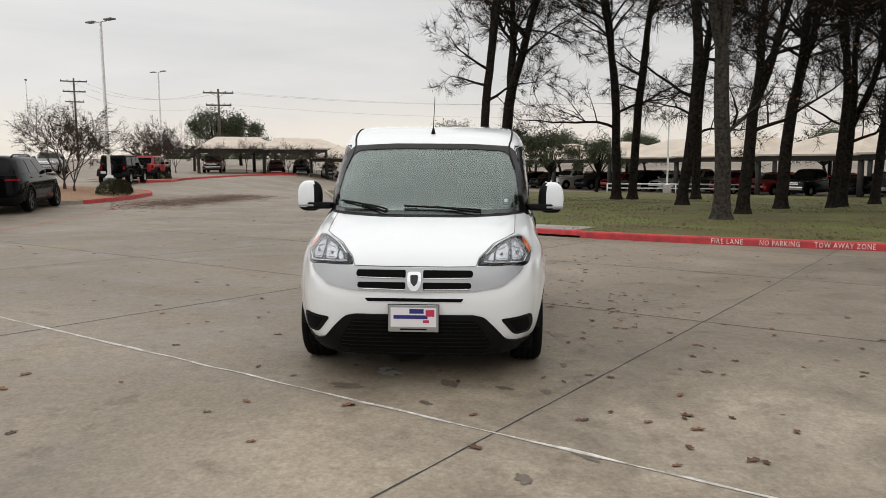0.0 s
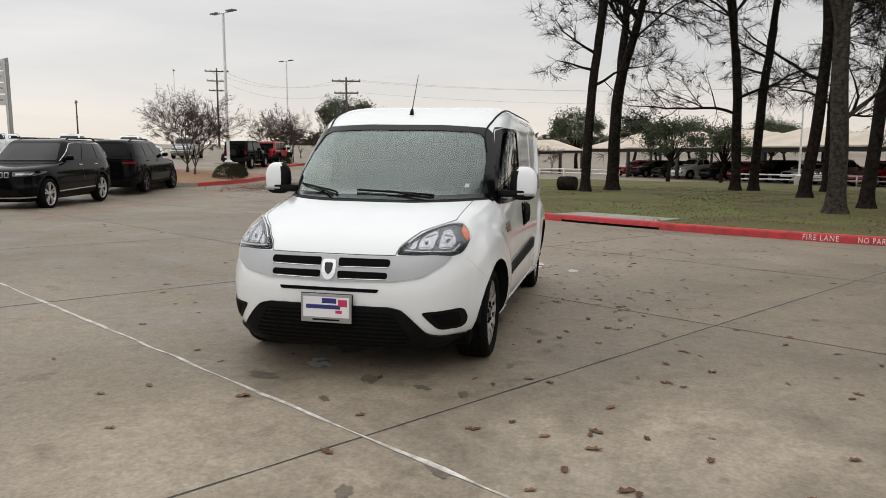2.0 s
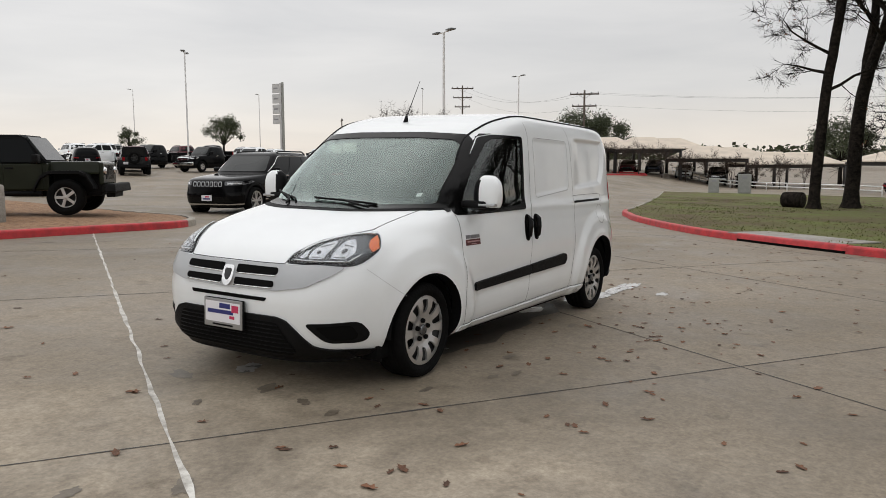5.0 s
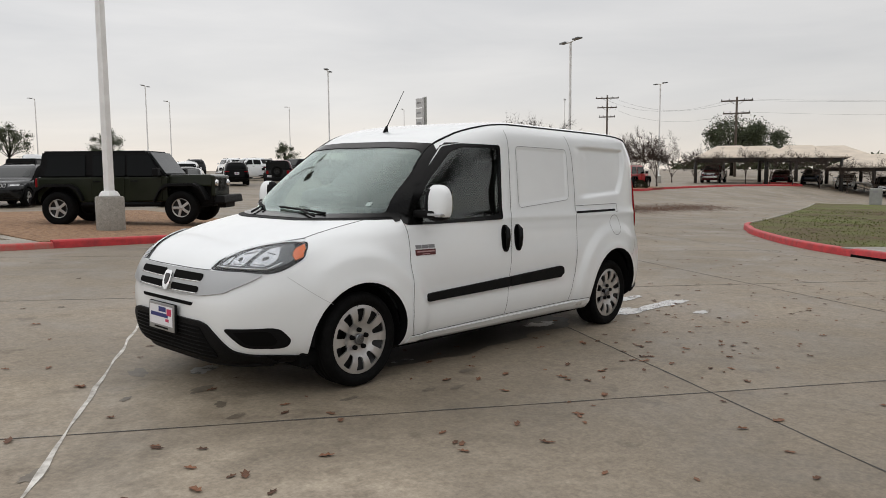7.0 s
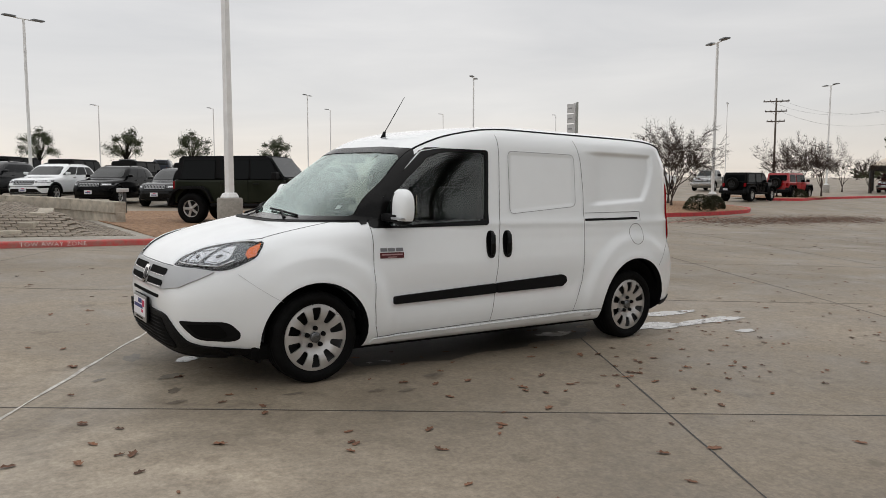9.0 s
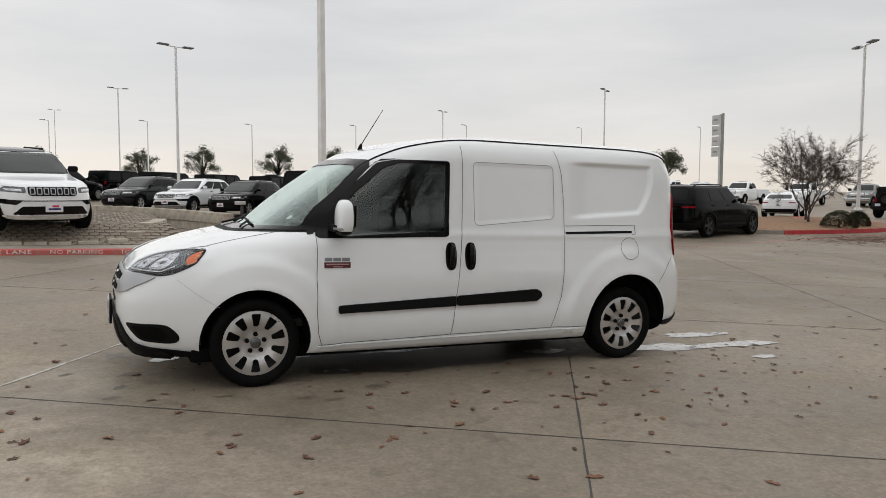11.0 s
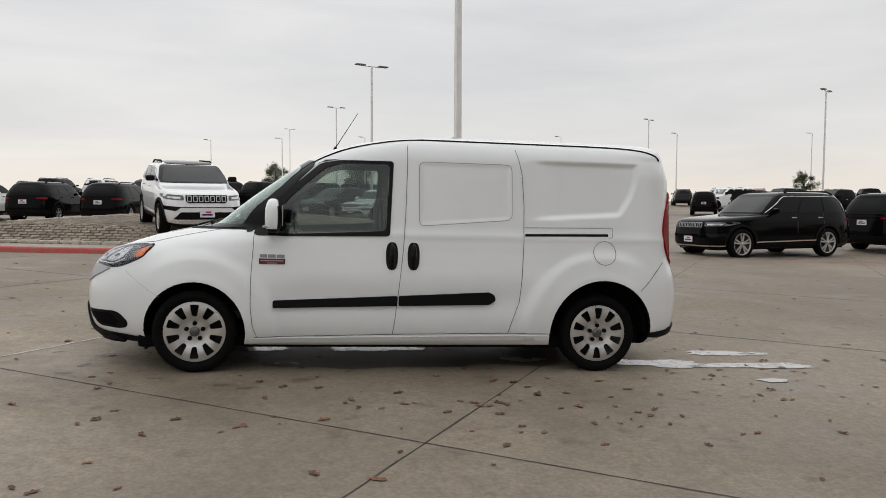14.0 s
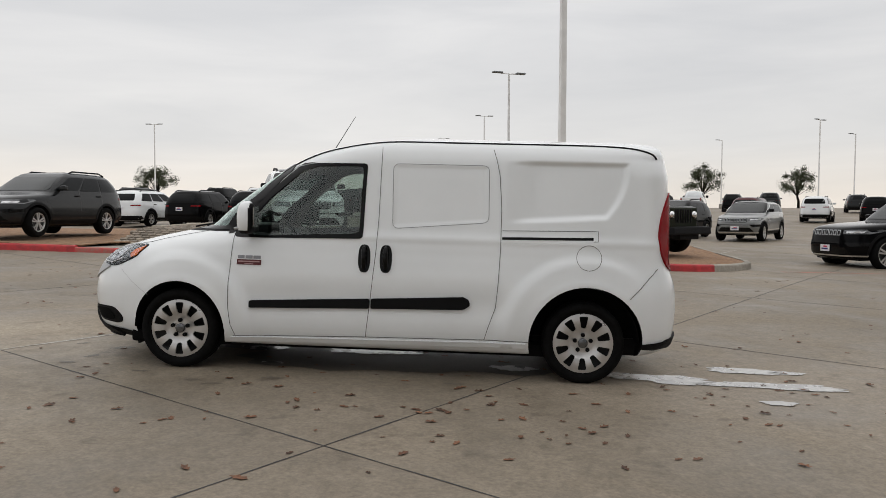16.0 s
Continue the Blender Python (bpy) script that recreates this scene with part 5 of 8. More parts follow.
# dealer side: two mulched islands with a paved apron between them
KY = -9.72
isl_a = tagged(new("island_mulch"), "mulched island behind a red kerb", "planting bed", kind="structure")
ISL_A = [(-0.45, KY), (-2.5, KY), (-4.6, KY), (-5.5, KY - 0.15), (-6.3, KY - 0.75), (-6.9, KY - 1.7), (-7.15, -12.6), (-7.3, -14.5), (-7.4, -18.0)]
run = curve_pts(ISL_A, 6)
red_end = min(range(len(run)), key=lambda i: math.dist(run[i], (-5.6, KY - 0.2)))
kerb_run("kerb_length", run[: red_end + 1], M_RED, parent=isl_a, label="red painted kerb")
kerb_run("kerb_length", run[red_end:], M_KERB, parent=isl_a, label="bare concrete kerb")
part("mulch", field("mulch", [(x + (0.14 if y > -20 else 0), y - 0.13) for x, y in run] + [(-7.3, -20.5), (-0.4, -21.5)], M_MULCH, KERB_H - 0.02, 0.5, 0.03), isl_a, "reddish brown mulch")
isl_b = tagged(new("island_mulch"), "mulched island behind a red kerb", "planting bed", kind="structure")
ISL_B = resample([(22.0, KY + 0.1), (8.5, KY)], 0.8)
kerb_run("kerb_length", ISL_B, M_RED, parent=isl_b, label="red painted kerb")
part("mulch", field("mulch", [(22, KY - 0.1), (8.45, KY - 0.13), (7.2, -12.0), (6.9, -16.0), (8.5, -20.0), (22, -20)], M_MULCH, KERB_H + 0.015, 0.6, 0.06), isl_b, "reddish brown mulch")
# low worn kerb along the apron, with words on its face
AP = 0.115
band = tagged(new("kerb"), "worn red fire-lane kerb with white stencilled words", "kerb", kind="structure")
kerb_run("kerb_length", resample([(8.5, KY), (-0.45, KY)], 0.4), M_REDWORN, 0.15, AP, band)
for words, xa, xb in (("FIRE LANE", 4.45, 3.65), ("NO PARKING", 3.35, 2.45), ("TOW AWAY ZONE", 2.14, 1.05)):
    letters_on(words, (xa, KY), (xb, KY), 0.076, 0.004, band)
# red stripe on the lot floor along the display bays
strip_r = tagged(new("bay_stripe"), "faded red stripe on the concrete", "road marking", kind="structure")
joint("painted_stripe", (-7.3, -10.6), (-30.0, -15.6), 0.16, M_FADED, 1.1, 0.004, strip_r)

# display mound: ring of cap stones, pavers set on a rising cone
M_UP = 0.40


def mound_h(x, y):
    """Height of the paved plateau over the apron: it ramps up from the drive and from its flank."""
    a = min(1.0, max(0.0, (x - 0.45) / 0.75))
    b = min(1.0, max(0.0, (-10.75 - y) / 1.15))
    return M_UP * a * a * (3 - 2 * a) * b * b * (3 - 2 * b)


mound = tagged(new("display_mound"), "raised stone display mound of tumbled pavers", "display mound", kind="structure")
apron = [(8.35, KY - 1.05), (-0.15, KY - 1.05), (-0.30, -22.5), (8.4, -22.5), (7.6, -16.0), (7.8, -12.0)]


def apron_z(u, v):
    return slope(u, v) + AP - 0.03 + mound_h(u, v)


part("paver_bed", patch("paver_bed", [apron], lambda u, v, o: (u, v, apron_z(u, v) + o), M_BEDDING, 0.35, 0.0, 0.02), mound, "dark bedding between pavers")
skirt = [(8.45, KY - 0.13), (-0.42, KY - 0.13), (-0.44, -22.5), (-0.20, -22.5), (-0.10, KY - 1.08), (8.40, KY - 1.08)]
part("concrete_apron", patch("concrete_apron", [skirt], lambda u, v, o: (u, v, slope(u, v) + AP - 0.008 + o), M_KERB, 0.5, 0.0, 0.05), mound, "plain concrete margin")


def pavers():
    """Tumbled pavers in running courses; those that face the drive are parts, the rest one piece."""
    rng = random.Random(5)
    base = []
    made = 0
    rest_v, rest_f = [], []
    shapes = []
    for k in range(4):
        bm = bmesh.new()
        bm_box(bm, 0, 0, 0.0, 0.192 - 0.007 * k, 0.100, 0.05, 0.010)
        me = bpy.data.meshes.new("paver")
        bm.to_mesh(me)
        bm.free()
        me.materials.append(M_PAVER)
        shapes.append(me)
    y, row = KY - 1.16, 0
    while y > -21.5:
        x = 8.2 - (0.10 if row % 2 else 0.0)
        while x > -0.02:
            if inside((x, y), apron) and (y > -14.2 or math.dist((x, y), (4.3, -14.2)) < 4.95):
                n = Vector((-(apron_z(x + 0.1, y) - apron_z(x - 0.1, y)) / 0.2, -(apron_z(x, y + 0.1) - apron_z(x, y - 0.1)) / 0.2, 1)).normalized()
                m = Matrix.Translation((x, y, apron_z(x, y) + 0.012 + rng.uniform(-0.004, 0.004))) @ n.to_track_quat("Z", "Y").to_matrix().to_4x4() @ Matrix.Rotation(rng.gauss(0, 0.04), 4, "Z")
                if y > -12.1 and x < 5.2 and made < 295:
                    part("paver", shapes[rng.randrange(4)], mound, m=m)
                    made += 1
                else:
                    base.append(m)
            x -= 0.20
        y -= 0.107
        row += 1
    o = 0
    hx, hy, hz = 0.095, 0.050, 0.025
    sv = [Vector(c) for c in ((-hx, -hy, -hz), (hx, -hy, -hz), (hx, hy, -hz), (-hx, hy, -hz), (-hx + 0.012, -hy + 0.012, hz), (hx - 0.012, -hy + 0.012, hz), (hx - 0.012, hy - 0.012, hz), (-hx + 0.012, hy - 0.012, hz))]
    sf = [(4, 5, 6, 7), (0, 1, 5, 4), (1, 2, 6, 5), (2, 3, 7, 6), (3, 0, 4, 7)]
    for m in base:
        rest_v += [m @ v for v in sv]
        rest_f += [tuple(i + o for i in f) for f in sf]
        o += len(sv)
    tagged(part("far_pavers", mesh_of("far_pavers", rest_v, rest_f, [M_PAVER], smooth=False), mound, "tumbled pavers"), kind="stuff")


RIM_ME = box_me("rim_wall", 0.415, 0.24, 0.56, M_CAP, 0.015)


def cap_stones():
    bm = bmesh.new()
    bm_box(bm, 0, 0, 0, 0.40, 0.30, 0.30, 0.02)
    me = bpy.data.meshes.new("cap_stone")
    bm.to_mesh(me)
    bm.free()
    me.materials.append(M_CAP)
    edge = resample([(7.8, -11.0), (3.0, -10.95), (1.9, -11.15), (1.40, -12.1), (1.10, -14.0)], 0.41)
    for (x0, y0), (x1, y1) in zip(edge, edge[1:]):
        x, y = (x0 + x1) / 2, (y0 + y1) / 2
        up = AP + mound_h(x + 0.12, y) + 0.02
        part("cap_stone", me, mound, m=Matrix.Translation((x, y, slope(x, y) + up - 0.15)) @ Matrix.Rotation(math.atan2(y1 - y0, x1 - x0), 4, "Z"))
    # raised rim round the back of the display
    n = 34
    for k in range(n):
        a = radians(192 + 152 * k / (n - 1))
        x, y = 4.3 + 5.1 * math.cos(a), -14.2 + 5.1 * math.sin(a)
        part("cap_stone", me, mound, m=Matrix.Translation((x, y, 1.0 - 0.008 * (x - 4.3) ** 2 - 0.15)) @ Matrix.Rotation(a + math.pi / 2, 4, "Z"))
        part("rim_wall", RIM_ME, mound, m=Matrix.Translation((x, y, 1.0 - 0.008 * (x - 4.3) ** 2 - 0.55)) @ Matrix.Rotation(a + math.pi / 2, 4, "Z"))


# far island with the crape myrtle and a lamp
isl_c = tagged(new("island_mulch"), "mulched island behind a red kerb", "planting bed", kind="structure")
ISL_C = curve_pts([(-21.2, -23.0), (-20.8, -17.8), (-21.2, -16.5), (-22.6, -15.8), (-25.5, -15.8), (-29.0, -16.2), (-31.4, -16.9), (-32.2, -18.2), (-31.6, -23.0)], 6)
i0 = min(range(len(ISL_C)), key=lambda i: math.dist(ISL_C[i], (-22.6, -15.8)))
kerb_run("kerb_length", ISL_C[i0:][::-1], M_RED, parent=isl_c, label="red painted kerb")
kerb_run("kerb_length", ISL_C[: i0 + 1][::-1], M_KERB, parent=isl_c, label="bare concrete kerb")
part("mulch", field("mulch", ISL_C, M_MULCH, KERB_H, 0.7, 0.05), isl_c, "brown mulch and leaves")
kerb_far = tagged(new("kerb"), "red painted kerb along the far drive", "kerb", kind="structure")
kerb_run("kerb_length", curve_pts([(-76.0, -24.0), (-74.0, -19.5), (-62.0, -21.5), (-50.0, -22.0), (-44.5, -21.2), (-42.5, -22.5)], 6)[::-1], M_RED, parent=kerb_far)
bed_far = tagged(new("island_mulch", field("mulch_bed", curve_pts([(-42.7, -22.6), (-44.5, -21.5), (-50.0, -22.3), (-51, -26), (-44, -27)], 4), M_MULCH, KERB_H, 1.0, 0.05)), "mulched end of a parking island", "planting bed", kind="structure")


# ---- lamps, poles and signs ----
def lamp_post(x, y, top, arms=2, base=0.72, turn=0.0, r=0.085, raise_by=0.0, label="tall pale lamp post on a round concrete base"):
    z0 = slope(x, y) + raise_by
    t = thing("lamp_post", label, "lamp post", pose(x, y, z0, 0, 0, turn), "car-park lamp posts")
    h = top - z0
    part("concrete_base", lathe("concrete_base", [(0.001, base), (0.27, base), (0.30, base - 0.03), (0.30, -0.1)], M_POLEBASE, 24), t, "cast concrete base")
    part("base_cover", box_me("base_cover", 0.34, 0.34, 0.12, M_POLE, 0.03, (0, 0, base + 0.06), taper=(0.7, 0.7)), t)
    part("shaft", mark_sharp(tube("shaft", [(0, 0, base + 0.05), (0, 0, h * 0.5), (0, 0, h - 0.12)], [r * 1.15, r, r * 0.85], M_POLE, 4 if r > 0.07 else 6), 40), t, "pale square steel shaft")
    part("arm", tube("arm", [(-0.55 if arms > 1 else 0, 0, h - 0.10), (0.55, 0, h - 0.10)], 0.035, M_POLE, 6), t)
    for s in ((1, -1) if arms > 1 else (1,)):
        part("luminaire", box_me("luminaire", 0.62, 0.34, 0.08, M_LUM, 0.025, (s * 0.78, 0, h - 0.05)), t, "flat grey luminaire")
    return t


lamp_post(-2.55, -12.15, 9.9, 2, raise_by=KERB_H, turn=20, r=0.095)
LAMPS = [(-1.78, -40.2, 9.83, 2, 25), (-37.6, -47.8, 10.4, 2, 40), (-38.4, -83.2, 12.05, 2, 40), (-31.3, -18.9, 8.65, 2, 60), (-66.9, -31.3, 10.26, 2, 60),
         (-82.2, -114.8, 14.1, 1, 0), (41.7, -85.6, 12.2, 2, 0), (19.51, -114.64, 11.24, 1, 20), (8.44, -111.38, 11.38, 1, 20), (9.09, -143.25, 15.92, 2, 20), (0.27, -82.5, 12.6, 2, 20), (-4.05, -107.69, 11.45, 1, 20), (-17.74, -103.63, 11.19, 1, 20), (-35.03, -109.05, 12.17, 1, 20), (-49.9, -99.42, 12.06, 1, 20), (-90.95, -92.58, 12.82, 1, 20), (-111.7, -72.2, 14.5, 2, 30), (-49.26, 14.24, 5.57, 2, 70)]
for lx, ly, top, arms, turn in LAMPS:
    lamp_post(lx, ly, top, arms, turn=turn, r=0.08)


def utility_pole(x, y, top, turn, rows=2, label="weathered wooden utility pole with crossarms"):
    z0 = slope(x, y)
    t = thing("utility_pole", label, "utility pole", pose(x, y, z0, 0, 0, turn), "utility poles")
    h = top - z0
    part("shaft", tube("shaft", [(0, 0, -0.3), (0, 0, h)], [0.22, 0.15], M_WOODPOLE, 8), t)
    for k in range(rows):
        zz = h - 0.6 - 1.9 * k
        w = 2.3 - 0.35 * k
        arm = part("crossarm", tube("crossarm", [(-w, 0, zz), (w, 0, zz)], 0.15, M_WOODPOLE, 4), t)
        for s in (-1, -0.5, 0.5, 1):
            part("insulator", lathe("insulator", [(0.001, 0.28), (0.06, 0.24), (0.09, 0.1), (0.05, 0.0)], M_LUM, 8), arm, m=Matrix.Translation((s * w * 0.94, 0, zz + 0.08)))
        part("brace", tube("brace", [(-w * 0.5, 0, zz), (0, 0, zz - 0.7), (w * 0.5, 0, zz)], 0.03, M_WOODPOLE, 4), t)
    return t


utility_pole(-110.9, -40.7, 12.6, 109, 2)
utility_pole(-133.1, -76.0, 17.0, 119, 3)
utility_pole(-160.0, -130.0, 13.0, 45, 1)
# sagging lines between the two large poles
for k, (oz, oy) in enumerate(((0.0, -1.2), (0.0, 1.2), (-1.9, 0.6))):
    a, b = Vector((-110.9, -40.7 + oy, 12.2 + oz)), Vector((-133.1, -76.0 + oy, 16.5 + oz))
    tagged(new("power_line", tube("power_line", [a.lerp(b, f / 12) + Vector((0, 0, -2.2 * 4 * (f / 12) * (1 - f / 12))) for f in range(13)], 0.014, M_STEELDK, 4)), "dark sagging overhead power line", "power line", "power lines")
    c = Vector((-108.0, 60.0 + oy, 12.0 + oz))
    tagged(new("power_line", tube("power_line", [a.lerp(c, f / 12) + Vector((0, 0, -2.5 * 4 * (f / 12) * (1 - f / 12))) for f in range(13)], 0.012, M_STEELDK, 4)), "dark sagging overhead power line", "power line", "power lines")


def pylon_sign():
    x, y = -83.0, -80.5
    t = thing("pylon_sign", "tall grey pylon sign with four stacked panels", "sign", pose(x, y, slope(x, y), 0, 0, 95))
    part("mast", box_me("mast", 0.34, 0.34, 11.9, M_SIGNFACE, 0.03, (0.45, 0, 5.95)), t)
    part("mast", box_me("mast", 0.26, 0.26, 12.0, M_CABINET, 0.03, (0.85, 0, 6.0)), t)
    for k in range(4):
        p = part("sign_panel", box_me("sign_panel", 1.35, 0.30, 1.42, M_SIGNFACE, 0.05, (-0.42, 0, 11.1 - 1.6 * k)), t, "pale sign panel")
        for s in (1, -1):
            part("sign_bar", box_me("sign_bar", 0.8, 0.02, 0.22, M_SIGNBAR, 0.005, (-0.42, s * 0.16, 11.1 - 1.6 * k)), p)


pylon_sign()

# bollard light, cabinets
bx, by = -1.85, -19.6
bol = thing("bollard_light", "short black bollard light in the mulch", "bollard", pose(bx, by, slope(bx, by) + KERB_H))
part("post", tube("post", [(0, 0, 0), (0, 0, 0.62)], 0.055, M_STEELDK, 10), bol)
part("head", box_me("head", 0.34, 0.16, 0.12, M_SIGNFACE, 0.02, (0.05, 0, 0.70)), bol, "pale tilted lamp head")
for cx, cy, w, h, lab in ((-56.0, -9.05, 0.78, 1.2, "grey-green utility cabinet on the lawn edge"), (-58.5, -7.2, 0.98, 1.55, "tall grey utility cabinet on the lawn edge")):
    cz = slope(cx, cy)
    cab = thing("utility_cabinet", lab, "utility cabinet", pose(cx, cy, cz, 0, 0, -80))
    part("housing", box_me("housing", w, 0.8, h, M_CABINET, 0.04, (0, 0, h / 2)), cab)
    part("door", box_me("door", w * 0.9, 0.03, h * 0.84, M_CABINET, 0.01, (0, 0.41, h * 0.5)), cab)
    part("vent_plate", box_me("vent_plate", w * 0.4, 0.02, h * 0.12, M_SIGNBAR, 0.005, (0, 0.432, h * 0.82)), cab)


# ---- pipe rail along the far side of the lawn ----
def pipe_fence(pts):
    t = thing("pipe_fence", "low white painted pipe rail", "fence")
    run = resample(pts, 3.0)
    for x, y in run:
        part("post", tube("post", [(x, y, slope(x, y) - 0.1), (x, y, slope(x, y) + 0.75)], 0.055, M_PIPE, 8), t)
    for h in (0.40, 0.74):
        part("rail", tube("rail", [(x, y, slope(x, y) + h) for x, y in run], 0.05, M_PIPE, 8), t)


pipe_fence([(-86.0, -20.0), (-70.7, -5.5), (-62.4, 2.3)])
pipe_fence([(-53.1, 10.5), (-52.5, 15.7), (-50.0, 27.5), (-44.0, 40.0)])


# ---- shade-canopy carports ----
def carport(a, b, depth, n, z_eave=2.9, z_top=4.3, sink=0.0):
    """A row of hipped canvas canopies on dark posts from a to b."""
    a, b = Vector(a), Vector(b)
    d = (b - a).normalized()
    nrm = Vector((-d.y, d.x))
    L = (b - a).length / n
    for k in range(n):
        c = a + d * (L * (k + 0.5))
        z = slope(c.x, c.y) - sink
        t = thing("carport_canopy", "tan hipped shade canopy on dark steel posts", "carport", Matrix.Translation((c.x, c.y, z)) @ Matrix.Rotation(math.atan2(d.y, d.x), 4, "Z"), "carport canopies")
        hx, hy = L / 2 * 1.02, depth / 2
        vs = [(-hx, -hy, z_eave), (hx, -hy, z_eave), (hx, hy, z_eave), (-hx, hy, z_eave), (-hx * 0.35, 0, z_top), (hx * 0.35, 0, z_top)]
        vs += [(x, y, h - 0.12) for x, y, h in vs]
        fs = [(0, 1, 5, 4), (1, 2, 5), (2, 3, 4, 5), (3, 0, 4)]
        fs += [tuple(i + 6 for i in f[::-1]) for f in fs] + [(1, 0, 6, 7), (2, 1, 7, 8), (3, 2, 8, 9), (0, 3, 9, 6)]
        part("canvas", mesh_of("canvas", vs, fs, [M_CANVAS], smooth=False), t, "stretched tan canvas")
        for sx in (-1, 1):
            for sy in (-1, 1):
                part("post", tube("post", [(sx * hx * 0.97, sy * hy * 0.9, -0.3), (sx * hx * 0.97, sy * hy * 0.9, z_eave)], 0.16, M_STEELDK, 6), t)
        for sy in (-1, 1):
            part("beam", box_me("beam", L, 0.22, 0.42, M_STEELDK, 0.02, (0, sy * hy * 0.92, z_eave - 0.25)), t, "dark steel eave beam")


carport((-80.0, 3.0), (-33.0, 37.0), 11.0, 8, 3.0, 4.5)
carport((-90.0, 10.0), (-46.0, 46.0), 11.0, 7, 3.2, 4.8)
carport((-75.0, -31.0), (-86.0, -6.0), 10.0, 4, 2.7, 4.0)
carport((-90.0, -34.0), (-102.0, -4.0), 10.0, 4, 2.9, 4.3)

# ---- trees ----
def bare_tree(seed, height, r0, fork, limbs, lean=(0, 0), spread=0.55, depth=5, leaves=0, twig=0.011, low=0, droop=0.0, spray=2, reach=1.0):
    """Trunk and crown meshes of a leafless tree: limbs fork and taper down to fine twigs."""
    rng = random.Random(seed)
    wob = (0.05, 0.12, 0.17)
    tv, tf, cv, cf, lv, lf, lb = [], [], [], [], [], [], []

    def add_tube(vs, fs, pts, rad, seg):
        o = len(vs)
        side = None
        for i, p in enumerate(pts):
            d = (pts[min(i + 1, len(pts) - 1)] - pts[max(i - 1, 0)]).normalized()
            side = d.orthogonal().normalized() if side is None else (side - d * side.dot(d)).normalized()
            up = d.cross(side)
            for k in range(seg):
                a = 2 * math.pi * k / seg
                vs.append(p + (side * math.cos(a) + up * math.sin(a)) * rad[i])
        for i in range(len(pts) - 1):
            for k in range(seg):
                a, b = o + i * seg + k, o + i * seg + (k + 1) % seg
                fs.append((a, b, b + seg, a + seg))

    def grow(p, d, r, length, level):
        n = max(3, int(length / (0.5 if level < 2 else 0.35)))
        pts, rad = [p], [r]
        step = length / n
        r_end = r * (0.62 if level < depth else 0.35)
        kids = []
        for i in range(n):
            d = (d + Vector((rng.gauss(0, wob[min(level, 2)]), rng.gauss(0, wob[min(level, 2)]), rng.gauss(0.035 - droop * level, 0.10)))).normalized()
            p = p + d * step
            pts.append(p)
            rad.append(r + (r_end - r) * (i + 1) / n)
            if level >= 1 and i >= (1 if level > 1 else n * 0.3) and rng.random() < (0.72 if level < 3 else 0.80):
                kids.append((p, d, rad[-1]))
        if level == 1:
            lb.append(([], []))
        to_v, to_f = (tv, tf) if level == 0 else lb[-1] if level == 1 else (cv, cf)
        add_tube(to_v, to_f, pts, [max(x, twig * 0.7) for x in rad], 8 if level == 0 else 6 if level == 1 else 4 if level < 3 else 3)
        if level >= depth - 1:
            # fine twigs off the last branches
            for q in pts[1:]:
                for _ in range(spray):
                    a = (d * 0.6 + Vector((rng.gauss(0, .6), rng.gauss(0, .6), rng.gauss(0.1, .5)))).normalized() * rng.uniform(0.25, 0.75) * reach
                    b = a.orthogonal().normalized() * twig * 0.75
                    o = len(cv)
                    cv.extend([q - b, q + b, q + a])
                    cf.append((o, o + 1, o + 2))
        if level >= depth:
            if leaves and rng.random() < leaves:
                for _ in range(rng.randrange(2, 5)):
                    q = pts[-1] + Vector((rng.gauss(0, .08), rng.gauss(0, .08), rng.gauss(0, .06)))
                    a, b = Vector((rng.gauss(0, 1), rng.gauss(0, 1), rng.gauss(0, 1))).normalized() * 0.07, Vector((rng.gauss(0, 1), rng.gauss(0, 1), rng.gauss(0, 1))).normalized() * 0.05
                    o = len(lv)
                    lv.extend([q - a, q - b, q + a, q + b])
                    lf.append((o, o + 1, o + 2, o + 3))
            return
        # leading fork
        for _ in range(2 if level else limbs):
            ang = rng.uniform(0.22, spread)
            ax = d.orthogonal().normalized()
            ax.rotate(Matrix.Rotation(rng.uniform(0, 2 * math.pi), 3, d))
            nd = d.copy()
            nd.rotate(Matrix.Rotation(ang, 3, ax))
            grow(p, nd, r_end * rng.uniform(0.72, 0.92), length * rng.uniform(0.62, 0.82) if level else (height - fork) * rng.uniform(0.40, 0.55), level + 1)
        for kp, kd, kr in kids:
            ang = rng.uniform(0.5, 1.1)
            ax = kd.orthogonal().normalized()
            ax.rotate(Matrix.Rotation(rng.uniform(0, 2 * math.pi), 3, kd))
            nd = kd.copy()
            nd.rotate(Matrix.Rotation(ang, 3, ax))
            grow(kp, nd, kr * rng.uniform(0.35, 0.6), length * rng.uniform(0.38, 0.62), level + 1 if level < 2 else level + 1)

    d0 = Vector((lean[0], lean[1], 1)).normalized()
    # buttressed foot
    add_tube(tv, tf, [Vector((0, 0, -0.15)), Vector((0, 0, 0.1)), Vector((0, 0, 0.35)) + d0 * 0.1], [r0 * 1.65, r0 * 1.35, r0 * 1.05], 10)
    grow(Vector((0, 0, 0.3)), d0, r0, fork, 0)
    for k in range(low):
        a = rng.uniform(0, 6.28)
        grow(Vector((0, 0, fork * 0.7)) + d0 * 0.2, Vector((math.cos(a), math.sin(a), 0.25)).normalized(), r0 * 0.4, height * 0.38, 1)
    return (tv, tf), (cv, cf), (lv, lf), lb


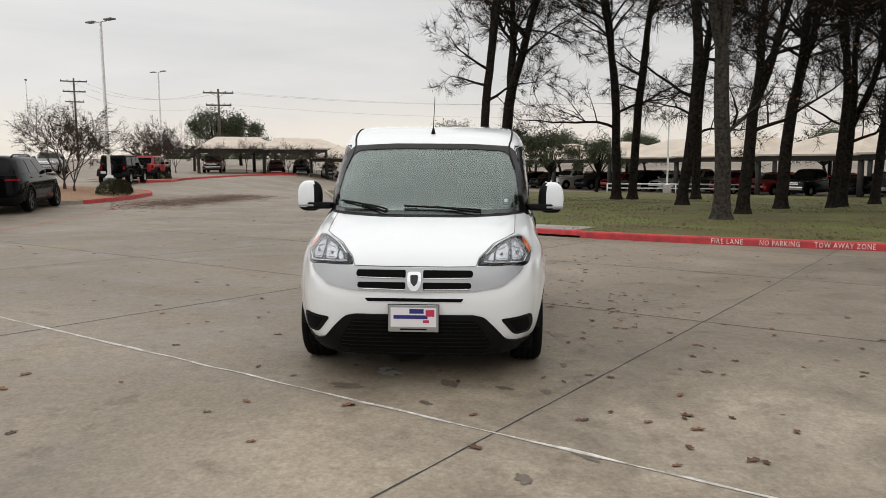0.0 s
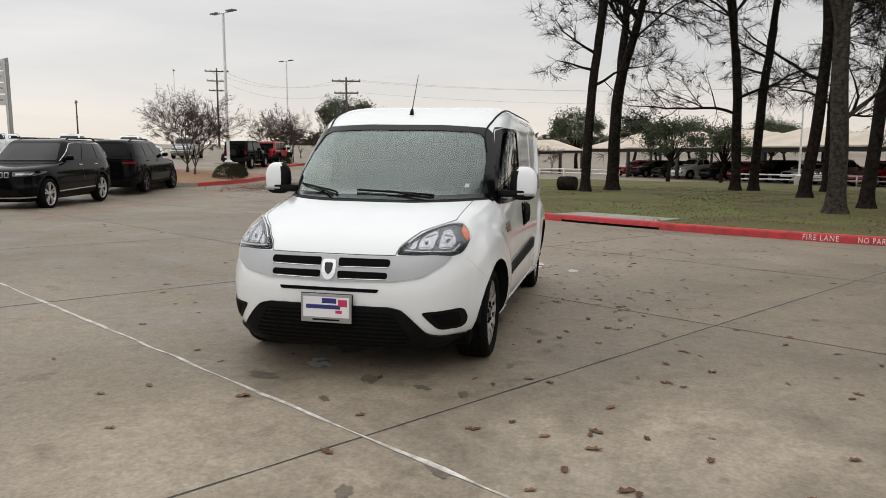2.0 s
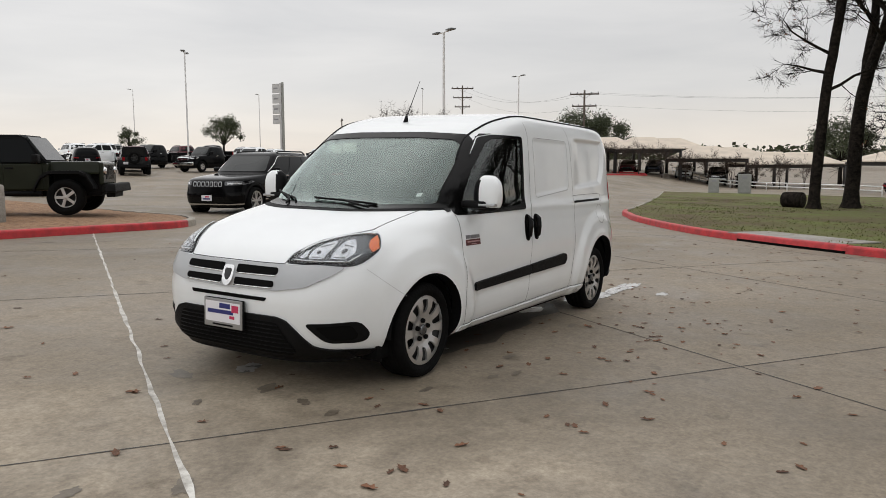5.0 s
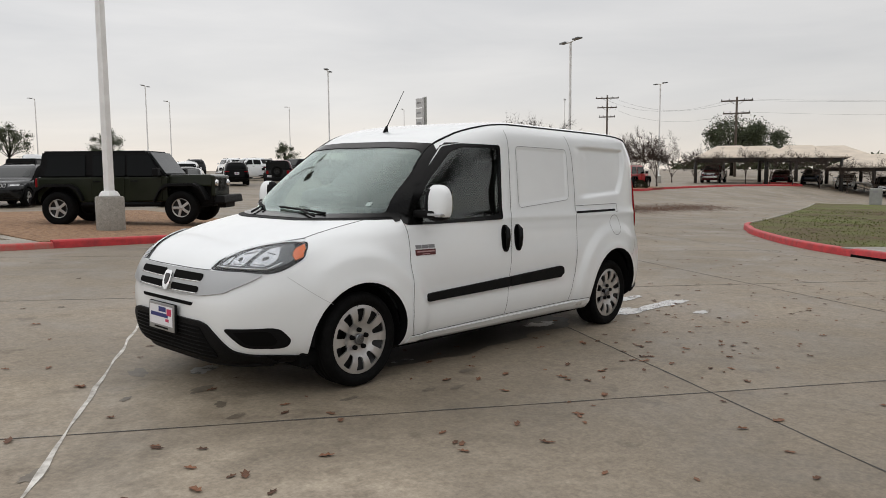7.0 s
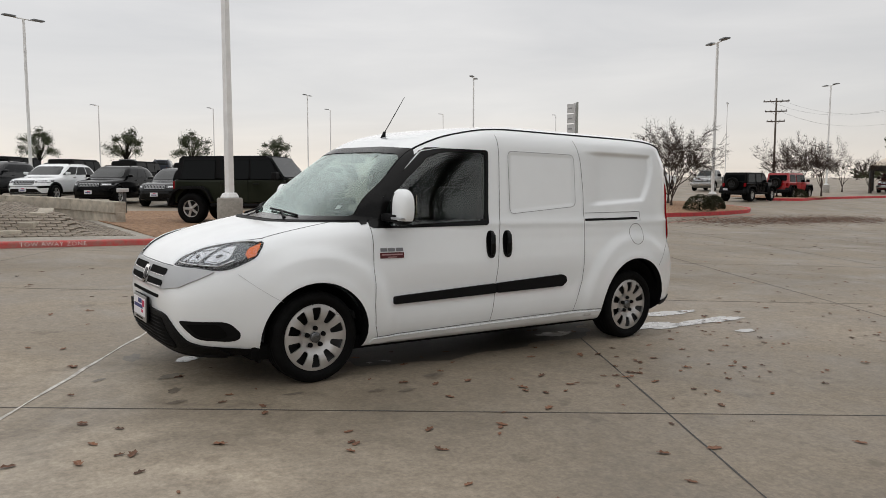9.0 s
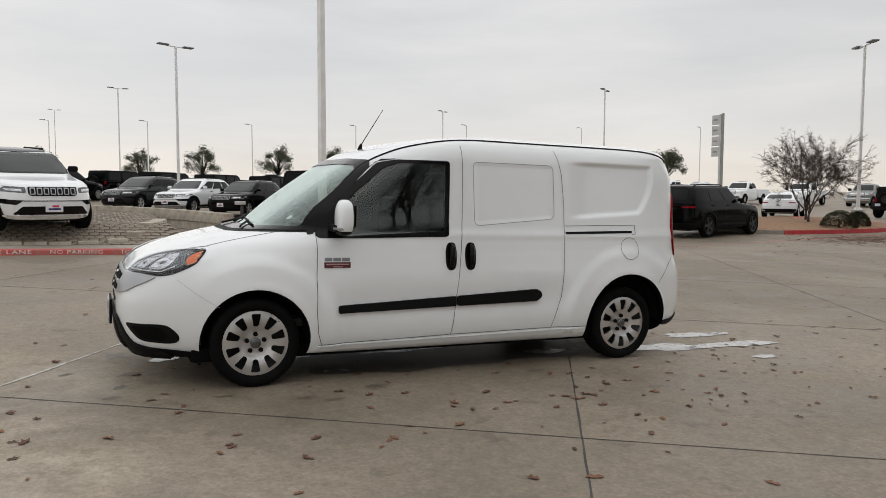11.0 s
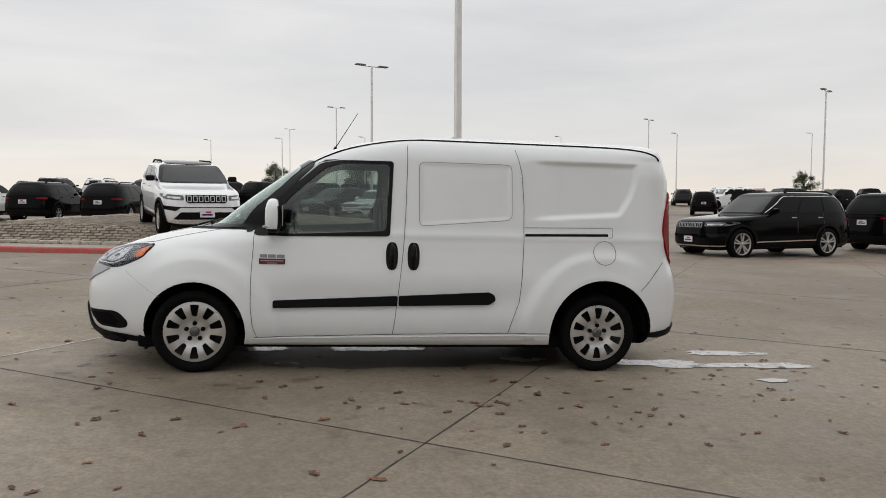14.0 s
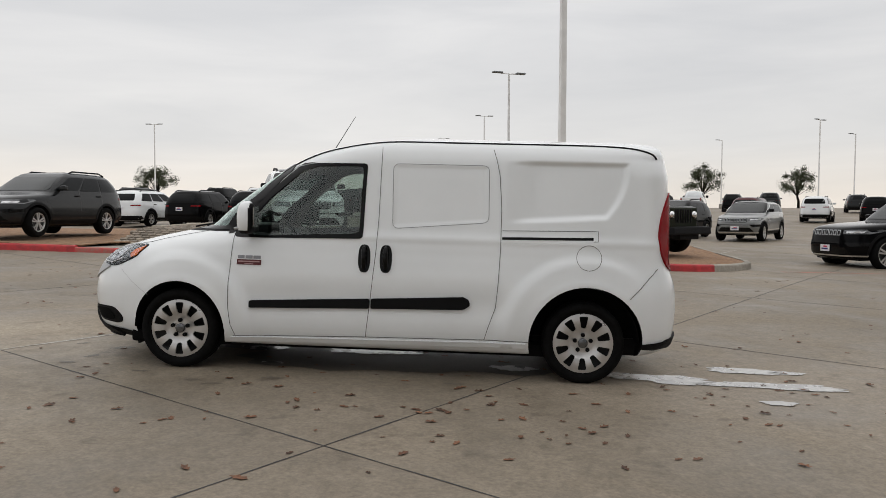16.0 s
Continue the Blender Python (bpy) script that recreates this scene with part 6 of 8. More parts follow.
def tree_kind(seed, bark, **kw):
    (tv, tf), (cv, cf), (lv, lf), lb = bare_tree(seed, **kw)
    out = [("trunk", mesh_of("trunk", tv, tf, [bark])), ("crown", mesh_of("crown", cv, cf, [M_TWIG if bark is not M_CRAPE else M_CRAPE]))] + [("limb", mesh_of("limb", v, f, [bark])) for v, f in lb]
    if lf:
        out.append(("withered_leaves", mesh_of("withered_leaves", lv, lf, [M_LEAFS], smooth=False)))
    return out


def plant(kind, x, y, turn, label, size=1.0, lift=KERB_H, name="oak_tree", group="bare oak trees"):
    t = thing(name, label, "tree", pose(x, y, slope(x, y) + lift - 0.03, 0, 0, turn) @ Matrix.Diagonal((size, size, size, 1)), group)
    for nm, me in kind:
        ob = part(nm, me, t)
        if nm in ("branchwork", "crown", "withered_leaves"):
            tagged(ob, kind="stuff")
    return t


def oak(seed, height, r0, fork, leaders, bark, lean=(0, 0), open_=0.24, low=(), leaves=0.4):
    """A leafless oak: a stout trunk that parts into upright leaders, side limbs all the way up, and a mist of fine twigs."""
    rng = random.Random(seed)
    tv, tf, cv, cf, lv, lf, lb = [], [], [], [], [], [], []

    def add(vs, fs, pts, rad, seg):
        o, side = len(vs), None
        for i, p in enumerate(pts):
            d = (pts[min(i + 1, len(pts) - 1)] - pts[max(i - 1, 0)]).normalized()
            side = d.orthogonal().normalized() if side is None else (side - d * side.dot(d)).normalized()
            up = d.cross(side)
            for k in range(seg):
                a = 2 * math.pi * k / seg
                vs.append(p + (side * math.cos(a) + up * math.sin(a)) * rad[i])
        for i in range(len(pts) - 1):
            for k in range(seg):
                a, b = o + i * seg + k, o + i * seg + (k + 1) % seg
                fs.append((a, b, b + seg, a + seg))

    def turned(d, ang):
        ax = d.orthogonal().normalized()
        ax.rotate(Matrix.Rotation(rng.uniform(0, 2 * math.pi), 3, d))
        nd = d.copy()
        nd.rotate(Matrix.Rotation(ang, 3, ax))
        return nd

    def run(p, d, r, length, step, wob, lift, end):
        n = max(3, int(length / step))
        pts, rad, ds = [p], [r], [d]
        for i in range(n):
            d = (d + Vector((rng.gauss(0, wob), rng.gauss(0, wob), rng.gauss(lift, wob)))).normalized()
            p = p + d * (length / n)
            pts.append(p)
            rad.append(r * (1 - (1 - end) * (i + 1) / n))
            ds.append(d)
        return pts, rad, ds

    def twigs(q, d, n):
        for _ in range(n):
            a = (d * 0.7 + Vector((rng.gauss(0, .55), rng.gauss(0, .55), rng.gauss(0.05, .5)))).normalized() * rng.uniform(0.25, 0.80)
            b = a.orthogonal().normalized() * 0.0095
            o = len(cv)
            cv.extend([q - b, q + b, q + a])
            cf.append((o, o + 1, o + 2))
            if rng.random() < 0.5:
                m, c = q + a * 0.5, (a + Vector((rng.gauss(0, .3), rng.gauss(0, .3), rng.gauss(0, .3)))) * 0.5
                o = len(cv)
                cv.extend([m - b * 0.7, m + b * 0.7, m + c])
                cf.append((o, o + 1, o + 2))
        if rng.random() < leaves * 0.30:
            for _ in range(rng.randrange(2, 5)):
                c = q + Vector((rng.gauss(0, .12), rng.gauss(0, .12), rng.gauss(0, .1)))
                a, b = Vector((rng.gauss(0, 1), rng.gauss(0, 1), rng.gauss(0, 1))).normalized() * 0.065, Vector((rng.gauss(0, 1), rng.gauss(0, 1), rng.gauss(0, 1))).normalized() * 0.045
                o = len(lv)
                lv.extend([c - a, c - b, c + a, c + b])
                lf.append((o, o + 1, o + 2, o + 3))

    def branch(p, d, r, length, level):
        pts, rad, ds = run(p, d, r, length, (0.6, 0.45, 0.32)[level - 2], (0.15, 0.19, 0.22)[level - 2], 0.03, 0.25)
        if level == 2:
            lb.append(([], []))
            add(*lb[-1], pts, [max(x, 0.012) for x in rad], 5)
        else:
            add(cv, cf, pts, [max(x, 0.008) for x in rad], 4 if level == 3 else 3)
        for i in range(1, len(pts)):
            if level < 4:
                for _ in range(2 if level == 2 and rng.random() < 0.5 else 1):
                    if rng.random() < 0.86:
                        branch(pts[i], turned(ds[i], rng.uniform(0.55, 1.15)), rad[i] * rng.uniform(0.4, 0.65), max(0.5, length * rng.uniform(0.28, 0.50)), level + 1)
            else:
                twigs(pts[i], ds[i], 6)
        twigs(pts[-1], ds[-1], 5)

    d0 = Vector((lean[0], lean[1], 1)).normalized()
    add(tv, tf, [Vector((0, 0, -0.25)), Vector((0, 0, 0.05)), Vector((0, 0, 0.25)), Vector((0, 0, 0.6)) + d0 * 0.05], [r0 * 1.9, r0 * 1.5, r0 * 1.2, r0 * 1.02], 10)
    pts, rad, ds = run(Vector((0, 0, 0.5)), d0, r0 * 1.03, fork, 0.7, 0.035, 0.02, 0.84)
    add(tv, tf, pts, rad, 9)
    for h, az, reach in low:
        i = min(range(len(pts)), key=lambda k: abs(pts[k].z - h))
        branch(pts[i], Vector((math.cos(radians(az)), math.sin(radians(az)), 0.28)).normalized(), r0 * 0.36, reach, 2)
    turn0 = rng.uniform(0, 6.28)
    for k in range(leaders):
        ax = ds[-1].orthogonal().normalized()
        ax.rotate(Matrix.Rotation(turn0 + 2 * math.pi * k / leaders + rng.uniform(-0.4, 0.4), 3, ds[-1]))
        nd = ds[-1].copy()
        nd.rotate(Matrix.Rotation(open_ * rng.uniform(0.7, 1.3), 3, ax))
        ln = (height - fork) * rng.uniform(0.85, 1.0)
        lp, lr, ld = run(pts[-1] - ds[-1] * 0.2, nd, r0 * (0.80 if leaders < 3 else 0.66), ln, 0.75, 0.075, 0.035, 0.16)
        lb.append(([], []))
        add(*lb[-1], lp, lr, 7)
        for i in range(2, len(lp)):
            left = 1 - i / len(lp)
            for _ in range(2 if left > 0.25 else 1):
                if rng.random() < 0.82:
                    branch(lp[i], turned(ld[i], rng.uniform(0.6, 1.15)), lr[i] * rng.uniform(0.30, 0.55), (0.9 + 3.3 * left) * rng.uniform(0.7, 1.15), 2)
    out = [("trunk", mesh_of("trunk", tv, tf, [bark])), ("crown", mesh_of("crown", cv, cf, [M_TWIG]))] + [("limb", mesh_of("limb", v, f, [bark])) for v, f in lb]
    if lf:
        out.append(("withered_leaves", mesh_of("withered_leaves", lv, lf, [M_LEAFS], smooth=False)))
    return out


OAK_A = oak(11, 15.5, 0.25, 4.4, 2, M_BARK, (0.0, 0.05), 0.34)
OAK_B = oak(23, 15.0, 0.22, 6.0, 2, M_BARK, (0.0, 0.01), 0.22, ((3.6, 290, 5.6), (4.4, 110, 3.6)))
OAK_C = oak(37, 14.0, 0.26, 5.0, 3, M_BARK2, (0.0, 0.02), 0.30, ((2.6, 100, 3.2),))
OAK_D = oak(41, 15.0, 0.22, 3.4, 2, M_BARK, (0.02, 0.08), 0.34, ((3.0, 60, 3.6),))
OAK_E = oak(52, 15.0, 0.21, 7.0, 2, M_BARK, (0.0, 0.025), 0.24, ((5.2, 255, 1.8), (5.0, 120, 3.0), (6.4, 280, 2.4)))
OAK_F = oak(66, 15.0, 0.21, 7.5, 2, M_BARK, (0.0, 0.12), 0.2, ((4.2, 255, 3.6), (5.4, 120, 3.2)))
BL = "tall leafless oak with dark bark on the lawn"
for kind, x, y, turn, size in ((OAK_E, -28.2, 0.5, 0, 1.0), (OAK_A, -30.6, 1.7, 20, 1.15), (OAK_B, -34.6, 7.9, 10, 1.1), (OAK_E, -35.2, 8.9, 320, 1.1), (OAK_F, -27.1, 9.5, 5, 1.12), (OAK_B, -36.0, 12.6, 200, 1.05), (OAK_C, -15.6, 7.6, 30, 0.92), (OAK_D, -19.0, 9.4, 20, 0.92), (OAK_A, -23.4, 12.4, 330, 0.95), (OAK_F, -24.8, 15.0, 350, 0.8), (OAK_D, -25.6, 15.8, 350, 0.9), (OAK_B, -29.4, 19.1, 60, 0.95), (OAK_A, -17.5, 15.6, 80, 0.95), (OAK_C, -31.0, 25.0, 80, 1.0), (OAK_A, -9.5, 20.5, 140, 1.0), (OAK_B, -13.0, 26.0, 30, 1.05), (OAK_E, -7.0, 27.0, 200, 1.0), (OAK_D, -17.0, 31.0, 60, 1.1), (OAK_A, -12.0, 34.5, 260, 1.1)):
    plant(kind, x, y, turn, BL if kind is not OAK_C else "leafless oak with pale rough bark on the lawn", size)

SHRUBBY = tree_kind(14, M_CRAPE, height=4.6, r0=0.08, fork=0.35, limbs=6, spread=0.7, depth=4, twig=0.012, spray=4, reach=0.7)
CRAPE = tree_kind(7, M_CRAPE, height=5.6, r0=0.10, fork=0.4, limbs=7, spread=0.75, depth=4, twig=0.012, spray=6, reach=0.8)
CRAPE2 = tree_kind(8, M_CRAPE, height=4.6, r0=0.08, fork=0.35, limbs=6, spread=0.7, depth=4, twig=0.012, spray=6, reach=0.8)
plant(CRAPE, -29.3, -20.2, 0, "leafless multi-stemmed crape myrtle in mulch", 0.63, name="crape_myrtle", group="crape myrtles")
plant(CRAPE2, -28.0, -19.0, 80, "leafless multi-stemmed crape myrtle in mulch", 0.62, name="crape_myrtle", group="crape myrtles")
for k, (x, y, s) in enumerate(((-47.0, -24.5, 0.62), (-50.5, -25.0, 0.7), (-56.0, -26.0, 0.7))):
    plant(CRAPE2, x, y, 70 * k, "leafless crape myrtle beside the drive", s, name="crape_myrtle", group="crape myrtles")
hedge_rng = random.Random(3)
for k in range(13):
    f = k / 12
    x, y = -69.0 - 11.0 * f + hedge_rng.uniform(-0.6, 0.6), -31.0 + 26.0 * f
    plant(SHRUBBY, x, y, 40 * k, "brown leafless shrub before the carports", 0.55 + 0.1 * hedge_rng.random(), name="crape_myrtle", group="crape myrtles")


def leafy_tree(seed, h, w, trunk_h, leaf, n, material):
    """An evergreen: trunk, spread limbs and a ragged crown of leaf sprays."""
    rng = random.Random(seed)
    pts = [Vector((0, 0, -0.2)), Vector((rng.uniform(-.1, .1), 0, trunk_h * 0.6)), Vector((rng.uniform(-.2, .2), rng.uniform(-.2, .2), trunk_h))]
    me_t = tube("trunk", pts, [h * 0.035, h * 0.028, h * 0.024], M_BARK, 7)
    clumps, lv, lf = [], [], []
    limbs_v, limbs_f = [], []
    for k in range(26):
        a, e = rng.uniform(0, 6.283), rng.uniform(-0.25, 1.3)
        rr = rng.uniform(0.55, 1.0)
        c = Vector((math.cos(a) * math.cos(e) * w / 2 * rr, math.sin(a) * math.cos(e) * w / 2 * rr, trunk_h + (h - trunk_h) * (0.35 + 0.55 * math.sin(e) * rr)))
        clumps.append((c, rng.uniform(0.10, 0.20) * w))
        o = len(limbs_v)
        a0, mid = pts[-1], pts[-1].lerp(c, 0.5) + Vector((0, 0, 0.12 * h * rng.random()))
        for q, r in ((a0, h * 0.012), (mid, h * 0.008), (c, h * 0.003)):
            limbs_v += [q + Vector((r, 0, 0)), q + Vector((-r * .5, r * .87, 0)), q + Vector((-r * .5, -r * .87, 0))]
        limbs_f += [(o + i * 3 + j, o + i * 3 + (j + 1) % 3, o + i * 3 + 3 + (j + 1) % 3, o + i * 3 + 3 + j) for i in range(2) for j in range(3)]
    for _ in range(n):
        c, r = clumps[rng.randrange(len(clumps))]
        q = c + Vector((rng.gauss(0, 1), rng.gauss(0, 1), rng.gauss(0, 0.8))).normalized() * r * rng.uniform(0.15, 1.12)
        a = Vector((rng.gauss(0, 1), rng.gauss(0, 1), rng.gauss(0, 1))).normalized()
        b = a.orthogonal().normalized()
        b.rotate(Matrix.Rotation(rng.uniform(0, 6.28), 3, a))
        a, b = a * leaf * rng.uniform(0.6, 1.3), b * leaf * 0.45
        o = len(lv)
        lv += [q - a, q - b, q + a, q + b]
        lf.append((o, o + 1, o + 2, o + 3))
    return [("trunk", me_t), ("branchwork", mesh_of("branchwork", limbs_v, limbs_f, [M_BARK])), ("crown", mesh_of("crown", lv, lf, [material], smooth=False))]


LIVE_A = leafy_tree(1, 6.5, 7.0, 1.9, 0.12, 8500, M_LIVE)
LIVE_B = leafy_tree(2, 5.5, 5.0, 1.6, 0.105, 6000, M_LIVE)
LIVE_C = leafy_tree(9, 4.6, 3.8, 1.3, 0.075, 5200, M_LIVE)
LG = "evergreen live oak with a ragged dark crown"
LIVES = [(LIVE_A, -118, -44, 1.5), (LIVE_A, -125, -42, 1.4), (LIVE_A, -118, -4, 1.5), (LIVE_B, -112, 5, 1.6), (LIVE_A, -122, 14, 1.3), (LIVE_B, -105, 8, 1.3), (LIVE_A, -100, 22, 1.15), (LIVE_B, -54.68, 5.94, 0.95), (LIVE_B, -54.21, 9.83, 0.85), (LIVE_A, -95, 46, 1.2), (LIVE_A, -80, 60, 1.3), (LIVE_B, -130, 30, 1.5),
         (LIVE_C, -60.8, -145.7, 1.85), (LIVE_C, -38.5, -131.2, 1.8), (LIVE_C, -80.4, -114.1, 1.25), (LIVE_B, -101.3, -112.8, 1.6), (LIVE_C, -16.5, -150.0, 1.9), (LIVE_C, -29.5, -140.0, 1.9), (LIVE_C, -3.5, -118.0, 1.35), (LIVE_C, 9.9, -118.0, 1.3), (LIVE_B, 46, -95, 1.0)]
for k, (kind, x, y, s) in enumerate(LIVES):
    plant(kind, x, y, 67 * k, LG, s, 0.0, "live_oak", "live oaks")

log = thing("cut_log", "dark sawn log lying beside an oak trunk", "log", pose(-28.9, -0.35, slope(-28.9, -0.35) + KERB_H + 0.3, 0, 0, 70))
part("bark", lathe("bark", [(0.001, 0.42), (0.30, 0.42), (0.33, 0.38), (0.34, 0.0), (0.32, -0.38), (0.29, -0.42), (0.001, -0.42)], M_BARK, 16, "X"), log)
part("cut_face", lathe("cut_face", [(0.001, 0.426), (0.27, 0.426), (0.28, 0.415)], M_BARK2, 16, "X"), log, "weathered cut face")

# distant woods along the rim of the land
def far_woods():
    rng = random.Random(12)
    vs, fs = [], []
    for k in range(1700):
        a = radians(rng.uniform(95, 205))
        d = rng.uniform(330, 520)
        c = Vector((d * math.cos(a), d * math.sin(a), 0.8))
        h = rng.uniform(3, 8)
        for _ in range(9):
            q = c + Vector((rng.gauss(0, 3.5), rng.gauss(0, 3.5), h * rng.uniform(0.1, 1.0)))
            u = Vector((rng.gauss(0, 1), rng.gauss(0, 1), rng.gauss(0, .6))).normalized() * rng.uniform(0.8, 2.0)
            v = u.orthogonal().normalized() * rng.uniform(0.5, 1.2)
            o = len(vs)
            vs += [q - u, q - v, q + u, q + v]
            fs.append((o, o + 1, o + 2, o + 3))
    tagged(new("far_woods", mesh_of("far_woods", vs, fs, [M_LIVE], smooth=False)), "dark distant line of trees", "woods", kind="stuff")


far_woods()


def shrub(x, y, w, h, label):
    rng = random.Random(int(x * 100))
    t = thing("shrub", label, "shrub", pose(x, y, slope(x, y) + KERB_H), "clipped shrubs")
    part("stem", tube("stem", [(0, 0, -0.1), (0, 0, h * 0.5)], 0.03, M_BARK, 5), t)
    vs, fs = [], []
    for _ in range(2200):
        d = Vector((rng.gauss(0, 1), rng.gauss(0, 1), abs(rng.gauss(0, 1)))).normalized()
        q = Vector((d.x * w / 2, d.y * w / 2, d.z * h)) * rng.uniform(0.82, 1.03)
        a = Vector((rng.gauss(0, 1), rng.gauss(0, 1), rng.gauss(0, 1))).normalized() * 0.045
        b = a.orthogonal().normalized() * 0.025
        o = len(vs)
        vs += [q - a, q - b, q + a, q + b]
        fs.append((o, o + 1, o + 2, o + 3))
    part("foliage", mesh_of("foliage", vs, fs, [M_SHRUB], smooth=False), t)


shrub(-27.0, -16.6, 1.5, 0.75, "clipped rounded dark green shrub in mulch")
shrub(-29.0, -17.2, 1.1, 0.65, "small clipped shrub beside the lamp base")
shrub(-46.5, -22.8, 1.6, 0.6, "low brownish shrub in mulch")


# ---- fallen leaves ----
def leaf_litter():
    rng = random.Random(4)
    vs, fs = [], []

    def leaf(x, y, s, z=0.004):
        a = rng.uniform(0, 6.28)
        c, sn = math.cos(a), math.sin(a)
        out = [(-1, 0, 0), (-0.55, 0.42, 0.10), (-0.1, 0.30, 0.04), (0.25, 0.52, 0.16), (0.45, 0.2, 0.06), (1, 0.05, 0.12), (0.5, -0.28, 0.05), (0.2, -0.5, 0.18), (-0.15, -0.28, 0.05), (-0.6, -0.4, 0.1)]
        o = len(vs)
        cz = rng.uniform(0.3, 1.6)
        for u, v, h in out:
            px_, py_ = x + s * (u * c - v * sn), y + s * (u * sn + v * c)
            vs.append((px_, py_, slope(px_, py_) + z + h * s * cz))
        vs.append((x, y, slope(x, y) + z + 0.02 * s))
        fs.extend([(o + i, o + (i + 1) % 10, o + 10) for i in range(10)])

    for _ in range(430):
        x, y = rng.uniform(-16, 7), rng.uniform(-8.5, 7.5)
        leaf(x, y, rng.uniform(0.026, 0.054))
    for _ in range(34):
        x, y = rng.uniform(2.2, 5.8), rng.uniform(-2.5, 3.0)
        leaf(x, y, rng.uniform(0.028, 0.05))
    for _ in range(130):
        x, y = rng.gauss(-1.2, 2.0), rng.gauss(1.7, 0.7)
        leaf(x, y, rng.uniform(0.02, 0.045))
    for _ in range(230):
        x, y = rng.gauss(-6.5, 4.5), rng.gauss(2.0, 2.2)
        leaf(x, y, rng.uniform(0.022, 0.05))
    for _ in range(6500):
        f = rng.random()
        x, y = -23.0 - 14.0 * f + rng.gauss(0, 1.5), -13.4 - 1.2 * f + rng.gauss(0, 0.9) + 1.5 * f
        leaf(x, y, rng.uniform(0.035, 0.08))
    for _ in range(700):
        x, y = rng.uniform(-40, -14), rng.uniform(-12, 2)
        leaf(x, y, rng.uniform(0.03, 0.06))
    for _ in range(2600):
        x, y = rng.uniform(-44, -8), rng.uniform(-2, 30)
        if inside((x, y), LAWN):
            leaf(x, y, rng.uniform(0.04, 0.08), KERB_H + 0.02)
    tagged(new("fallen_leaves", mesh_of("fallen_leaves", vs, fs, [M_LEAFS], smooth=False)), "scattered curled brown oak leaves", "leaves", kind="stuff")


leaf_litter()


def grass():
    rng = random.Random(6)
    vs, fs = [], []
    n = 0
    while n < 26000:
        x = -8 - 30 * rng.random() ** 1.7
        y = rng.uniform(-9, 26)
        if not inside((x, y), LAWN):
            continue
        if noise.noise(Vector((x * 0.25, y * 0.25, 7.0))) < -0.12 and math.dist((x, y), (-14, 0)) > 6:
            n += 1
            continue
        s = rng.uniform(0.018, 0.040) * (1.0 if x > -20 else 1.4)
        a = rng.uniform(0, 6.28)
        z = slope(x, y) + KERB_H - 0.02 + 0.05 * noise.noise(Vector((x * 0.6, y * 0.6, 3.0)))
        o = len(vs)
        dx, dy = math.cos(a) * s * 0.5, math.sin(a) * s * 0.5
        vs += [(x - dx, y - dy, z), (x + dx, y + dy, z), (x + dy * 0.6 + rng.gauss(0, .02), y - dx * 0.6, z + s)]
        fs.append((o, o + 1, o + 2))
        n += 1
    tagged(new("grass", mesh_of("grass", vs, fs, [M_BLADE], smooth=False)), "short thin green winter grass", "grass", kind="stuff")


grass()


# ---- patches left by run-off, and painted shade under the van ----
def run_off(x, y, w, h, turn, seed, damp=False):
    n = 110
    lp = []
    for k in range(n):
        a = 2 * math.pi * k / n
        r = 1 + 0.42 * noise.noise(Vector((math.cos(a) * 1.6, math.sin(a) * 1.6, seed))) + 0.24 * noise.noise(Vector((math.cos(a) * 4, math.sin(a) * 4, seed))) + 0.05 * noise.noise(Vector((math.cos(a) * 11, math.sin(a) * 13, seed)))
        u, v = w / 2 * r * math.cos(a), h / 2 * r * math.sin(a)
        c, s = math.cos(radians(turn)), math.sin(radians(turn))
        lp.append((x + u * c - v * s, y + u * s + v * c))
    me = mesh_of("damp_patch" if damp else "pale_patch", [(px_, py_, slope(px_, py_) + (0.0025 if damp else 0.0055)) for px_, py_ in lp], [tuple(range(n))], [(M_DAMPSHADE if w > 2 else M_SPOT) if damp else M_PUDDLE], smooth=False)
    tagged(new("damp_patch" if damp else "pale_patch", me), "dark damp patch on the concrete, shade painted in under the van" if damp else "pale milky run-off patch on the concrete, sky reflection painted in", "stain", "run-off patches", kind="stuff")

